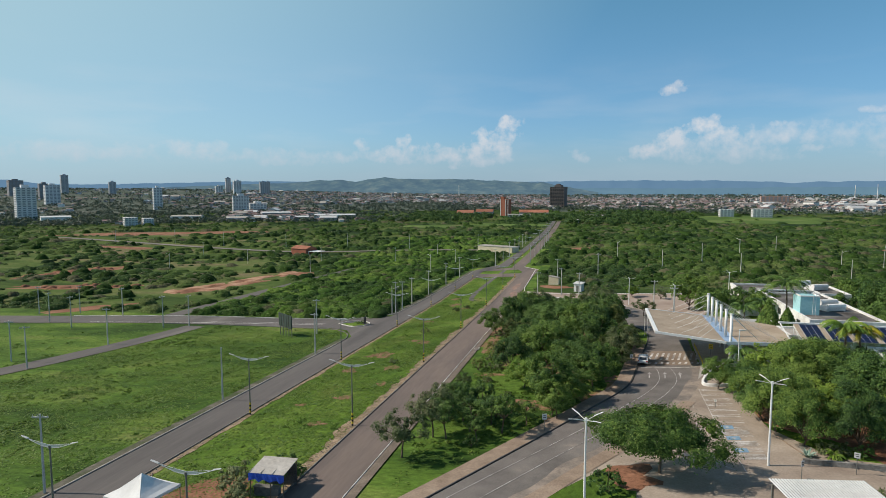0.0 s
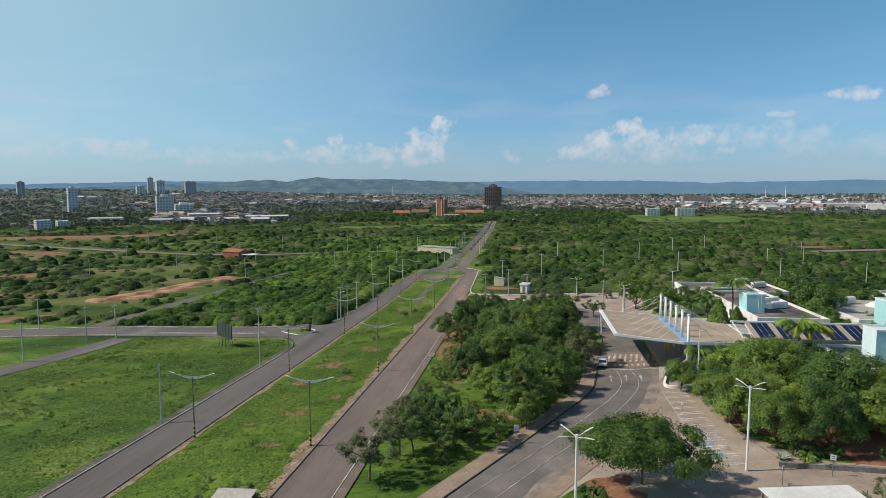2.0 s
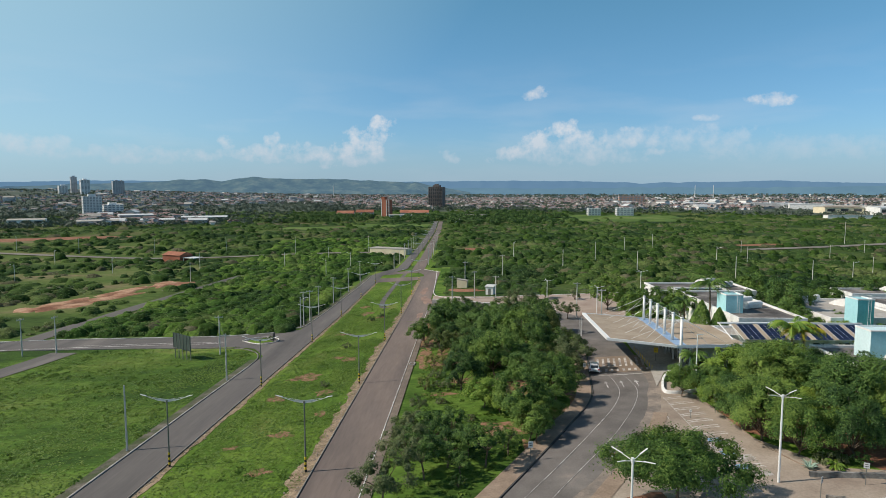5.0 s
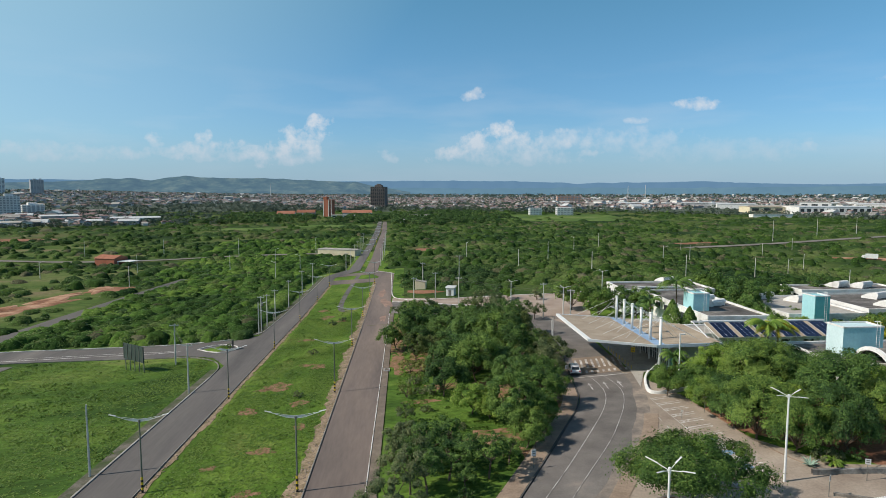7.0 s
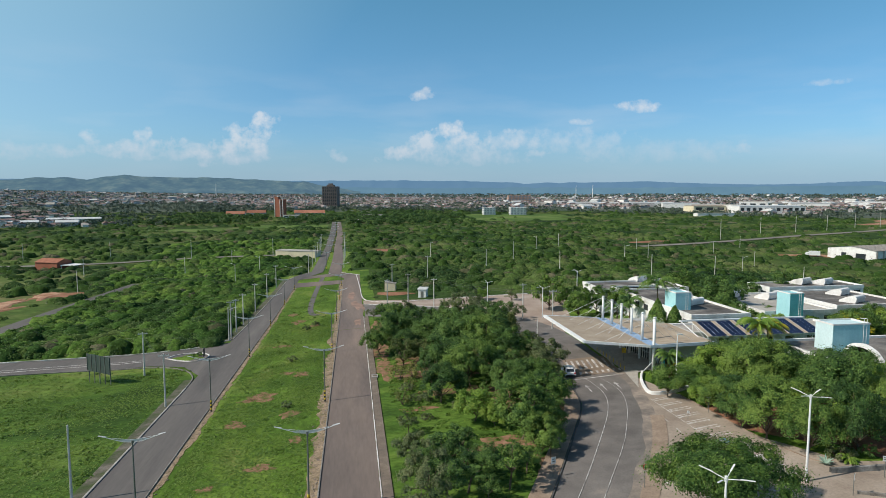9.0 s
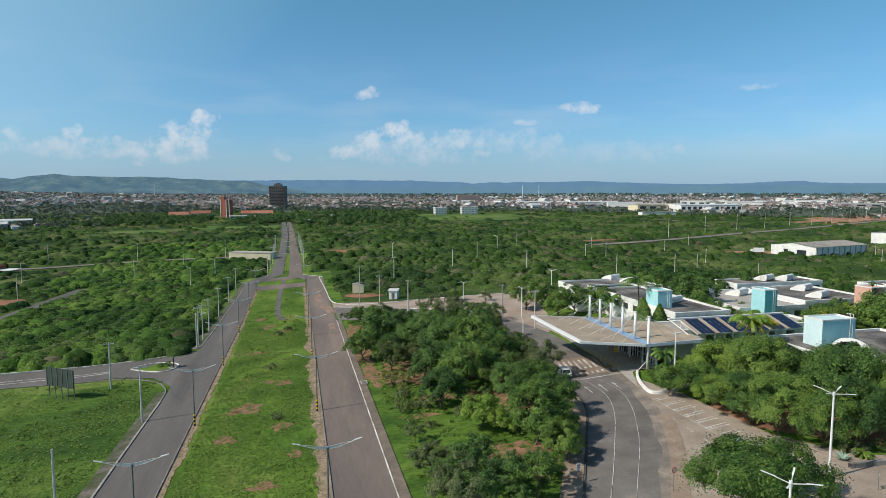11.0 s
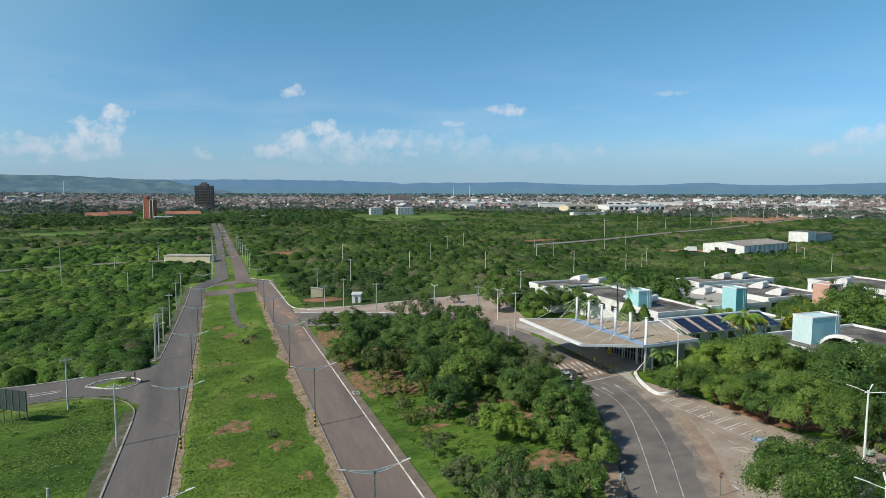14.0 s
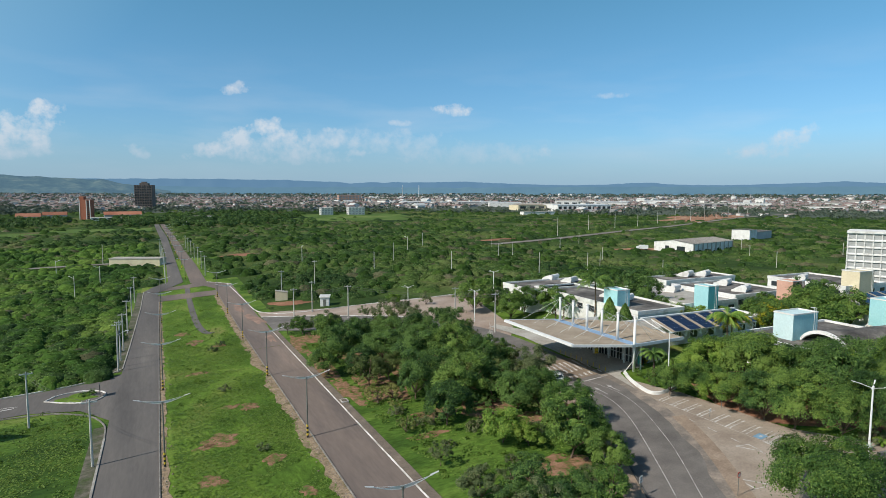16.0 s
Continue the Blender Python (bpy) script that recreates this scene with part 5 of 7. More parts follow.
for n, x0, x1, y0, y1 in ((260, -0.2, 16.0, 52, 240), (1300, -62, -11.5, 58, 160), (1500, 27, 50, 76, 190), (150, -110, -62, 95, 150)):
    for _ in range(n):
        a, b = rng.uniform(x0, x1), rng.uniform(y0, y1)
        if noise.noise((a * 0.09, b * 0.09, 1.0)) < rng.uniform(-0.25, 0.45) or any(seg_dist(a, b, q) < w / 2 + 0.8 for q, w, _ in ROADS_FAR[2:]) or a > 27 and (seg_dist(a, b, DRIVE_L[:44]) < 3.2 or seg_dist(a, b, between(0.5)[:44]) < 7.5):
            continue
        r = rng.uniform(0.25, 0.85) * (1.25 if a < -10 else 1.0)
        u = dome(rng, 24, 0.0)
        out.append(sprays(rng, np.array([a, b, ground_z(a, b)]) + u * np.array([r, r, r * 0.3]), u + np.array([0, 0, 0.9]), 0.24))
tagged(new("weeds", quads("weeds", np.concatenate(out), GRASS_BLADE)), "low leafy weeds scattered over the grass", "weeds", kind="stuff")

# ---- town and hills ----
def town(name, label, count, seed, mats, share, large=1.0, a0=-60, a1=72):
    rng = np.random.default_rng(seed)
    s = Shape()
    for _ in range(count):
        a = radians(rng.uniform(a0, a1))
        start = 820 if a < radians(-14) else 1180
        end = 4400 if a < radians(-4) or rng.uniform() < 0.12 else 2700
        d = start * (end / start) ** (rng.uniform(0, 1) ** 0.85)
        x, y = d * math.sin(a), d * math.cos(a)
        if noise.noise((x * 0.0035, y * 0.0035, 9.0)) + 0.35 * sm(900, 2500, d) < -0.05 + (0.22 if d < 1500 else 0):
            continue
        if abs(x - 20) < 40 and y < 1300 or meadow(x, y) or a < radians(-31) and noise.noise((x * 0.006, y * 0.006, 3.0)) < rng.uniform(-0.2, 0.6):
            continue
        w, l, h = rng.uniform(4.5, 7.5) * large, rng.uniform(6, 11) * large, rng.uniform(2.6, 4.2) * (1.9 if rng.uniform() < 0.1 else 1) * large ** 0.5
        z = ground_z(x, y)
        m = pose(x, y, z, 0, 0, rng.choice([20, 110]) + rng.normal(0, 6))
        k = 1 if rng.uniform() < share else 2
        s.box(-w / 2, w / 2, -l / 2, l / 2, -2, h, 0, m)
        p = [m @ Vector(q) for q in ((-w / 2 - 0.6, -l / 2 - 0.6, h - 0.1), (w / 2 + 0.6, -l / 2 - 0.6, h - 0.1), (w / 2 + 0.6, l / 2 + 0.6, h - 0.1), (-w / 2 - 0.6, l / 2 + 0.6, h - 0.1), (0, -l / 2 - 0.6, h + w * 0.24), (0, l / 2 + 0.6, h + w * 0.24))]
        s.add(p, [(0, 4, 5, 3), (1, 2, 5, 4), (0, 1, 4), (2, 3, 5)], k)
    return tagged(new(name, s.mesh(name, mats)), label, "houses", kind="stuff")


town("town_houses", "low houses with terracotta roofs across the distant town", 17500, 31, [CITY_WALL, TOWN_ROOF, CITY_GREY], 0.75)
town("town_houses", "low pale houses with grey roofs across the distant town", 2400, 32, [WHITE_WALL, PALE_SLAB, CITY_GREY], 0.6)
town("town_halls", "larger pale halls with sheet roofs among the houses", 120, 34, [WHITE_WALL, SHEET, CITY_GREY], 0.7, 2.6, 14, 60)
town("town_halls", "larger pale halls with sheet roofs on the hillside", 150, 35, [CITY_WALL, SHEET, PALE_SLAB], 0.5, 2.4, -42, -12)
rng = np.random.default_rng(33)
out = []
for _ in range(9800):       # trees between the houses
    a = radians(rng.uniform(-60, 72))
    start = 800 if a < radians(-14) else 1080
    d = start * (4500 / start) ** (rng.uniform(0, 1) ** 1.15)
    x, y = d * math.sin(a), d * math.cos(a)
    if abs(x - 3) < 14 and y < 850 or meadow(x, y) or noise.noise((x * 0.0028, y * 0.0028, 4.0)) < rng.uniform(-0.6, 0.25) - (0.4 if a < radians(-31) else 0):
        continue
    r, n = rng.uniform(2.2, 4.6) + d * 0.0011, 12 if d > 1800 else 36
    u = dome(rng, n, 0.1)
    out.append(sprays(rng, np.array([x, y, ground_z(x, y) + r * 0.4]) + u * r * np.array([1.25, 1.25, 0.75]), u, (0.5 if d > 1800 else 0.38) * r))
belt = []
for _ in range(560):        # a belt of taller trees where the scrub meets the town
    x, y = (rng.uniform(-230, 130), rng.uniform(790, 960)) if rng.uniform() < 0.7 else (rng.uniform(30, 185), rng.uniform(760, 1100))
    if y < 846 and -13 < x < 14 or abs(x + 87) < 14 or -70 < x < -12 and y < 800:
        continue
    r = rng.uniform(3, 6.5)
    u = dome(rng, 170, 0.1)
    belt.append(sprays(rng, np.array([x, y, ground_z(x, y) + r * 0.4]) + u * r * np.array([1, 1, 0.75]) * rng.uniform(0.75, 1.05, (170, 1)), u + np.array([0, 0, 0.4]), 0.2 * r))
tagged(new("tree_belt", quads("tree_belt", np.concatenate(belt), LEAF_DARK)), "belt of dark trees between scrub and town", "trees", kind="stuff")
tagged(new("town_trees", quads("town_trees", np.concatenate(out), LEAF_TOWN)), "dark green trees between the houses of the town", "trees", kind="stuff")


def ridge(name, label, dist, a0, a1, profile, mat, seed, depth=260, foot=-30):
    """A range of hills: profile is pairs of azimuth and elevation angle in degrees, seen from the avenue."""
    rng = np.random.default_rng(seed)
    az = [p[0] for p in profile]
    el = [p[1] for p in profile]
    s, rows, n = Shape(), 7, int((a1 - a0) * 4)
    for i in range(n + 1):
        a = a0 + (a1 - a0) * i / n
        top = 33 + dist * math.tan(radians(float(np.interp(a, az, el)))) + 5 * noise.noise((a * 0.9, seed, 0)) + 2.5 * noise.noise((a * 3, seed, 4))
        for k in range(rows + 1):
            f = k / rows
            d = dist - depth * (1 - f) ** 1.2 + 30 * noise.noise((a * 0.8, f * 3, seed))
            z = foot + (top - foot) * (f ** 0.8) + (7 * noise.noise((a * 1.5, f * 5, seed + 9)) if 0 < k < rows else 0)
            s.v.append((d * math.sin(radians(a)), d * math.cos(radians(a)), z))
    for i in range(n):
        for k in range(rows):
            q = i * (rows + 1) + k
            s.f.append((q, q + rows + 1, q + rows + 2, q + 1))
    s.m = [0] * len(s.f)
    return structure(name, s, mat, label, "hills", True)


# all three ranges glow by emission in place of distance haze
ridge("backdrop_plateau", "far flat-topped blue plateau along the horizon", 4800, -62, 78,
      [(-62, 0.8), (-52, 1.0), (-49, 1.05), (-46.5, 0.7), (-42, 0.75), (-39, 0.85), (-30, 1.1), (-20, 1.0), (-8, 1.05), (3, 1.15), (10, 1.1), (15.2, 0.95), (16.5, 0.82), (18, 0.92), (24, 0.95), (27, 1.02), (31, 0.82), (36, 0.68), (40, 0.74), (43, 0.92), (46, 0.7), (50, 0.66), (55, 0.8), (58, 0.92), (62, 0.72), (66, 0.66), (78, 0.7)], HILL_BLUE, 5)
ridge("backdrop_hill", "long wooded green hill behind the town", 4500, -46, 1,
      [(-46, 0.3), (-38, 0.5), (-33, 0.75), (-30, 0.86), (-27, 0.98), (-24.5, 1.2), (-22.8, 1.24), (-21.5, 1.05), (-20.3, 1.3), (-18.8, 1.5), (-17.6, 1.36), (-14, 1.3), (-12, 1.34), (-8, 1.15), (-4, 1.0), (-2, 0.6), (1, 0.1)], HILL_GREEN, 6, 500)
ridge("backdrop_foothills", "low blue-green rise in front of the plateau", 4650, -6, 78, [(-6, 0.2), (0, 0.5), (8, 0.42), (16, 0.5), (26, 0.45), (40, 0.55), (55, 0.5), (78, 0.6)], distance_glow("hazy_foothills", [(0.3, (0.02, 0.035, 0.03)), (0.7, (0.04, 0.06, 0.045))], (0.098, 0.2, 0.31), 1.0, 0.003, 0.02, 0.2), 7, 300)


# ---- trees ----
L_DARK = "dense dark green tree on the planted strip"
dark = tree(40.7, 142.4, 101, 7.6, 4.6, LEAF_DARK, 0.18, 380, 0.165, "dense dark green mango-like tree with a full crown")
mid = tree(49.1, 131.5, 102, 6.8, 4.0, LEAF_MID, 0.2, 420, 0.15, "rounded mid-green tree beside the hospital drive")
light = tree(37.6, 107.0, 103, 4.6, 3.0, LEAF_LIGHT, 0.2, 520, 0.15, "bright yellow-green young tree on the grass", open_=0.2)
small = tree(26.6, 77.6, 104, 5.4, 3.1, LEAF_DRY, 0.38, 620, 0.105, "small open-crowned greyish tree by the kerb", open_=0.5)
dusty = tree(53.3, 123.4, 105, 6.2, 3.5, LEAF_DRY, 0.25, 420, 0.15, "grey-green dusty tree with a thin crown", open_=0.45)
broad = tree(54.9, 76.4, 106, 6.6, 5.6, LEAF_MID, 0.34, 620, 0.125, "broad umbrella-shaped green tree on bare earth")
broad.matrix_world = broad.matrix_world @ Matrix.Diagonal((1.07, 0.82, 1, 1))
big = tree(76.0, 101.5, 107, 9.2, 4.8, LEAF_DEEP, 0.12, 430, 0.14, "large leafy green tree beside the car park")
big2 = tree(74.0, 107.4, 117, 6.8, 3.9, LEAF_LIGHT, 0.14, 430, 0.14, "bright feathery tree beside the car park", open_=0.15)
bigd = tree(80.0, 92.0, 108, 9.4, 4.8, LEAF_DARK, 0.12, 400, 0.145, "large dark leafy tree in the hospital garden")


def plant(ob, spots):
    for x, y, k in spots:
        copy_thing(ob, pose(x, y, ground_z(x, y), 0, 0, (x * 37 + y * 71) % 360) @ Matrix.Diagonal((k, k, k * (0.78 + 0.42 * ((x * 13.7 + y * 7.3) % 1)), 1)))


olive = tree(30.3, 138.4, 131, 5.4, 3.2, LEAF_OLIVE, 0.24, 420, 0.15, "olive-green tree with an uneven crown in the orchard", open_=0.25)
round_ = tree(34.2, 116.2, 132, 5.8, 3.4, LEAF_DARK, 0.2, 460, 0.155, "round dark tree standing clear on red earth")
plant(dark, [(30.5, 155.5, 0.85), (36.4, 150.5, 0.95), (44.4, 154.5, 0.95), (35.4, 163.5, 0.85), (42.3, 163, 0.85), (52, 153.5, 0.9), (37.8, 133.2, 0.95), (38.9, 170, 0.6), (45.0, 122.0, 0.85), (48.2, 143.5, 0.85), (44.5, 114.8, 0.72)])
plant(round_, [(34.6, 128.6, 0.9), (48.0, 161, 0.95), (31.2, 146.2, 0.85)])
plant(mid, [(26.5, 150.2, 0.85), (45.2, 137.2, 1.05), (40.2, 122.6, 1.02), (41.9, 98.6, 0.92), (48.3, 107.2, 0.92), (45.7, 100.4, 0.74), (42.7, 93.4, 0.6), (29.6, 187.6, 0.8), (31.5, 171, 0.85), (49.6, 117.2, 0.85), (33.4, 177.5, 0.7), (66.1, 107.0, 0.6)])
plant(olive, [(51.4, 146, 1.1), (44.4, 169.5, 1.1), (48.6, 124.6, 0.9), (53.2, 133.6, 1.0), (34.6, 140.2, 0.9), (41.2, 128.6, 1.0), (46.9, 112.0, 0.85), (100, 138, 0.9)])
plant(light, [(39.9, 104.2, 0.68), (109, 141, 0.8), (113, 143, 0.75), (117, 140, 0.6), (110, 148, 0.7), (134, 140, 0.9), (36.8, 123.6, 0.6), (60, 205, 0.8), (99, 133, 1.0), (104, 135, 0.8)])
airy = tree(30.4, 84.0, 133, 5.0, 2.4, LEAF_DARK, 0.42, 520, 0.12, "slender dark green young tree on the grass strip", open_=0.3)
plant(airy, [(32.8, 86.8, 1.1), (34.4, 83.6, 0.62), (31.2, 90.6, 0.95), (28.8, 89.6, 0.8), (35.2, 89.6, 0.85), (33.4, 93.6, 0.8)])
slim = tree(37.1, 86.2, 134, 5.2, 2.3, LEAF_MID, 0.42, 520, 0.12, "slender mid-green young tree beside the drive", open_=0.25)
plant(slim, [(39.9, 89.4, 0.72), (43.6, 92.2, 0.7)])
plant(small, [(28.6, 84.4, 0.95), (26.6, 190.5, 0.68), (47.4, 192.6, 0.72), (49.8, 178, 1.3), (28.2, 105.4, 0.45), (39.6, 91.6, 0.5), (60.5, 171, 0.9)])
plant(dusty, [(53.2, 121.0, 0.62), (34.4, 181.5, 1.05), (54.3, 138, 0.8), (27.9, 95.2, 0.72), (52, 171, 0.9)])
plant(big, [(69.6, 104.6, 0.7), (79, 105, 0.8), (69, 97.5, 0.72), (69.4, 90, 0.78), (80, 98, 0.85), (85, 97.5, 0.74), (70.9, 85.4, 0.66), (90.5, 101, 0.68), (84, 88, 0.85), (93, 92, 0.78), (77.2, 109.6, 0.7)])
plant(big2, [(68.9, 101.2, 0.6), (76.5, 95.5, 0.8), (79, 87, 0.8), (88, 92.5, 0.85)])
plant(bigd, [(76.5, 84.5, 0.66), (68.9, 93.8, 0.66), (89.6, 112, 0.46), (84, 105, 0.72), (98, 94, 0.68), (89, 85, 0.85)])
back = tree(72.5, 180, 109, 8.6, 4.6, LEAF_MID, 0.14, 130, 0.25, "leafy green tree in the hospital grounds")
backd = tree(108.6, 162.5, 110, 9.2, 4.8, LEAF_DARK, 0.14, 130, 0.25, "dense dark tree in the hospital grounds")
plant(back, [(75.5, 167, 0.8), (86.5, 165, 0.78), (112, 184, 0.95), (128.5, 128.5, 1), (122, 120, 0.95), (133, 122, 0.9), (96, 186, 0.7), (104, 150, 0.55), (116, 176, 0.6), (103, 141, 0.6), (119, 135, 0.5), (127, 181, 0.7)])
plant(backd, [(103, 166, 0.6), (128, 176, 0.7), (106.8, 156.5, 0.95), (105, 148, 0.5), (115, 151.5, 0.42), (129.5, 142.5, 0.5), (134, 143, 0.55), (138, 140.5, 0.55), (134.7, 186, 0.9), (134, 131.5, 0.95), (153, 150, 0.7), (136, 136, 0.75), (104, 88, 0.72), (79.5, 180, 0.75), (81.5, 170, 0.75), (110.5, 168, 0.78), (119, 186, 0.85), (100, 191, 0.8), (91, 187, 0.7), (131, 185, 0.85), (141, 180, 0.9), (126, 136, 0.65), (138, 131, 0.9), (152, 132, 0.9), (160, 150, 0.85), (168, 160, 0.9)])
bush = tree(12.3, 66.2, 121, 3.4, 2.1, LEAF_DRY, 0.1, 330, 0.17, "grey-green leafy bush beside the stall", name="bush", open_=0.2)
bush2 = tree(16.2, 70.4, 122, 2.8, 1.8, LEAF_DARK, 0.08, 330, 0.17, "dark green bush on the median", name="bush", open_=0.15)
shrub = tree(33, 118, 124, 1.5, 1.5, LEAF_DRY, 0.05, 420, 0.14, "low spreading olive shrub on red earth", name="bush", open_=0.5)
sapling = tree(31.8, 131, 125, 2.6, 1.7, leafy("pale_yellow_green_leaves", (0.07, 0.1, 0.026), (0.15, 0.175, 0.045), (0.25, 0.25, 0.075)), 0.15, 200, 0.15, "yellowing thin-leaved shrub beside the footway", name="bush", open_=0.6)
plant(bush2, [(49.6, 71.6, 0.95), (10, 59.5, 0.5), (-14.5, 166.0, 0.4), (-13.2, 166.2, 0.42), (70.2, 112, 0.5), (71, 115, 0.6), (76, 82.5, 0.5), (80, 81.5, 0.5), (68.2, 113.5, 0.45), (67.4, 111.2, 0.4), (69.2, 117, 0.45), (72, 111, 0.5), (29.2, 91.4, 1.0), (32.2, 91.6, 0.9), (34.0, 81.6, 0.5), (31.0, 94.6, 0.7), (35.6, 92.4, 0.7), (42.0, 118.6, 0.8), (38.0, 127, 0.9)])
plant(shrub, [(35.6, 101.6, 0.6), (30.2, 100.4, 0.6), (33.4, 97.8, 0.8), (31.2, 109.6, 0.6), (36.4, 111.8, 0.9), (43, 107.4, 1.0), (40.6, 112.4, 0.9), (29.6, 124, 0.8), (36, 137, 1.0), (48, 128, 1.0), (30.5, 118.4, 0.8), (8.5, 153, 0.7), (10.4, 122.6, 0.6), (9, 185, 0.7), (11, 190, 0.7), (72.5, 82.8, 0.8), (74.5, 83.4, 0.7), (86, 82, 1.0), (28.8, 160, 0.7)])
plant(sapling, [(29.2, 130, 1.25), (31.4, 132.6, 1.0), (28.5, 117.3, 0.9), (30.4, 126.4, 0.8), (28.4, 134.8, 0.8)])
plant(bush, [(5.5, 56.5, 0.5), (76, 72, 0.8), (72.5, 70, 0.7), (67.5, 200, 0.9), (78, 186, 0.9), (13.9, 63.8, 0.7)])
flame = tree(112, 124.5, 123, 6.8, 3.6, LEAF_YELLOW, 0.2, 60, 0.24, "tree dotted with yellow blossom beside the solar roof")
plant(mid, [(112.4, 124.9, 0.92), (116, 126.5, 0.85)])


def palm(x, y, h, seed, leaf, label, reach=2.6):
    rng = np.random.default_rng(seed)
    t = thing("palm_tree", label, "palm", x, y)
    s = Shape()
    pts = [Vector((0.25 * math.sin(k * 0.5), 0.1 * k / 6, h * k / 6)) for k in range(7)]
    for k in range(6):
        s.tube(pts[k] - Vector((0, 0, 0.3 if k == 0 else 0)), pts[k + 1], 0.2 - 0.013 * k, 0.19 - 0.013 * k, 8)
    part("trunk", s, BARK, t, smooth=True)
    for k in range(19):
        a, up_ = 2.4 * k, rng.uniform(0.15, 1.0)
        q, rach = [], None
        for j in range(9):
            f = j / 8
            q.append(Vector((math.cos(a) * reach * f, math.sin(a) * reach * f, h + reach * (1.45 * up_ * f - (0.5 + up_ * 0.7) * f * f))))
        cor = []
        for j in range(1, 9):
            for side in (-1, 1):
                for i in range(3):
                    c = q[j - 1].lerp(q[j], i * 0.33 + 0.17)
                    d = (q[j] - q[j - 1]).normalized()
                    w = d.cross(Vector((0, 0, 1))).normalized() * side
                    ln = reach * 0.27 * (1 - 0.75 * abs(j / 8 - 0.4))
                    tip = c + w * ln * 0.8 + d * ln * 0.6 - Vector((0, 0, ln * 0.7))
                    cor.append([c - d * 0.08, c + d * 0.08, tip + d * 0.012, tip - d * 0.012])
        f_ob = new("frond", quads("frond", np.array([[list(v) for v in r] for r in cor]), leaf))
        f_ob.parent = t
    return t


palm(86.6, 149.3, 10.0, 1, LEAF_MID, "tall dark palm tree beside the hospital roof", 4.1)
palm(84.3, 112.6, 8.2, 2, LEAF_LIGHT, "bright green palm with yellowing fronds", 3.2)
palm(86.6, 113.6, 7.2, 3, LEAF_YELLOW, "yellow-green palm among the trees", 3.0)
palm(70.8, 115.2, 3.6, 4, LEAF_MID, "young palm beside the canopy", 2.2)
palm(72.8, 113, 2.8, 5, LEAF_MID, "young palm on the planted island", 1.9)
palm(84.5, 158, 4.8, 6, LEAF_DARK, "dark palm behind the canopy", 3.0)
palm(80, 155, 4.2, 7, LEAF_DARK, "dark palm behind the canopy", 3.0)


def cypress(x, y, h, r, seed):
    rng = np.random.default_rng(seed)
    t = thing("conifer", "clipped dark green conical conifer", "conifer", x, y)
    s = Shape()
    s.tube((0, 0, -0.2), (0, 0, h * 0.5), 0.14, 0.08)
    part("trunk", s, BARK, t)
    n = 3200
    f = rng.uniform(0, 1, n) ** 0.8
    a = rng.uniform(0, 6.283, n)
    rr = r * np.minimum(1.0, (1 - f) * 1.7) ** 0.75 * rng.uniform(0.82, 1.05, n)
    c = np.stack([rr * np.cos(a), rr * np.sin(a), 0.3 + f * (h - 0.3)], 1)
    o = np.stack([np.cos(a), np.sin(a), 0.4 + 0 * a], 1)
    ob = new("crown", quads("crown", sprays(rng, c, o, 0.26), LEAF_MID))
    ob.parent = t


cypress(80.4, 137.2, 8.6, 2.25, 1)
cypress(83.2, 135.8, 7.2, 1.9, 2)
cypress(163.5, 134, 6.0, 1.6, 3)


# ---- the entrance canopy ----
t = thing("entrance_canopy", "wide tan cable-hung entrance canopy with white masts", "canopy", 70.2, 129, 0.0)
CX, CY = 70.2, 129.0


def slab(name, pts, thick, mat, label=""):
    s = Shape()
    n = len(pts)
    s.add([(x - CX, y - CY, z) for x, y, z in pts] + [(x - CX, y - CY, z - thick) for x, y, z in pts],
          [tuple(range(n)), tuple(reversed(range(n, 2 * n)))] + [(i, n + i, n + (i + 1) % n, (i + 1) % n) for i in range(n)])
    return part(name, s, mat, t, label)


def wing_z(x):
    return 7.95 + (0.075 * (69.4 - x) if x < 69.4 else 0.05 * max(0, x - 71.2))


for k in range(11):         # roof sheets of both wings, in strips
    f0, f1 = k / 11, (k + 0.97) / 11
    y00, y01 = 120.6 + 20.7 * f0, 120.6 + 20.7 * f1
    y10, y11 = 119.0 + 22.2 * f0, 119.0 + 22.2 * f1
    slab("roof_sheet", [(58.9, y00, wing_z(58.9)), (69.3, y10, 7.98), (69.3, y11, 7.98), (58.9, y01, wing_z(58.9))], 0.12, ROOF_TAN)
    slab("roof_sheet", [(71.3, y10, 7.98), (80.2, 118.2 + 14 * f0, wing_z(80.2)), (80.2, 118.2 + 14 * f1, wing_z(80.2)), (71.3, y11, 7.98)], 0.12, ROOF_TAN)
slab("gutter", [(69.3, 118.9, 7.92), (71.3, 118.9, 7.92), (71.3, 141.2, 7.92), (69.3, 141.2, 7.92)], 0.15, ROOF_BLUE, "blue-painted central gutter")
slab("fascia", [(58.4, 120.4, 8.86), (58.95, 120.4, 8.86), (58.95, 141.5, 8.86), (58.4, 141.5, 8.86)], 0.42, WHITE_STEEL, "white edge beam")
slab("fascia", [(58.4, 120.2, 8.84), (69.4, 118.5, 8.06), (69.4, 118.8, 8.06), (58.4, 120.5, 8.84)], 0.4, WHITE_STEEL)
slab("fascia", [(69.4, 118.6, 8.06), (80.3, 117.9, 8.46), (80.3, 118.1, 8.46), (69.4, 118.85, 8.06)], 0.5, surface("pale_blue_beam", [(0.3, (0.4, 0.47, 0.55)), (0.7, (0.5, 0.57, 0.64))], 0.4, 3.0, 0.6, spread=0.1), "pale blue-grey edge beam")
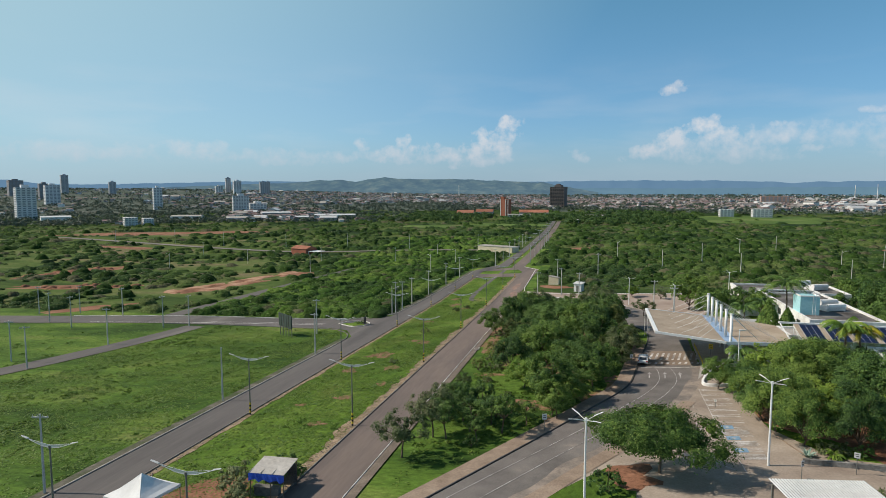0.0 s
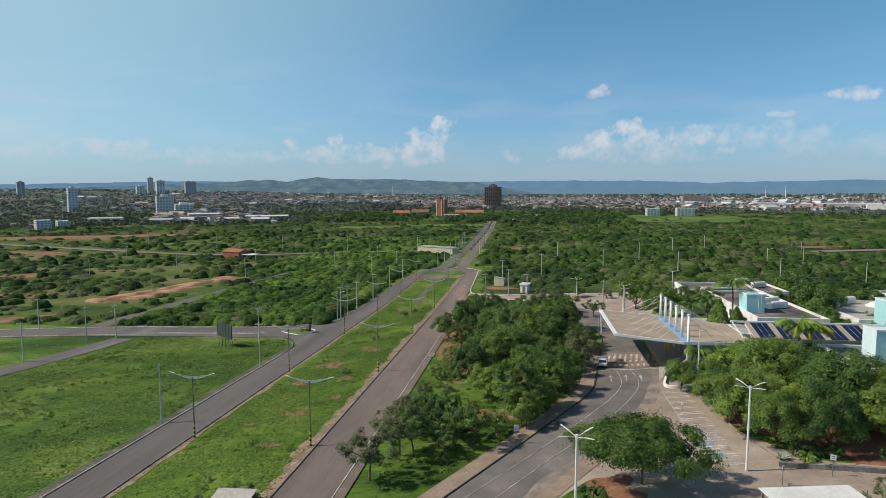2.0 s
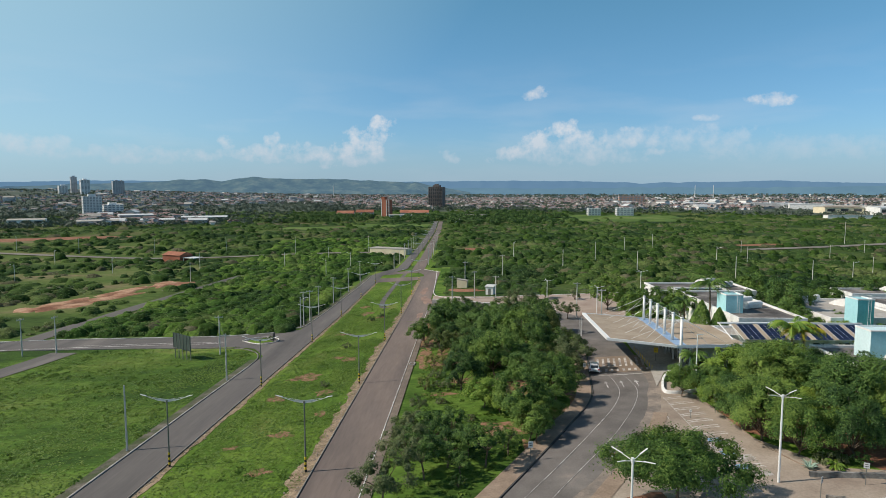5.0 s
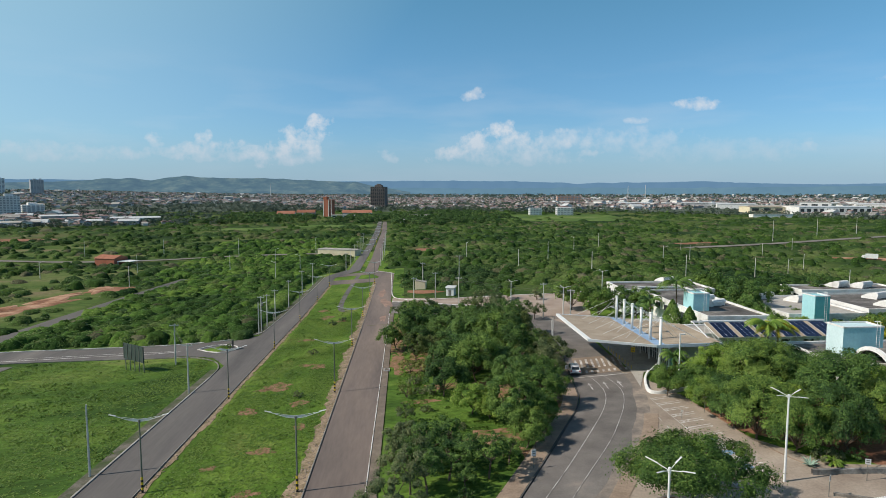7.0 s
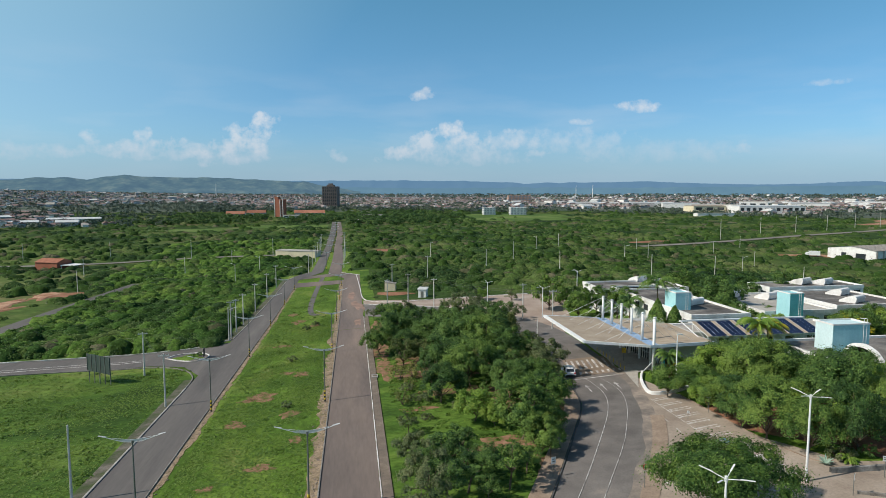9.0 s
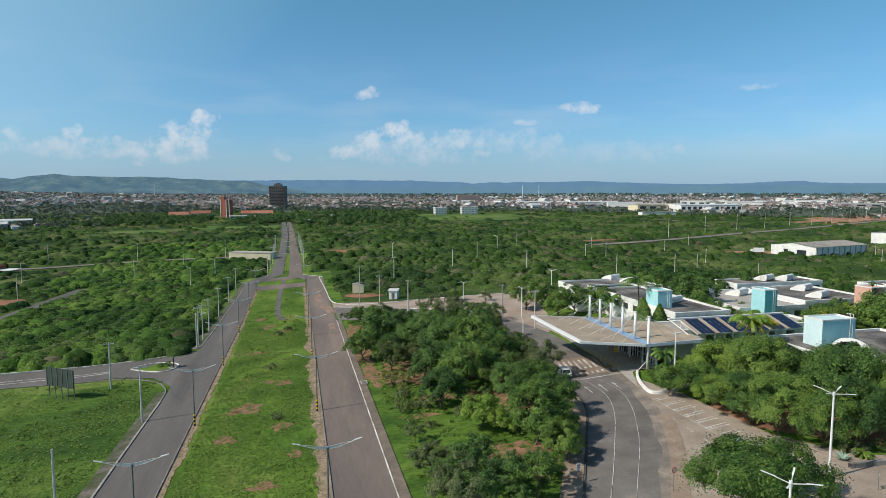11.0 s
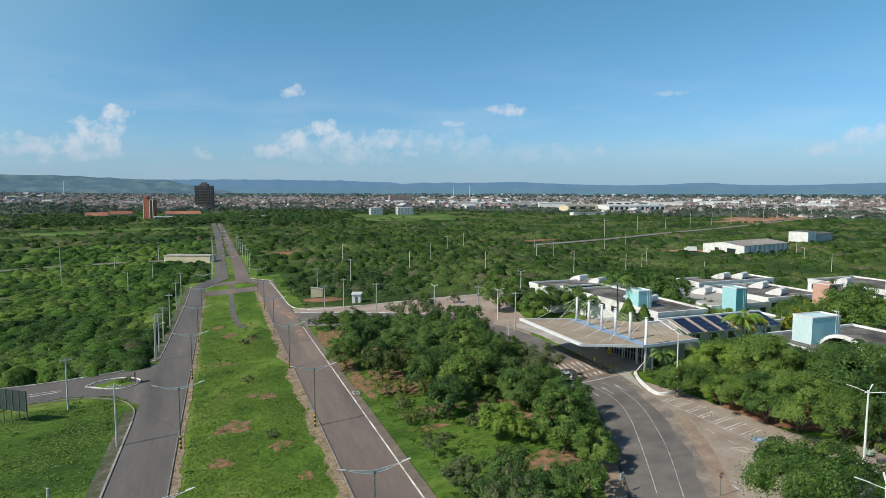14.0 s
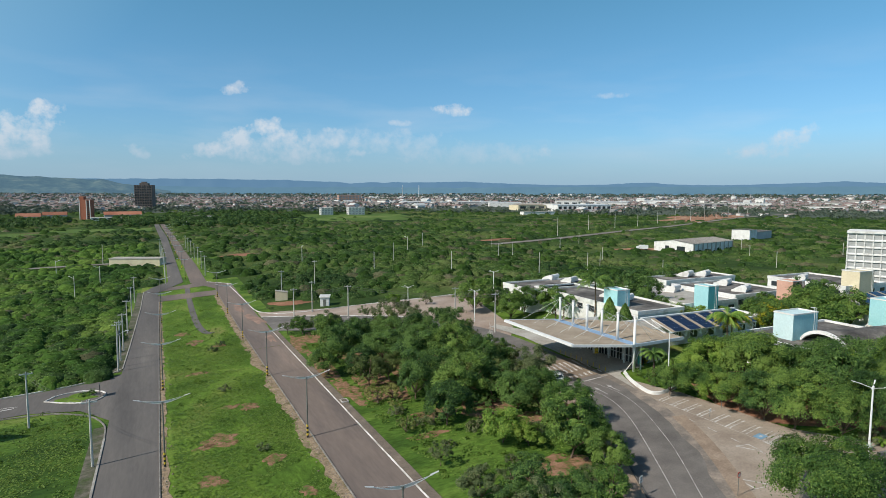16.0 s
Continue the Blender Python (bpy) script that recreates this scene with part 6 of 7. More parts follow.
slab("fascia", [(58.9, 141.2, 8.84), (70.3, 141.3, 8.0), (70.3, 141.5, 8.0), (58.9, 141.45, 8.84)], 0.35, WHITE_STEEL)
for k in range(6):
    y = 139.6 - 4.15 * k
    s = Shape()
    s.tube((-0.1, y - CY, 3.0 if k == 5 else 7.85), (-0.1, y - CY, 12.55), 0.24, 0.22, 14)
    s.tube((-0.1, y - CY, 12.5), (-0.1, y - CY, 12.66), 0.29, 0.29, 14)
    mast = part("mast", s, WHITE_STEEL, t, "round white steel mast", True)
    for dx, dy in ((-7.6, 2.2), (-4.6, -0.4), (7.4, -0.8), (4.4, 0.8)):
        s = Shape()
        s.tube((-0.1, y - CY, 12.45), (dx, min(13.5, max(-9.4, y - CY + dy)), wing_z(CX + dx) + 0.05), 0.024, 0.024, 5)
        part("cable", s, WHITE_STEEL, mast, "thin white stay cable")
for k in range(6):          # struts of the near mast and columns under the roof
    if k < 2:
        s = Shape()
        s.tube((-0.1, -10, 5.2 - k), (-2.2 + 4.0 * k, -10, 3.2 if k == 0 else 7.9), 0.06, 0.06, 6)
        part("strut", s, WHITE_STEEL, t)
    s = Shape()
    s.tube((1.5, 10 - 4 * k, 2.6), (1.5, 10 - 4 * k, 7.85), 0.15, 0.15, 10)
    part("column", s, WHITE_STEEL, t)

# entrance hall below the canopy
t = thing("entrance_hall", "glazed entrance hall in the shade of the canopy", "building", 76, 130, 0.0)
s = Shape()
s.box(-3.2, 4.2, -9.0, 11, 2.2, 7.7)
part("wall", s, surface("hall_render", [(0.3, (0.32, 0.32, 0.31)), (0.7, (0.45, 0.45, 0.44))], 0.4, 3.0, 0.85, spread=0.1), t)
for k in range(12):
    y0 = -8.6 + k * 1.6
    s = Shape()
    s.box(-3.28, -3.2, y0, y0 + 1.4, 3.0, 6.6)
    win = part("window", s, GLASS_DARK, t)
    s = Shape()
    for q in (y0 - 0.06, y0 + 0.66, y0 + 1.4):
        s.box(-3.36, -3.282, q, q + 0.08, 2.9, 6.7)
    s.box(-3.36, -3.282, y0 - 0.06, y0 + 1.48, 4.8, 4.88)
    part("window_frame", s, WHITE_STEEL, win)
for k, mt in enumerate((TEAL, surface("mural_orange", [(0.3, (0.6, 0.2, 0.08)), (0.7, (0.7, 0.32, 0.14))], 1.0, 4.0, 0.8), TEAL, YELLOW)):
    s = Shape()
    s.add([(-3.1 + 0.5 * k, -9.06, 3.2), (-2.2 + 0.5 * k, -9.06, 3.2 + 0.3 * k), (-2.4 + 0.5 * k, -9.06, 5.4 - 0.4 * k), (-3.1 + 0.4 * k, -9.06, 5.0)], [(0, 1, 2, 3)])
    part("mural_patch", s, mt, t)
s = Shape()
band(s, [(66.0, 121), (66.9, 136), (68.3, 150), (67.6, 163)], [(73, 119.5), (73, 136), (73, 150), (70, 164)], 0.2, cross=2)
band(s, [(64.2, 112), (65.4, 118), (66.0, 121)], [(67.6, 119.2), (69, 120), (73, 119.5)], 0.16, cross=2)
structure("pavement_entrance", s, PALE_SLAB, "pale concrete walkway under the canopy", "pavement")
for k in range(9):
    y = 121.5 + k * 1.7
    t2 = thing("bollard", "short orange-striped bollard along the walkway edge", "bollard", 66.35 + k * 0.1, y, group="entrance bollards")
    s = Shape()
    s.tube((0, 0, 0), (0, 0, 0.8), 0.07, 0.06, 8)
    s.tube((0, 0, 0.8), (0, 0, 0.86), 0.06, 0.03, 8)
    part("post", s, YELLOW, t2)
s = Shape()
kerb_line(s, smooth_line([(68.3, 119.0), (66.6, 116.2), (65.2, 112.6), (64.3, 109.2), (65.2, 108.2), (67.5, 108.3), (71, 109.5)]), 0.35, 0.5, 1.5)
structure("kerb_planter", s, WHITE_WALL, "white low wall curving round the planted island", "planter wall")


# ---- hospital blocks ----
def block(label, x0, x1, y0, y1, top, wall=WHITE_WALL, roof=ROOF_GREY, rz=0.0, parapet=0.5, windows=True):
    cx, cy = (x0 + x1) / 2, (y0 + y1) / 2
    t = thing("hospital_block", label, "building", cx, cy, 0.0, rz)
    w, l, b = (x1 - x0) / 2, (y1 - y0) / 2, min(ground_z(x, y) for x in (x0, x1) for y in (y0, y1)) - 0.5
    s = Shape()
    s.box(-w, w, -l, l, b, top - parapet)
    part("wall", s, wall, t)
    s = Shape()
    s.box(-w + 0.35, w - 0.35, -l + 0.35, l - 0.35, top - parapet + 0.004, top - parapet + 0.14)
    part("roof", s, roof, t, "grey roof membrane" if roof is ROOF_GREY else "")
    for a, bb, c, d in ((-w - 0.1, w + 0.1, -l - 0.1, -l + 0.35), (-w - 0.1, w + 0.1, l - 0.35, l + 0.1), (-w - 0.1, -w + 0.35, -l + 0.35, l - 0.35), (w - 0.35, w + 0.1, -l + 0.35, l - 0.35)):
        s = Shape()
        s.box(a, bb, c, d, top - parapet - 0.3, top)
        part("parapet", s, WHITE_WALL, t)
    if windows:
        n = max(2, int(2 * l / 4))
        for k in range(n):
            y = -l + (k + 0.5) * 2 * l / n
            s = Shape()
            s.box(-w - 0.14, -w - 0.02, y - 0.9, y + 0.9, top - 2.6, top - 1.3)
            part("window", s, GLASS_DARK, t)
        n = max(2, int(2 * w / 4))
        for k in range(n):
            x = -w + (k + 0.5) * 2 * w / n
            s = Shape()
            s.box(x - 0.9, x + 0.9, -l - 0.14, -l - 0.02, top - 2.6, top - 1.3)
            part("window", s, GLASS_DARK, t)
    return t


def water_tower(label, x0, x1, y0, y1, z0, top, front, side):
    cx, cy = (x0 + x1) / 2, (y0 + y1) / 2
    t = thing("tank_tower", label, "tank tower", cx, cy, 0.0)
    w, l = (x1 - x0) / 2, (y1 - y0) / 2
    s = Shape()
    s.box(-w, w, -l, l, z0, top)
    ob = part("wall", s, [front, side], t)
    ob.data.polygons[2].material_index = 1
    for a, b, c, d in ((-w - 0.06, w + 0.06, -l - 0.06, -l + 0.12), (-w - 0.06, w + 0.06, l - 0.12, l + 0.06), (-w - 0.06, -w + 0.12, -l + 0.12, l - 0.12), (w - 0.12, w + 0.06, -l + 0.12, l - 0.12)):
        s = Shape()
        s.box(a, b, c, d, top, top + 0.22)
        part("rim", s, WHITE_WALL, t)
    s = Shape()
    for yy in (-0.25, 0.25):
        s.tube((w - 1.0 + yy, -l - 0.22, z0), (w - 1.0 + yy, -l - 0.22, top + 0.9), 0.035, 0.035, 6)
        s.tube((w - 1.0 + yy, -l - 0.22, top + 0.9), (w - 1.0 + yy, -l + 0.5, top + 0.9), 0.035, 0.035, 6)
    for k in range(int((top - z0) / 0.35)):
        s.tube((w - 1.25, -l - 0.22, z0 + 0.2 + k * 0.35), (w - 0.75, -l - 0.22, z0 + 0.2 + k * 0.35), 0.022, 0.022, 5)
    part("ladder", s, WHITE_STEEL, t)
    return t


def vent(x, y, z, rz=0.0, k=1.0):
    t = thing("roof_vent", "white curved rooftop ventilation cowl", "roof vent", x, y, z, rz, "roof cowls")
    prof = [(-1.6, 0), (-1.9, 1.1), (-1.7, 1.55), (-1.2, 1.7), (0.4, 1.2), (1.7, 0.45), (1.7, 0)]
    s = Shape()
    n = len(prof)
    s.add([(-2.2 * k, a * k, b * k) for a, b in prof] + [(2.2 * k, a * k, b * k) for a, b in prof],
          [(i, n + i, n + i + 1, i + 1) for i in range(n - 1)] + [tuple(range(n)), tuple(reversed(range(n, 2 * n)))])
    part("shell", s, WHITE_WALL, t)
    s = Shape()
    for j in range(3):
        s.box(-1.9 * k, 1.9 * k, -1.64 * k, -1.602 * k, (0.06 + j * 0.15) * k, (0.16 + j * 0.15) * k)
    part("louvre", s, GLASS_DARK, t)
    return t


# lighter copy of the aqua, for the sunlit face of one tank tower
AQUA_SUNLIT = surface("sunlit_aqua_render", [(0.3, (0.5, 0.66, 0.68)), (0.7, (0.6, 0.74, 0.76))], 0.3, 3.0, 0.8, 0.1, spread=0.09)
block("low white hospital block with a dark flat roof", 87.2, 99.9, 136.4, 174, 9.0)
block("low white hospital wing with a grey roof", 83, 106, 169.5, 183, 9.0)
block("low white hospital block with a pale slab roof", 109.5, 127, 145, 168, 7.4, roof=PALE_SLAB)
block("white hospital wing with ribbon windows and dark roof", 129, 149, 147.2, 168, 7.8)
block("long low white hospital wing", 130, 158, 171, 180, 8.2)
block("low white service wing behind the solar roof", 81, 112, 126.5, 134, 8.0, roof=PALE_SLAB)
block("low hospital block beside the aqua tower", 88, 112, 101, 114, 9.5)
block("white hospital wing beyond the garden", 138, 168, 112, 130, 8.4, roof=PALE_SLAB)
block("white hospital wing near the cream tower", 158, 176, 138, 160, 9.4, roof=ROOF_GREY)
s = Shape()
water_tower("aqua-painted rooftop tank tower", 87.4, 90.8, 142.9, 147.3, 6.8, 12.2, AQUA, AQUA)
water_tower("aqua and teal rooftop tank tower with ladder", 111.9, 115.1, 140.6, 144.6, 4.0, 11.8, AQUA, TEAL)
# sun on the left face and less light on -y are put into two aquas
water_tower("aqua tank tower with a white ladder, paler on its sunlit face", 91.9, 98.1, 106.3, 109.8, 7.5, 13.3, AQUA_SUNLIT, AQUA)
water_tower("salmon-pink rendered rooftop tank tower", 137.6, 142.0, 138.2, 142.4, 5.0, 11.7, PINK, PINK)
water_tower("cream-painted stair tower on the hospital", 160.9, 167, 136.4, 141, 5.0, 13.0, CREAM_WALL, CREAM_WALL)
water_tower("aqua tank tower at the garden edge", 131.3, 136, 113.5, 117, 6.0, 11.5, AQUA, AQUA)
for x, y, z in ((99.5, 184.5, 8.6), (101.5, 178.5, 8.6), (95.5, 155, 8.6), (95, 149.5, 8.6), (116, 166, 7.0), (122.4, 162, 7.0), (149.5, 176, 7.9), (144, 177.5, 7.9), (142.5, 162.5, 7.4), (137.5, 152.5, 7.4), (160, 152, 9.0)):
    vent(x, y, z, 25, 1.05 if x > 115 else 0.92)
# the vaulted roof beside the aqua tower: a barrel with white end arches and a white eave
t = thing("vaulted_roof", "brown-grey barrel-vaulted roof with white edge bands", "roof", 105.5, 100.8, 9.0, -7)
n, pr = 12, []
for i in range(n + 1):
    a = math.pi * (0.1 + 0.8 * i / n)
    pr.append((-math.cos(a) * 4.2, math.sin(a) * 3.0 - 0.75))
s = Shape()
s.add([(-12, y, z) for y, z in pr] + [(12, y, z) for y, z in pr], [(i, n + 1 + i, n + 2 + i, i + 1) for i in range(n)])
part("vault", s, ROOF_GREY, t, smooth=True)
for xx in (-12.3, 11.9):
    s = Shape()
    s.add([(xx, y, z - 0.35) for y, z in pr] + [(xx, y * 1.03, z + 0.2) for y, z in pr] + [(xx + 0.45, y, z - 0.35) for y, z in pr] + [(xx + 0.45, y * 1.03, z + 0.2) for y, z in pr],
          [f for i in range(n) for f in ((i, i + 1, n + 2 + i, n + 1 + i), (n + 1 + i, n + 2 + i, 3 * n + 4 + i, 3 * n + 3 + i), (2 * n + 2 + i, 3 * n + 3 + i, 3 * n + 4 + i, 2 * n + 3 + i))])
    part("rim", s, WHITE_WALL, t)
s = Shape()
s.box(-12.3, 12.3, 3.95, 4.35, -0.1, 0.3)
s.box(-12.3, 12.3, -4.35, -3.95, -0.1, 0.3)
part("eave", s, WHITE_WALL, t)
s = Shape()
s.box(-11.9, 11.9, -3.9, 3.9, -0.3, -0.02)
part("deck", s, ROOF_TAN, t)


def solar_roof(x0, y0, z0, x1, tables, run=6.0, rise=2.5, group="solar tables"):
    w = (x1 - x0) / tables
    for k in range(tables):
        cx = x0 + (k + 0.5) * w
        t = thing("solar_array", "tilted dark blue solar panels on a white steel frame", "solar panels", cx, y0, z0, group=group)
        m = Matrix.Rotation(math.atan2(rise, run), 4, "X")
        L = math.hypot(run, rise)
        s = Shape()
        for xx in (-w / 2 + 0.1, 0, w / 2 - 0.1):
            s.box(xx - 0.06, xx + 0.06, 0, L, -0.2, -0.06, 0, m)
            s.tube((xx, 0.3, -1.2), (xx, 0.3, 0.02), 0.05, 0.05, 6)
            s.tube((xx, run - 0.3, -1.2), (xx, run - 0.3, rise - 0.25), 0.05, 0.05, 6)
            s.tube((xx, 0.3, -1.0), (xx, run - 0.3, rise - 0.4), 0.04, 0.04, 6)
        part("frame", s, WHITE_STEEL, t)
        s = Shape()
        s.box(-w / 2 + 0.82, w / 2 - 0.04, 0.0, L, -0.08, -0.03, 0, m)
        part("backing", s, LAMP_GREY, t, "pale aluminium mounting frame")
        for i in range(3):
            for j in range(4):
                s = Shape()
                px_, py_ = -w / 2 + 0.84 + i * (w - 0.88) / 3, j * L / 4
                s.box(px_ + 0.04, px_ + (w - 0.88) / 3 - 0.04, py_ + 0.04, py_ + L / 4 - 0.04, -0.025, 0.02, 0, m)
                part("panel", s, SOLAR, t)
        s = Shape()
        s.box(-w / 2 + 0.02, -w / 2 + 0.78, 0, L, -0.04, 0.0, 0, m)
        part("walk_strip", s, ROOF_TAN, t)


solar_roof(81.6, 121.8, 8.35, 103.8, 6, 5.3, 1.5)
solar_roof(139, 120.5, 8.6, 158, 5, 6.0, 1.7)
t = thing("link_roof", "white curved pipe-edged roof beside the canopy", "roof", 82, 126.6, 8.1)
s = Shape()
s.box(-2.6, 22.2, 0.5, 0.95, 1.72, 1.98)
s.tube((-2.4, -5, 0.3), (-2.4, 0.7, 1.8), 0.09, 0.09, 8)
s.tube((-2.4, -5, 0.3), (-0.2, -5.2, -0.2), 0.09, 0.09, 8)
part("edge_beam", s, WHITE_STEEL, t)


# ---- the white storeyed building ----
t = thing("office_building", "white five-storey building with rows of louvred windows", "building", 274, 183.4, 0.0, -62)
top, base = 16.4, ground_z(276, 182.6) - 1
s = Shape()
s.box(-21, 21, 0, 16, base, top)
part("wall", s, WHITE_WALL, t)
s = Shape()
s.box(-21.4, 21.4, -0.9, 16.4, top, top + 0.9)
part("roof", s, WHITE_WALL, t)
fl = (top - base) / 8
for r in range(8):
    for c in range(14):
        x0 = -20.7 + c * 2.96
        s = Shape()
        s.box(x0, x0 + 2.5, -0.12, -0.01, base + r * fl + 0.6, base + (r + 1) * fl - 0.45)
        w = part("window", s, surface("louvre_grey", [(0.3, (0.33, 0.34, 0.34)), (0.7, (0.44, 0.45, 0.45))], 0.3, 2.0, 0.6, spread=0.1) if r == 0 and c == 0 else bpy.data.materials["louvre_grey"], t)
    s = Shape()
    s.box(-21.2, 21.2, -0.6, 0, base + (r + 1) * fl - 0.3, base + (r + 1) * fl + 0.02)
    part("floor_edge", s, WHITE_WALL, t)
for c in range(15):
    s = Shape()
    s.box(-21 + c * 2.96 - 0.22, -21 + c * 2.96 + 0.22, -0.45, -0.005, base, top - 0.02)
    part("pier", s, WHITE_WALL, t)


# ---- the foreground by the avenue ----
t = thing("market_tent", "white pyramid-roofed market tent on bare earth", "tent", 4.9, 61.3, rz=-10)
gz = 0.0
s = Shape()
e, p, n = 2.45, [], 5
ring = []
for k in range(n + 1):       # sagging cloth from eave to peak
    f = k / n
    r = e * (1 - f)
    z = 2.5 + 1.75 * (f ** 1.35)
    ring.append([(-r, -r, z), (0, -r * 0.97, z - 0.03), (r, -r, z), (r * 0.97, 0, z - 0.03), (r, r, z), (0, r * 0.97, z - 0.03), (-r, r, z), (-r * 0.97, 0, z - 0.03)])
for k in range(n):
    s.add(ring[k] + ring[k + 1], [(i, (i + 1) % 8, 8 + (i + 1) % 8, 8 + i) for i in range(8)])
s.add([(x, y, 2.5) for x, y, _ in ring[0]] + [(x, y, 2.2) for x, y, _ in ring[0]], [(i, (i + 1) % 8, 8 + (i + 1) % 8, 8 + i) for i in range(8)])
part("cloth_roof", s, TENT_CLOTH, t)
for x in (-e, e):
    for y in (-e, e):
        s = Shape()
        s.tube((x * 0.98, y * 0.98, -0.2), (x * 0.98, y * 0.98, 2.45), 0.04, 0.04, 8)
        part("post", s, POLE_GREY, t)

t = thing("market_stall", "street stall with a stained sheet roof and blue tarpaulin", "stall", 15.8, 67.6, rz=4)
s = Shape()
s.add([(-1.9, -1.8, 2.75), (1.9, -1.8, 2.75), (1.95, 1.7, 3.0), (-1.9, 1.7, 3.0), (-1.9, -1.8, 2.69), (1.9, -1.8, 2.69), (1.95, 1.7, 2.94), (-1.9, 1.7, 2.94)],
      [(0, 1, 2, 3), (7, 6, 5, 4), (0, 4, 5, 1), (1, 5, 6, 2), (2, 6, 7, 3), (3, 7, 4, 0)])
for k in range(3):
    s.box(-1.9 + 1.27 * k - 0.02 * k, -1.86 + 1.27 * k, -1.8, 1.7, 2.78, 2.84)
part("roof", s, PALE_SLAB, t, "pale weathered sheet roof")
s = Shape()
m = 10
s.add([(-1.95 + 3.9 * i / m, -1.86 + 0.06 * (i % 2), 2.74) for i in range(m + 1)] + [(-1.95 + 3.9 * i / m, -1.95 + 0.12 * ((i + 1) % 2), 2.1 - 0.25 * (i % 3 == 0)) for i in range(m + 1)], [(i, i + 1, m + 2 + i, m + 1 + i) for i in range(m)])
part("tarpaulin", s, TARP_BLUE, t, "hanging blue tarpaulin")
for x in (-1.8, 0.4, 1.8):
    for y in (-1.7, 1.6):
        s = Shape()
        s.tube((x, y, -0.2), (x, y, 2.75), 0.05, 0.05, 6)
        part("post", s, BARK, t)
s = Shape()
s.box(-1.7, 1.0, -1.2, -0.6, 0, 0.95)
s.box(-1.75, 1.05, -1.3, -0.5, 0.95, 1.0)
part("counter", s, INTERIOR, t)
s = Shape()
s.box(-1.8, 1.8, 1.5, 1.56, 0, 2.5)
part("back_sheet", s, surface("stall_boards", [(0.3, (0.06, 0.06, 0.065)), (0.7, (0.12, 0.115, 0.11))], 1.0, 5.0, 0.9), t)

t = thing("carport", "carport with a white corrugated sheet roof", "carport", 68.3, 64.5, rz=11)
s = Shape()
n = 64
xs = [-4.1 + 8.2 * i / n for i in range(n + 1)]
s.add([(x, -6, 2.3 + 0.05 * (i % 2)) for i, x in enumerate(xs)] + [(x, 5.6, 2.6 + 0.05 * (i % 2)) for i, x in enumerate(xs)], [(i, i + 1, n + 2 + i, n + 1 + i) for i in range(n)])
part("roof", s, SHEET, t, "white corrugated roof sheet")
for x in (-3.9, 3.9):
    for y in (-5.5, 5.2):
        s = Shape()
        s.box(x - 0.08, x + 0.08, y - 0.08, y + 0.08, -0.3, 2.3)
        part("post", s, POLE_GREY, t)


def sign(x, y, h, w, hh, mat, label, rz=0.0, disc=False):
    t = thing("road_sign", label, "sign", x, y, rz=rz)
    s = Shape()
    s.tube((0, 0, -0.2), (0, 0, h), 0.035, 0.035, 8)
    part("post", s, POLE_GREY, t)
    s = Shape()
    if disc:
        s.tube((0, -0.03, h), (0, -0.06, h), w, w, 16)
    else:
        s.box(-w / 2, w / 2, -0.06, -0.035, h - hh, h)
    b = part("board", s, mat, t)
    s = Shape()
    if disc:
        s.tube((0, -0.062, h), (0, -0.066, h), w * 0.7, w * 0.7, 16)
        part("face", s, WHITE_STEEL, b)
    else:
        for k in range(2):
            s = Shape()
            s.box(-w * 0.32, w * 0.32, -0.066, -0.062, h - hh * (0.35 + 0.35 * k), h - hh * (0.25 + 0.35 * k))
            part("lettering_bar", s, BLACK, b)


sign(42.3, 87.6, 2.3, 0.6, 0.75, WHITE_STEEL, "white plate sign on a thin post by the drive", 20)
sign(67.9, 99.5, 2.6, 0.6, 1.0, WHITE_STEEL, "white plate sign beside the parking bays", -20)
sign(73.4, 78.0, 2.3, 0.5, 0.55, LAMP_GREY, "grey plate sign at the garden wall", -20)
sign(67.9, 75.8, 2.2, 0.42, 0.6, LAMP_GREY, "grey plate sign on the car park edge", 40)
sign(50.3, 82.6, 2.3, 0.3, 0.3, RED_LAMP, "round traffic sign on a grey post", 10, True)
sign(54.6, 119.4, 2.4, 0.45, 0.6, WHITE_STEEL, "white plate sign beside the crossing", 10)
sign(68.5, 126.5, 2.6, 0.7, 0.9, YELLOW, "yellow warning sign under the canopy", -15)
sign(64.2, 98.2, 1.2, 0.3, 0.3, WHITE_STEEL, "low white sign plate beside the bays", -20)
s = Shape()
kerb_line(s, [(69.4, 80.3), (75, 79.4), (84, 77.5), (96, 76)], 0.35, 0.6, 2.0)
structure("kerb_garden", s, surface("stained_garden_wall", [(0.3, (0.1, 0.1, 0.095)), (0.5, (0.2, 0.195, 0.185)), (0.7, (0.34, 0.33, 0.31))], 0.7, 4.0, 0.9, 0.3, spread=0.3), "low stained garden wall at the car park", "garden wall")
s = Shape()
kerb_line(s, [(68.5, 76), (74, 72.5), (80, 69)], 0.25, 0.35, 2.0)
structure("kerb_yard", s, KERB, "concrete kerb round the yard bed", "kerb")


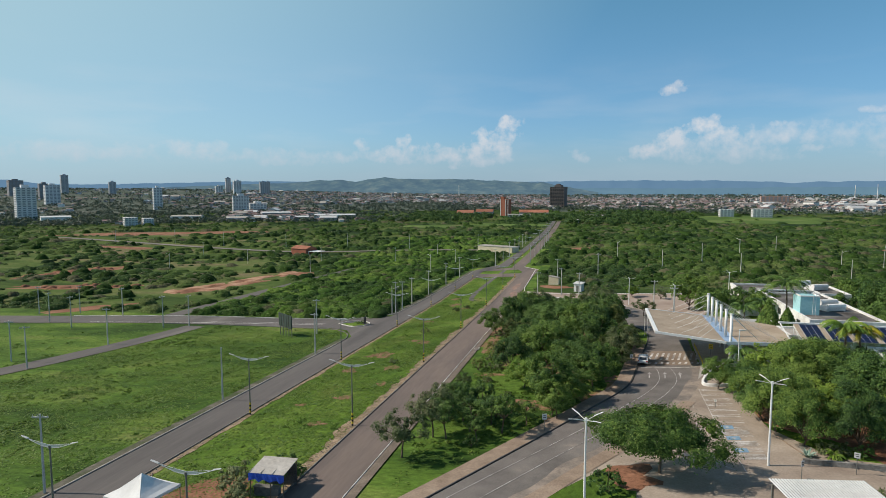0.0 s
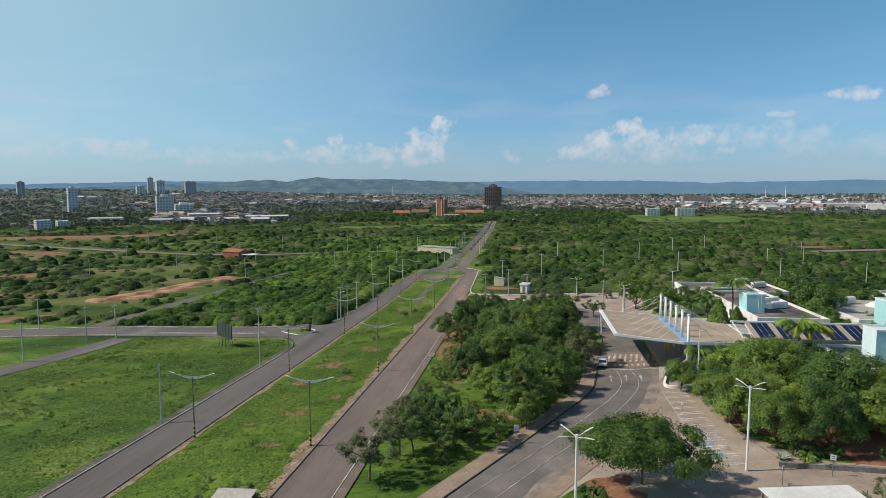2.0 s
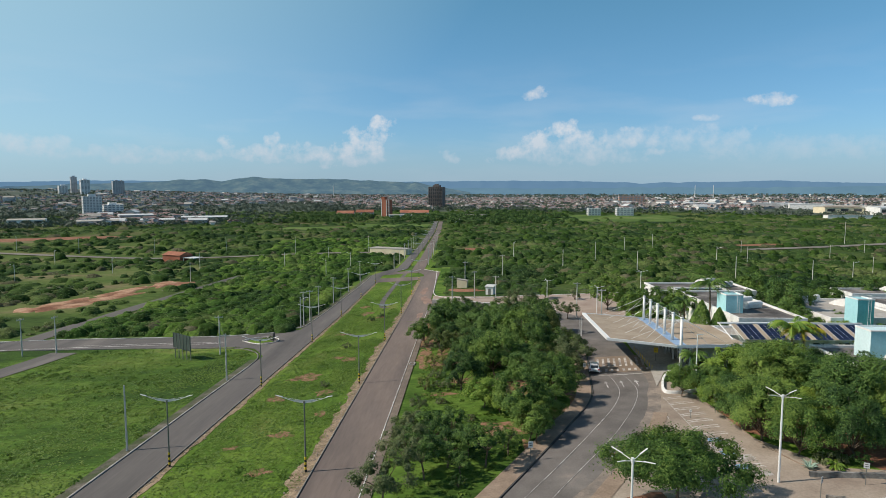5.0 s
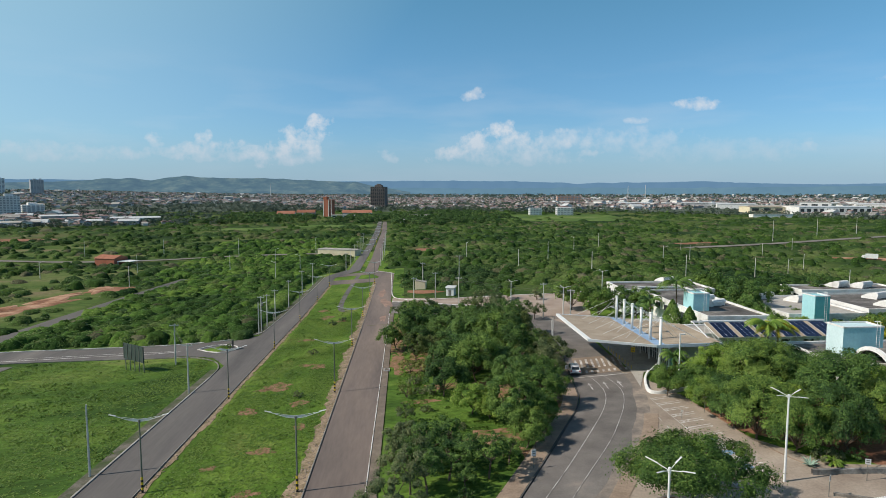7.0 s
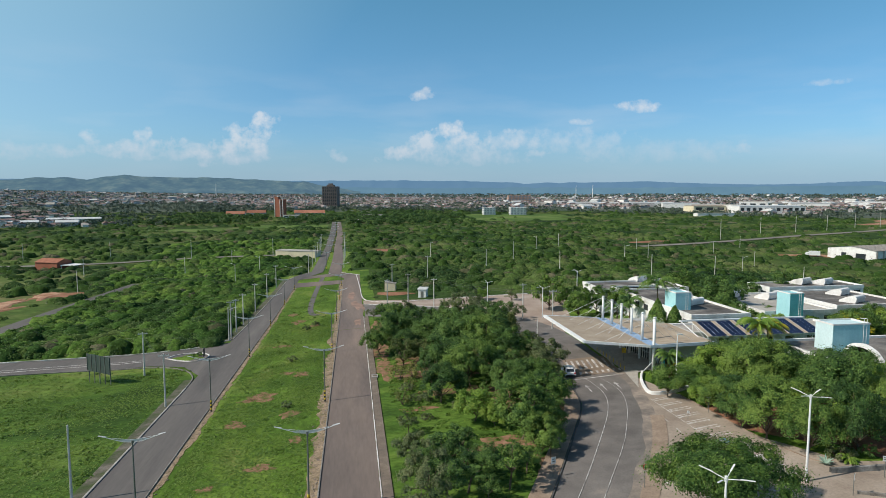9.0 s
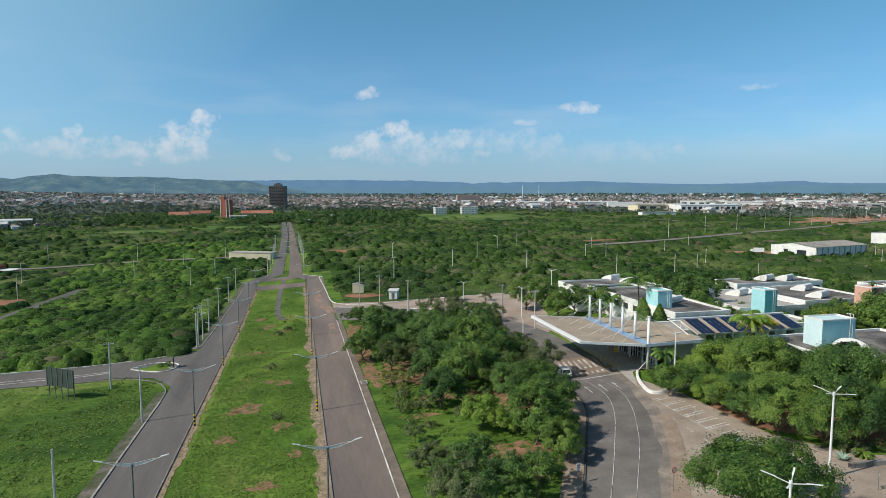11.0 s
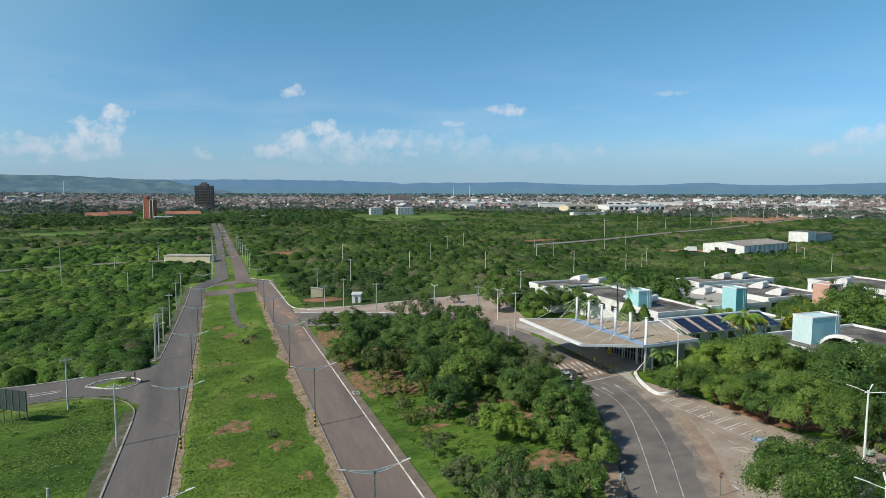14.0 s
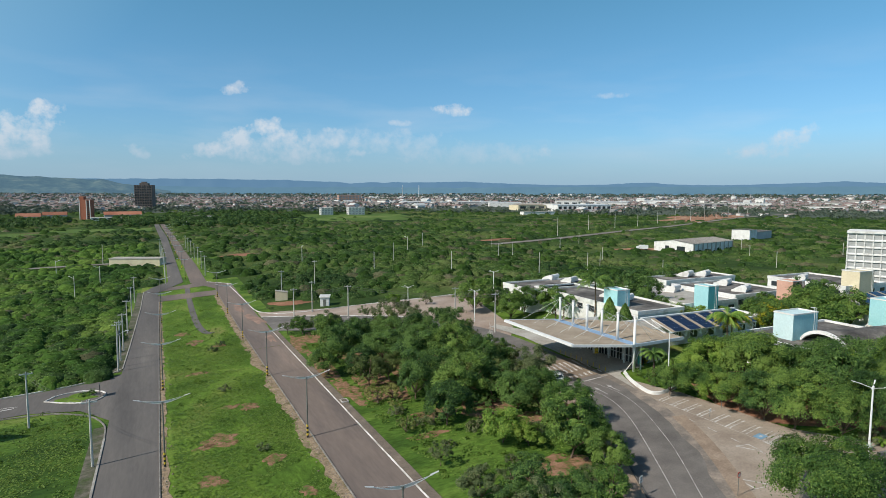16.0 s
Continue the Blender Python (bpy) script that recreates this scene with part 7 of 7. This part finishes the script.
def agave(x, y, seed):
    rng = np.random.default_rng(seed)
    t = thing("agave", "pale blue-green spiky agave in the garden bed", "agave", x, y)
    for k in range(16):
        a, u = 2.4 * k, rng.uniform(0.25, 1.1)
        c, q = math.cos(a), math.sin(a)
        s = Shape()
        s.add([(0.1 * -q, 0.1 * c, 0.05), (0.1 * q, -0.1 * c, 0.05), (0.45 * c + 0.1 * q, 0.45 * q - 0.1 * c, 0.1 + 0.5 * u), (0.9 * c, 0.9 * q, 0.05 + 0.85 * u), (0.45 * c - 0.1 * q, 0.45 * q + 0.1 * c, 0.1 + 0.5 * u)], [(0, 1, 2, 3, 4)])
        part("leaf", s, surface("agave_leaf", [(0.3, (0.2, 0.3, 0.24)), (0.7, (0.3, 0.4, 0.32))], 2.0, 9.0, 0.5) if "agave_leaf" not in bpy.data.materials else bpy.data.materials["agave_leaf"], t)


agave(70.4, 82.1, 1)
palm(72.9, 81.9, 0.5, 8, LEAF_LIGHT, "small spiky yellow-green palm in the garden bed", 1.0)
# slim white flagpoles beside the drive
for k, (x, y) in enumerate(((58.9, 146.9), (59.6, 148.6), (60.1, 150.2))):
    t = thing("flagpole", "slim bare white flagpole on the kerb strip", "flagpole", x, y, group="flagpoles")
    s = Shape()
    s.tube((0, 0, -0.2), (0, 0, 4.4), 0.05, 0.035, 8)
    part("pole", s, WHITE_STEEL, t)
    s = Shape()
    s.tube((0, 0, 4.4), (0, 0, 4.5), 0.05, 0.02, 8)
    part("finial", s, WHITE_STEEL, t)
# the dark panel on the traffic island
t = thing("sign_panel", "dark standing sign panel on the traffic island", "sign", -11.6, 164.0, rz=4)
s = Shape()
s.box(-0.06, 0.06, -0.75, 0.75, 0.5, 2.3)
part("panel", s, surface("dark_panel", [(0.3, (0.03, 0.032, 0.034)), (0.7, (0.06, 0.06, 0.062))], 1.0, 5.0, 0.5), t)
for yy in (-0.6, 0.6):
    s = Shape()
    s.tube((0, yy, -0.1), (0, yy, 0.52), 0.05, 0.05, 6)
    part("post", s, POLE_GREY, t)
# the drain inlet in the kerb
t = thing("drain_inlet", "pale concrete drain inlet set in the footway kerb", "drain", 24.75, 134.4)
for x0, x1, y0, y1 in ((-0.55, 0.55, -0.75, -0.6), (-0.55, 0.55, 0.6, 0.75), (-0.55, -0.4, -0.6, 0.6), (0.4, 0.55, -0.6, 0.6)):
    s = Shape()
    s.box(x0, x1, y0, y1, 0.0, 0.27)
    part("rim", s, KERB_WHITE, t)
s = Shape()
s.box(-0.4, 0.4, -0.6, 0.6, 0.0, 0.2)
part("lid", s, WALKWAY, t)

# ---- the parked car ----
t = thing("car", "white hatchback car standing on the drive", "car", 56.9, 122.9, rz=-8)
prof = [(-2.1, 0.35), (-2.12, 0.85), (-1.95, 1.02), (-1.55, 1.5), (-0.3, 1.58), (0.45, 1.5), (1.05, 1.02), (1.85, 0.88), (2.1, 0.7), (2.12, 0.35)]
s = Shape()
n = len(prof)
half = [0.84 if z < 1.1 else 0.68 for _, z in prof]
s.add([(-h, y, z) for (y, z), h in zip(prof, half)] + [(h, y, z) for (y, z), h in zip(prof, half)], [(i, n + i, n + i + 1, i + 1) for i in range(n - 1)] + [tuple(range(n)), tuple(reversed(range(n, 2 * n))), (0, n - 1, 2 * n - 1, n)])
body = part("body", s, CAR_PAINT, t)
s = Shape()
s.add([(-0.64, -1.93, 1.06), (0.64, -1.93, 1.06), (0.58, -1.6, 1.46), (-0.58, -1.6, 1.46)], [(0, 1, 2, 3)])
part("rear_window", s, GLASS_DARK, t)
s = Shape()
s.add([(-0.66, 1.03, 1.07), (0.66, 1.03, 1.07), (0.6, 0.5, 1.49), (-0.6, 0.5, 1.49)], [(1, 0, 3, 2)])
part("windscreen", s, GLASS_DARK, t)
for sx in (-1, 1):
    s = Shape()
    s.add([(sx * 0.845, -1.7, 1.03), (sx * 0.845, 0.95, 1.03), (sx * 0.71, 0.4, 1.46), (sx * 0.71, -1.45, 1.46)], [(0, 1, 2, 3)])
    part("side_window", s, GLASS_DARK, t)
    s = Shape()
    s.box(sx * 0.7 - 0.12, sx * 0.7 + 0.12, -2.15, -2.1, 0.78, 1.0)
    part("tail_light", s, RED_LAMP, t)
    s = Shape()
    s.box(sx * 0.92 - 0.1, sx * 0.92 + 0.1, 0.7, 0.85, 0.98, 1.12)
    part("wing_mirror", s, CAR_PAINT, t)
    for y in (-1.3, 1.3):
        s = Shape()
        s.tube((sx * 0.68, y, 0.31), (sx * 0.88, y, 0.31), 0.31, 0.31, 16)
        w = part("wheel", s, TYRE, t)
        s = Shape()
        s.tube((sx * 0.86, y, 0.31), (sx * 0.895, y, 0.31), 0.19, 0.17, 12)
        part("rim", s, POLE_GREY, w)
s = Shape()
s.box(-0.25, 0.25, -2.16, -2.125, 0.62, 0.74)
part("plate", s, POLE_CONC, t)
s = Shape()
s.box(-0.8, 0.8, -2.18, -2.0, 0.36, 0.55)
part("bumper", s, BLACK, t)

# ---- the billboard, huts and walls ----
t = thing("billboard", "large dark-backed billboard on posts in the grass field", "billboard", -28, 150.4, rz=-35)
for k in range(5):
    s = Shape()
    s.tube((-3.2 + 1.6 * k, 0.2, -0.4), (-3.2 + 1.6 * k, 0.2, 5.6), 0.09, 0.09, 6)
    part("post", s, POLE_GREY, t)
s = Shape()
s.box(-3.4, 3.4, -0.02, 0.06, 2.3, 5.7)
panel = part("panel", s, surface("board_back", [(0.3, (0.035, 0.055, 0.05)), (0.7, (0.06, 0.085, 0.075))], 0.5, 3.0, 0.7), t, "dark green panel")
for k in range(6):
    s = Shape()
    s.box(-3.4 + k * 1.34, -3.32 + k * 1.34, -0.1, -0.021, 2.3, 5.7)
    part("rib", s, POLE_GREY, panel)


def hut(label, x, y, w, l, h, rz, mat, door=True):
    t = thing("hut", label, "hut", x, y, rz=rz)
    s = Shape()
    s.box(-w / 2, w / 2, -l / 2, l / 2, -0.3, h)
    part("wall", s, mat, t)
    s = Shape()
    s.add([(-w / 2 - 0.3, -l / 2 - 0.3, h + 0.02), (w / 2 + 0.3, -l / 2 - 0.3, h + 0.02), (w / 2 + 0.3, l / 2 + 0.3, h + 0.35), (-w / 2 - 0.3, l / 2 + 0.3, h + 0.35),
           (-w / 2 - 0.3, -l / 2 - 0.3, h + 0.17), (w / 2 + 0.3, -l / 2 - 0.3, h + 0.17), (w / 2 + 0.3, l / 2 + 0.3, h + 0.5), (-w / 2 - 0.3, l / 2 + 0.3, h + 0.5)],
          [(3, 2, 1, 0), (4, 5, 6, 7), (0, 1, 5, 4), (1, 2, 6, 5), (2, 3, 7, 6), (3, 0, 4, 7)])
    part("roof", s, SHEET, t)
    if door:
        s = Shape()
        s.box(-0.45, 0.45, -l / 2 - 0.05, -l / 2 - 0.005, 0, 2.0)
        part("door", s, POLE_GREY, t)


t = thing("pump_house", "small cream block with a slanting top by the junction", "hut", 34.1, 240.2, rz=-12)
s = Shape()
s.add([(-1.9, -1.2, -0.3), (1.9, -1.2, -0.3), (1.9, 1.2, -0.3), (-1.9, 1.2, -0.3), (-1.9, -1.2, 3.1), (1.9, -1.2, 2.6), (1.9, 1.2, 2.6), (-1.9, 1.2, 3.1)],
      [(4, 5, 6, 7), (0, 1, 5, 4), (1, 2, 6, 5), (2, 3, 7, 6), (3, 0, 4, 7)])
part("wall", s, CREAM_WALL, t)
s = Shape()
s.add([(-2.0, -1.3, 3.12), (2.0, -1.3, 2.6), (2.0, 1.3, 2.6), (-2.0, 1.3, 3.12), (-2.0, -1.3, 3.22), (2.0, -1.3, 2.7), (2.0, 1.3, 2.7), (-2.0, 1.3, 3.22)],
      [(3, 2, 1, 0), (4, 5, 6, 7), (0, 1, 5, 4), (1, 2, 6, 5), (2, 3, 7, 6), (3, 0, 4, 7)])
part("top_slab", s, PALE_SLAB, t)
hut("small white guard hut with a door", 43.5, 221, 2.6, 2.6, 2.6, -20, WHITE_WALL)
t = thing("boundary_building", "long low cream wall building beside the avenue", "building", -11.6, 398.5, rz=-24)
s = Shape()
s.box(-13, 13, -4, 4, -1, 4.3)
part("wall", s, CREAM_WALL, t)
s = Shape()
s.box(-13.2, 13.2, -4.2, 4.2, 4.3, 4.6)
part("roof", s, PALE_SLAB, t)
t = thing("brick_house", "red brick house with a pale roof in the scrub", "house", -141, 387, rz=-20)
s = Shape()
s.box(-9, 5, -5, 5, -1, 4.2)
part("wall", s, BRICK_RED, t)
s = Shape()
s.add([(-9.4, -5.4, 4.2), (5.4, -5.4, 4.2), (5.4, 5.4, 4.2), (-9.4, 5.4, 4.2), (-9.4, 0, 6), (5.4, 0, 6)], [(0, 1, 5, 4), (2, 3, 4, 5), (0, 4, 3), (1, 2, 5)])
part("roof", s, TERRACOTTA, t)
s = Shape()
s.box(6, 15, -4, 4, 2.6, 2.9)
s.box(6.2, 6.5, -3.8, -3.5, -1, 2.6)
s.box(14.5, 14.8, -3.8, -3.5, -1, 2.6)
part("porch_roof", s, WHITE_WALL, t)


# ---- sheds and works on the plain ----
def shed(label, x, y, w, l, h, rz=0.0, wall=WHITE_WALL, roof=SHEET, bays=6, ridge_h=1.2, z=None):
    t = thing("warehouse", label, "warehouse", x, y, z, rz)
    s = Shape()
    s.box(-w / 2, w / 2, -l / 2, l / 2, -2, h)
    s.add([(-w / 2, -l / 2, h), (-w / 2, l / 2, h), (-w / 2, 0, h + ridge_h), (w / 2, -l / 2, h), (w / 2, l / 2, h), (w / 2, 0, h + ridge_h)], [(0, 2, 1), (3, 4, 5)])
    part("wall", s, wall, t)
    s = Shape()
    o = 0.5
    s.add([(-w / 2 - o, -l / 2 - o, h + 0.02), (w / 2 + o, -l / 2 - o, h + 0.02), (w / 2 + o, 0, h + ridge_h + 0.1), (-w / 2 - o, 0, h + ridge_h + 0.1), (w / 2 + o, l / 2 + o, h + 0.02), (-w / 2 - o, l / 2 + o, h + 0.02)], [(0, 1, 2, 3), (3, 2, 4, 5)])
    part("roof", s, roof, t)
    for k in range(bays):
        x0 = -w / 2 + (k + 0.5) * w / bays
        s = Shape()
        s.box(x0 - w / bays * 0.3, x0 + w / bays * 0.3, -l / 2 - 0.12, -l / 2 - 0.02, h * 0.35, h * 0.78)
        part("opening", s, GLASS_DARK, t)
    return t


wh = shed("long white warehouse with a grey ridged roof", 345.8, 358, 52, 30, 6.2, 12, WHITE_WALL, CITY_GREY, 0, 1.9)
for k in range(10):
    s = Shape()
    s.box(-25.6 + k * 5.6, -25.0 + k * 5.6, -15.45, -15.02, -2, 6.0)
    part("pilaster", s, PALE_SLAB, wh)
for y0, y1 in ((-9, -3), (3, 6)):
    s = Shape()
    s.box(-26.15, -26.02, y0, y1, -0.5, 3.9)
    part("loading_door", s, GLASS_DARK, wh, "dark open loading door")
for k in range(18):
    s = Shape()
    s.box(-25.8 + k * 3.0, -25.6 + k * 3.0, -15.2, -0.2, 0, 0.12, m=Matrix.Translation((0, 0, 8.2)) @ Matrix.Rotation(math.atan2(1.98, 15.5), 4, "X"))
    part("roof_rib", s, PALE_SLAB, wh)
shed("white block with a dark flat roof in the scrub", 450.8, 400, 14, 15, 8.6, 15, WHITE_WALL, ROOF_GREY, 0, 0.3)
shed("low grey walled yard with a dark half-open roof", 472.4, 405.7, 29, 15, 6.4, 15, GREY_TOWER, ROOF_GREY, 0, 0.2)
t = thing("lorry", "white box lorry parked beside the warehouse", "lorry", 311, 371, rz=55)
s = Shape()
s.box(-1.25, 1.25, -3.2, 3.0, 1.0, 3.6)
part("cargo_box", s, WHITE_STEEL, t)
s = Shape()
s.add([(-1.15, 3.1, 0.6), (1.15, 3.1, 0.6), (1.15, 5.0, 0.6), (-1.15, 5.0, 0.6), (-1.15, 3.1, 2.8), (1.15, 3.1, 2.8), (1.1, 4.5, 2.75), (-1.1, 4.5, 2.75), (-1.15, 5.0, 1.7), (1.15, 5.0, 1.7)],
      [(0, 1, 5, 4), (4, 5, 6, 7), (7, 6, 9, 8), (8, 9, 2, 3), (0, 4, 7, 8, 3), (1, 2, 9, 6, 5)])
part("cab", s, WHITE_STEEL, t)
for sx in (-1.0, 1.0):
    for yy in (-2.0, 4.0):
        s = Shape()
        s.tube((sx - 0.15, yy, 0.5), (sx + 0.15, yy, 0.5), 0.5, 0.5, 12)
        part("wheel", s, TYRE, t)
shed("large white hall with a row of dark openings", 738, 1005, 112, 70, 12, -10, WHITE_WALL, SHEET, 11, 1.5)
shed("grey-brown works building on the plain", 655, 1050, 60, 40, 10, -5, CREAM_WALL, ROOF_TAN, 3, 1.0)
shed("low white perimeter hall", 588, 915, 60, 14, 5, -5, WHITE_WALL, PALE_SLAB, 0, 0.3)
for k, (az, d, w, h) in enumerate(((33, 1320, 90, 9), (30, 1380, 70, 9), (27.6, 1420, 90, 9), (35.6, 1400, 50, 14), (25.5, 1500, 70, 7), (44, 1750, 90, 8), (47.5, 1600, 80, 8), (51, 1700, 80, 8), (22, 1450, 60, 8), (56, 1600, 80, 7), (61, 1700, 80, 9), (39.5, 1500, 70, 10),
                                   (-29, 850, 44, 6), (-24.6, 880, 40, 5), (-21, 930, 60, 5), (-34, 930, 40, 6), (-26.6, 985, 44, 7), (-44, 940, 34, 7))):
    a = radians(az)
    shed("pale industrial shed at the edge of the town", d * math.sin(a), d * math.cos(a), w, 30, h, -az + (k * 17 % 21 - 10), WHITE_WALL if k % 2 else CITY_WALL, SHEET if k % 3 else PALE_SLAB, 0 if k % 3 else 3, 1.4)


# ---- towers of the town ----
def high_rise(label, az, d, w, top_el, wall, cols, storeys, depth=None, crown=True, name="tower_block"):
    """A tower that faces the avenue: azimuth, distance, width, and the elevation angle of its roof."""
    a = radians(az)
    x, y = d * math.sin(a), d * math.cos(a)
    g = ground_z(x, y)
    h = 33 + d * math.tan(radians(top_el)) - g
    t = thing(name, label, "tower", x, y, g, -az + 12)
    dp = depth or w * 0.8
    s = Shape()
    s.box(-w / 2, w / 2, -dp / 2, dp / 2, -2, h)
    part("wall", s, wall, t)
    if crown:
        s = Shape()
        s.box(-w * 0.2, w * 0.2, -dp * 0.2, dp * 0.2, h, h + 4)
        part("roof_house", s, wall, t)
    fl = h / storeys
    for r in range(storeys):
        for c in range(cols):
            x0 = -w / 2 + (c + 0.18) * w / cols
            s = Shape()
            s.box(x0, x0 + 0.64 * w / cols, -dp / 2 - 0.3, -dp / 2 - 0.03, (r + 0.25) * fl, (r + 0.8) * fl)
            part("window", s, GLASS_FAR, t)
    for r in range(storeys):
        s = Shape()
        s.box(-w / 2 - 0.3, -w / 2 - 0.03, -dp * 0.4, dp * 0.4, (r + 0.3) * fl, (r + 0.75) * fl)
        part("window", s, GLASS_FAR, t)
    return t


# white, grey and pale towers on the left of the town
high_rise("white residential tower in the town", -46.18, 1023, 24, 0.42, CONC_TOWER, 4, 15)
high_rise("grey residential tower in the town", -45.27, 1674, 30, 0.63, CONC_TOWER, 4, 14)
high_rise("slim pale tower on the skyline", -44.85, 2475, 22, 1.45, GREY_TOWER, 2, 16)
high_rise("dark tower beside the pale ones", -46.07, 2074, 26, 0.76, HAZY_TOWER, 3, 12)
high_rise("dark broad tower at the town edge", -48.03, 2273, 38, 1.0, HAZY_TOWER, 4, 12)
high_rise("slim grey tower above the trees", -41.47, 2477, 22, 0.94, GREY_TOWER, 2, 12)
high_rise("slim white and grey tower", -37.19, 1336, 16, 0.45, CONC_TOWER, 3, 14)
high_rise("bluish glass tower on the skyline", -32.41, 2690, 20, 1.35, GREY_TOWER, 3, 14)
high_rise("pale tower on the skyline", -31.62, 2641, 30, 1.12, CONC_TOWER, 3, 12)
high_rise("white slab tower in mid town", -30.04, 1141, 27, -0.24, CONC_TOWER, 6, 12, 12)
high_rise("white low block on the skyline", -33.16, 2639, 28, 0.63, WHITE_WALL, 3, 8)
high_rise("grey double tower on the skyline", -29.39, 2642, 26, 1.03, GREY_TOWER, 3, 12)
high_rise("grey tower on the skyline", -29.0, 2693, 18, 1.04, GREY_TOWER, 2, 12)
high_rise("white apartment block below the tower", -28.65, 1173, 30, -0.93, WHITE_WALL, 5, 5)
high_rise("pale apartment block near the works", -46.6, 860, 40, -2.9, CITY_WALL, 6, 4, 20, False)
high_rise("white apartment block at the scrub edge", -38.03, 785, 14, -2.1, WHITE_WALL, 4, 4, 16, False)
high_rise("white apartment block at the scrub edge", -36.69, 786, 11, -2.2, WHITE_WALL, 4, 4, 16, False)
high_rise("white-and-red four-storey apartment block", 13.6, 1020, 19, -1.35, WHITE_WALL, 4, 4, 16, False)
high_rise("white-and-red four-storey apartment block", 16.2, 1030, 26, -1.3, WHITE_WALL, 5, 4, 16, False)
high_rise("pinkish slab block in the far town", 16.0, 1900, 70, -0.25, PINK, 7, 4, 20, False)

# the dark tower at the end of the avenue
t = thing("tower_block", "dark brown tower block with open balconies and a stepped crown", "tower", -24, 1255, rz=-14)
g = ground_z(-24, 1255)
h = 45.6 - g
s = Shape()
s.box(-14.5, 14.5, 0, 22, -2, h)
s.box(-7, 7, 4, 16, h, h + 3.5)
s.box(-4, 4, 6, 13, h + 3.5, h + 6)
part("wall", s, TOWER_DARK, t)
LEDGE = surface("tower_ledges", [(0.3, (0.16, 0.13, 0.12)), (0.7, (0.24, 0.2, 0.18))], 0.05, 0.5, 0.8, spread=0.2)
for r in range(14):
    z = 2 + r * (h - 3) / 14
    for c in range(7):
        x0 = -14 + c * 4.05
        s = Shape()
        s.box(x0 + 0.5, x0 + 3.4, -0.5, -0.05, z + 0.9, z + 2.4)
        part("window", s, GLASS_DARK, t)
    s = Shape()
    s.box(-14.9, 14.9, -1.0, 0, z, z + 0.45)
    part("balcony", s, LEDGE, t)
for c in range(8):
    s = Shape()
    s.box(-14.7 + c * 4.05, -13.9 + c * 4.05, -1.1, -0.02, 0, h)
    part("pier", s, TOWER_DARK, t)

# the red-brick tower and the terracotta-roofed halls near it
t = thing("brick_tower", "slim red-brown tower with pale corner strips", "tower", -87, 950, rz=-18)
g = ground_z(-87, 950)
h = 23.2 - g
s = Shape()
s.box(-6.5, 6.5, 0, 12, -2, h)
s.box(-6.5, -1, 0, 8, h, h + 4)
part("wall", s, BRICK_RED, t)
for x0 in (-6.7, 1.6, 6.0):
    s = Shape()
    s.box(x0, x0 + 0.8, -0.3, -0.02, 0, h)
    part("strip", s, WHITE_WALL, t)
for r in range(10):
    s = Shape()
    s.box(2.6, 5.6, -0.25, -0.03, 1.5 + r * (h - 2) / 10, 3.2 + r * (h - 2) / 10)
    part("window", s, GLASS_DARK, t)
shed("long hall with a terracotta roof behind the brick tower", -46, 1000, 46, 24, 4, 5, CITY_WALL, TERRACOTTA, 0, 4)
shed("hall with a terracotta roof behind the brick tower", -128, 1010, 28, 24, 4, 5, CITY_WALL, TERRACOTTA, 0, 4)
shed("low pale hall beside the brick tower", -62, 935, 34, 14, 4, 3, WHITE_WALL, PALE_SLAB, 4, 0.6)
shed("round-topped red hall among trees", -150, 960, 26, 20, 5, 5, CITY_WALL, TERRACOTTA, 2, 4)
shed("low terracotta-roofed shed by the avenue", 48, 930, 40, 16, 4, 0, WHITE_WALL, CITY_GREY, 3, 1)
shed("white-roofed shed by the avenue", 24, 830, 10, 26, 3.5, 0, WHITE_WALL, WHITE_WALL, 0, 0.5)
# the chimney mast of the town
for az, d, h in ((-11.5, 3000, 50), (22.5, 2600, 45), (21, 2900, 45)):
    a = radians(az)
    x, y = d * math.sin(a), d * math.cos(a)
    t = thing("radio_mast", "pale slender mast above the town", "mast", x, y)
    s = Shape()
    s.tube((0, 0, -2), (0, 0, h * 1.2), 2.2, 0.9, 6)
    part("mast", s, CONC_TOWER, t)
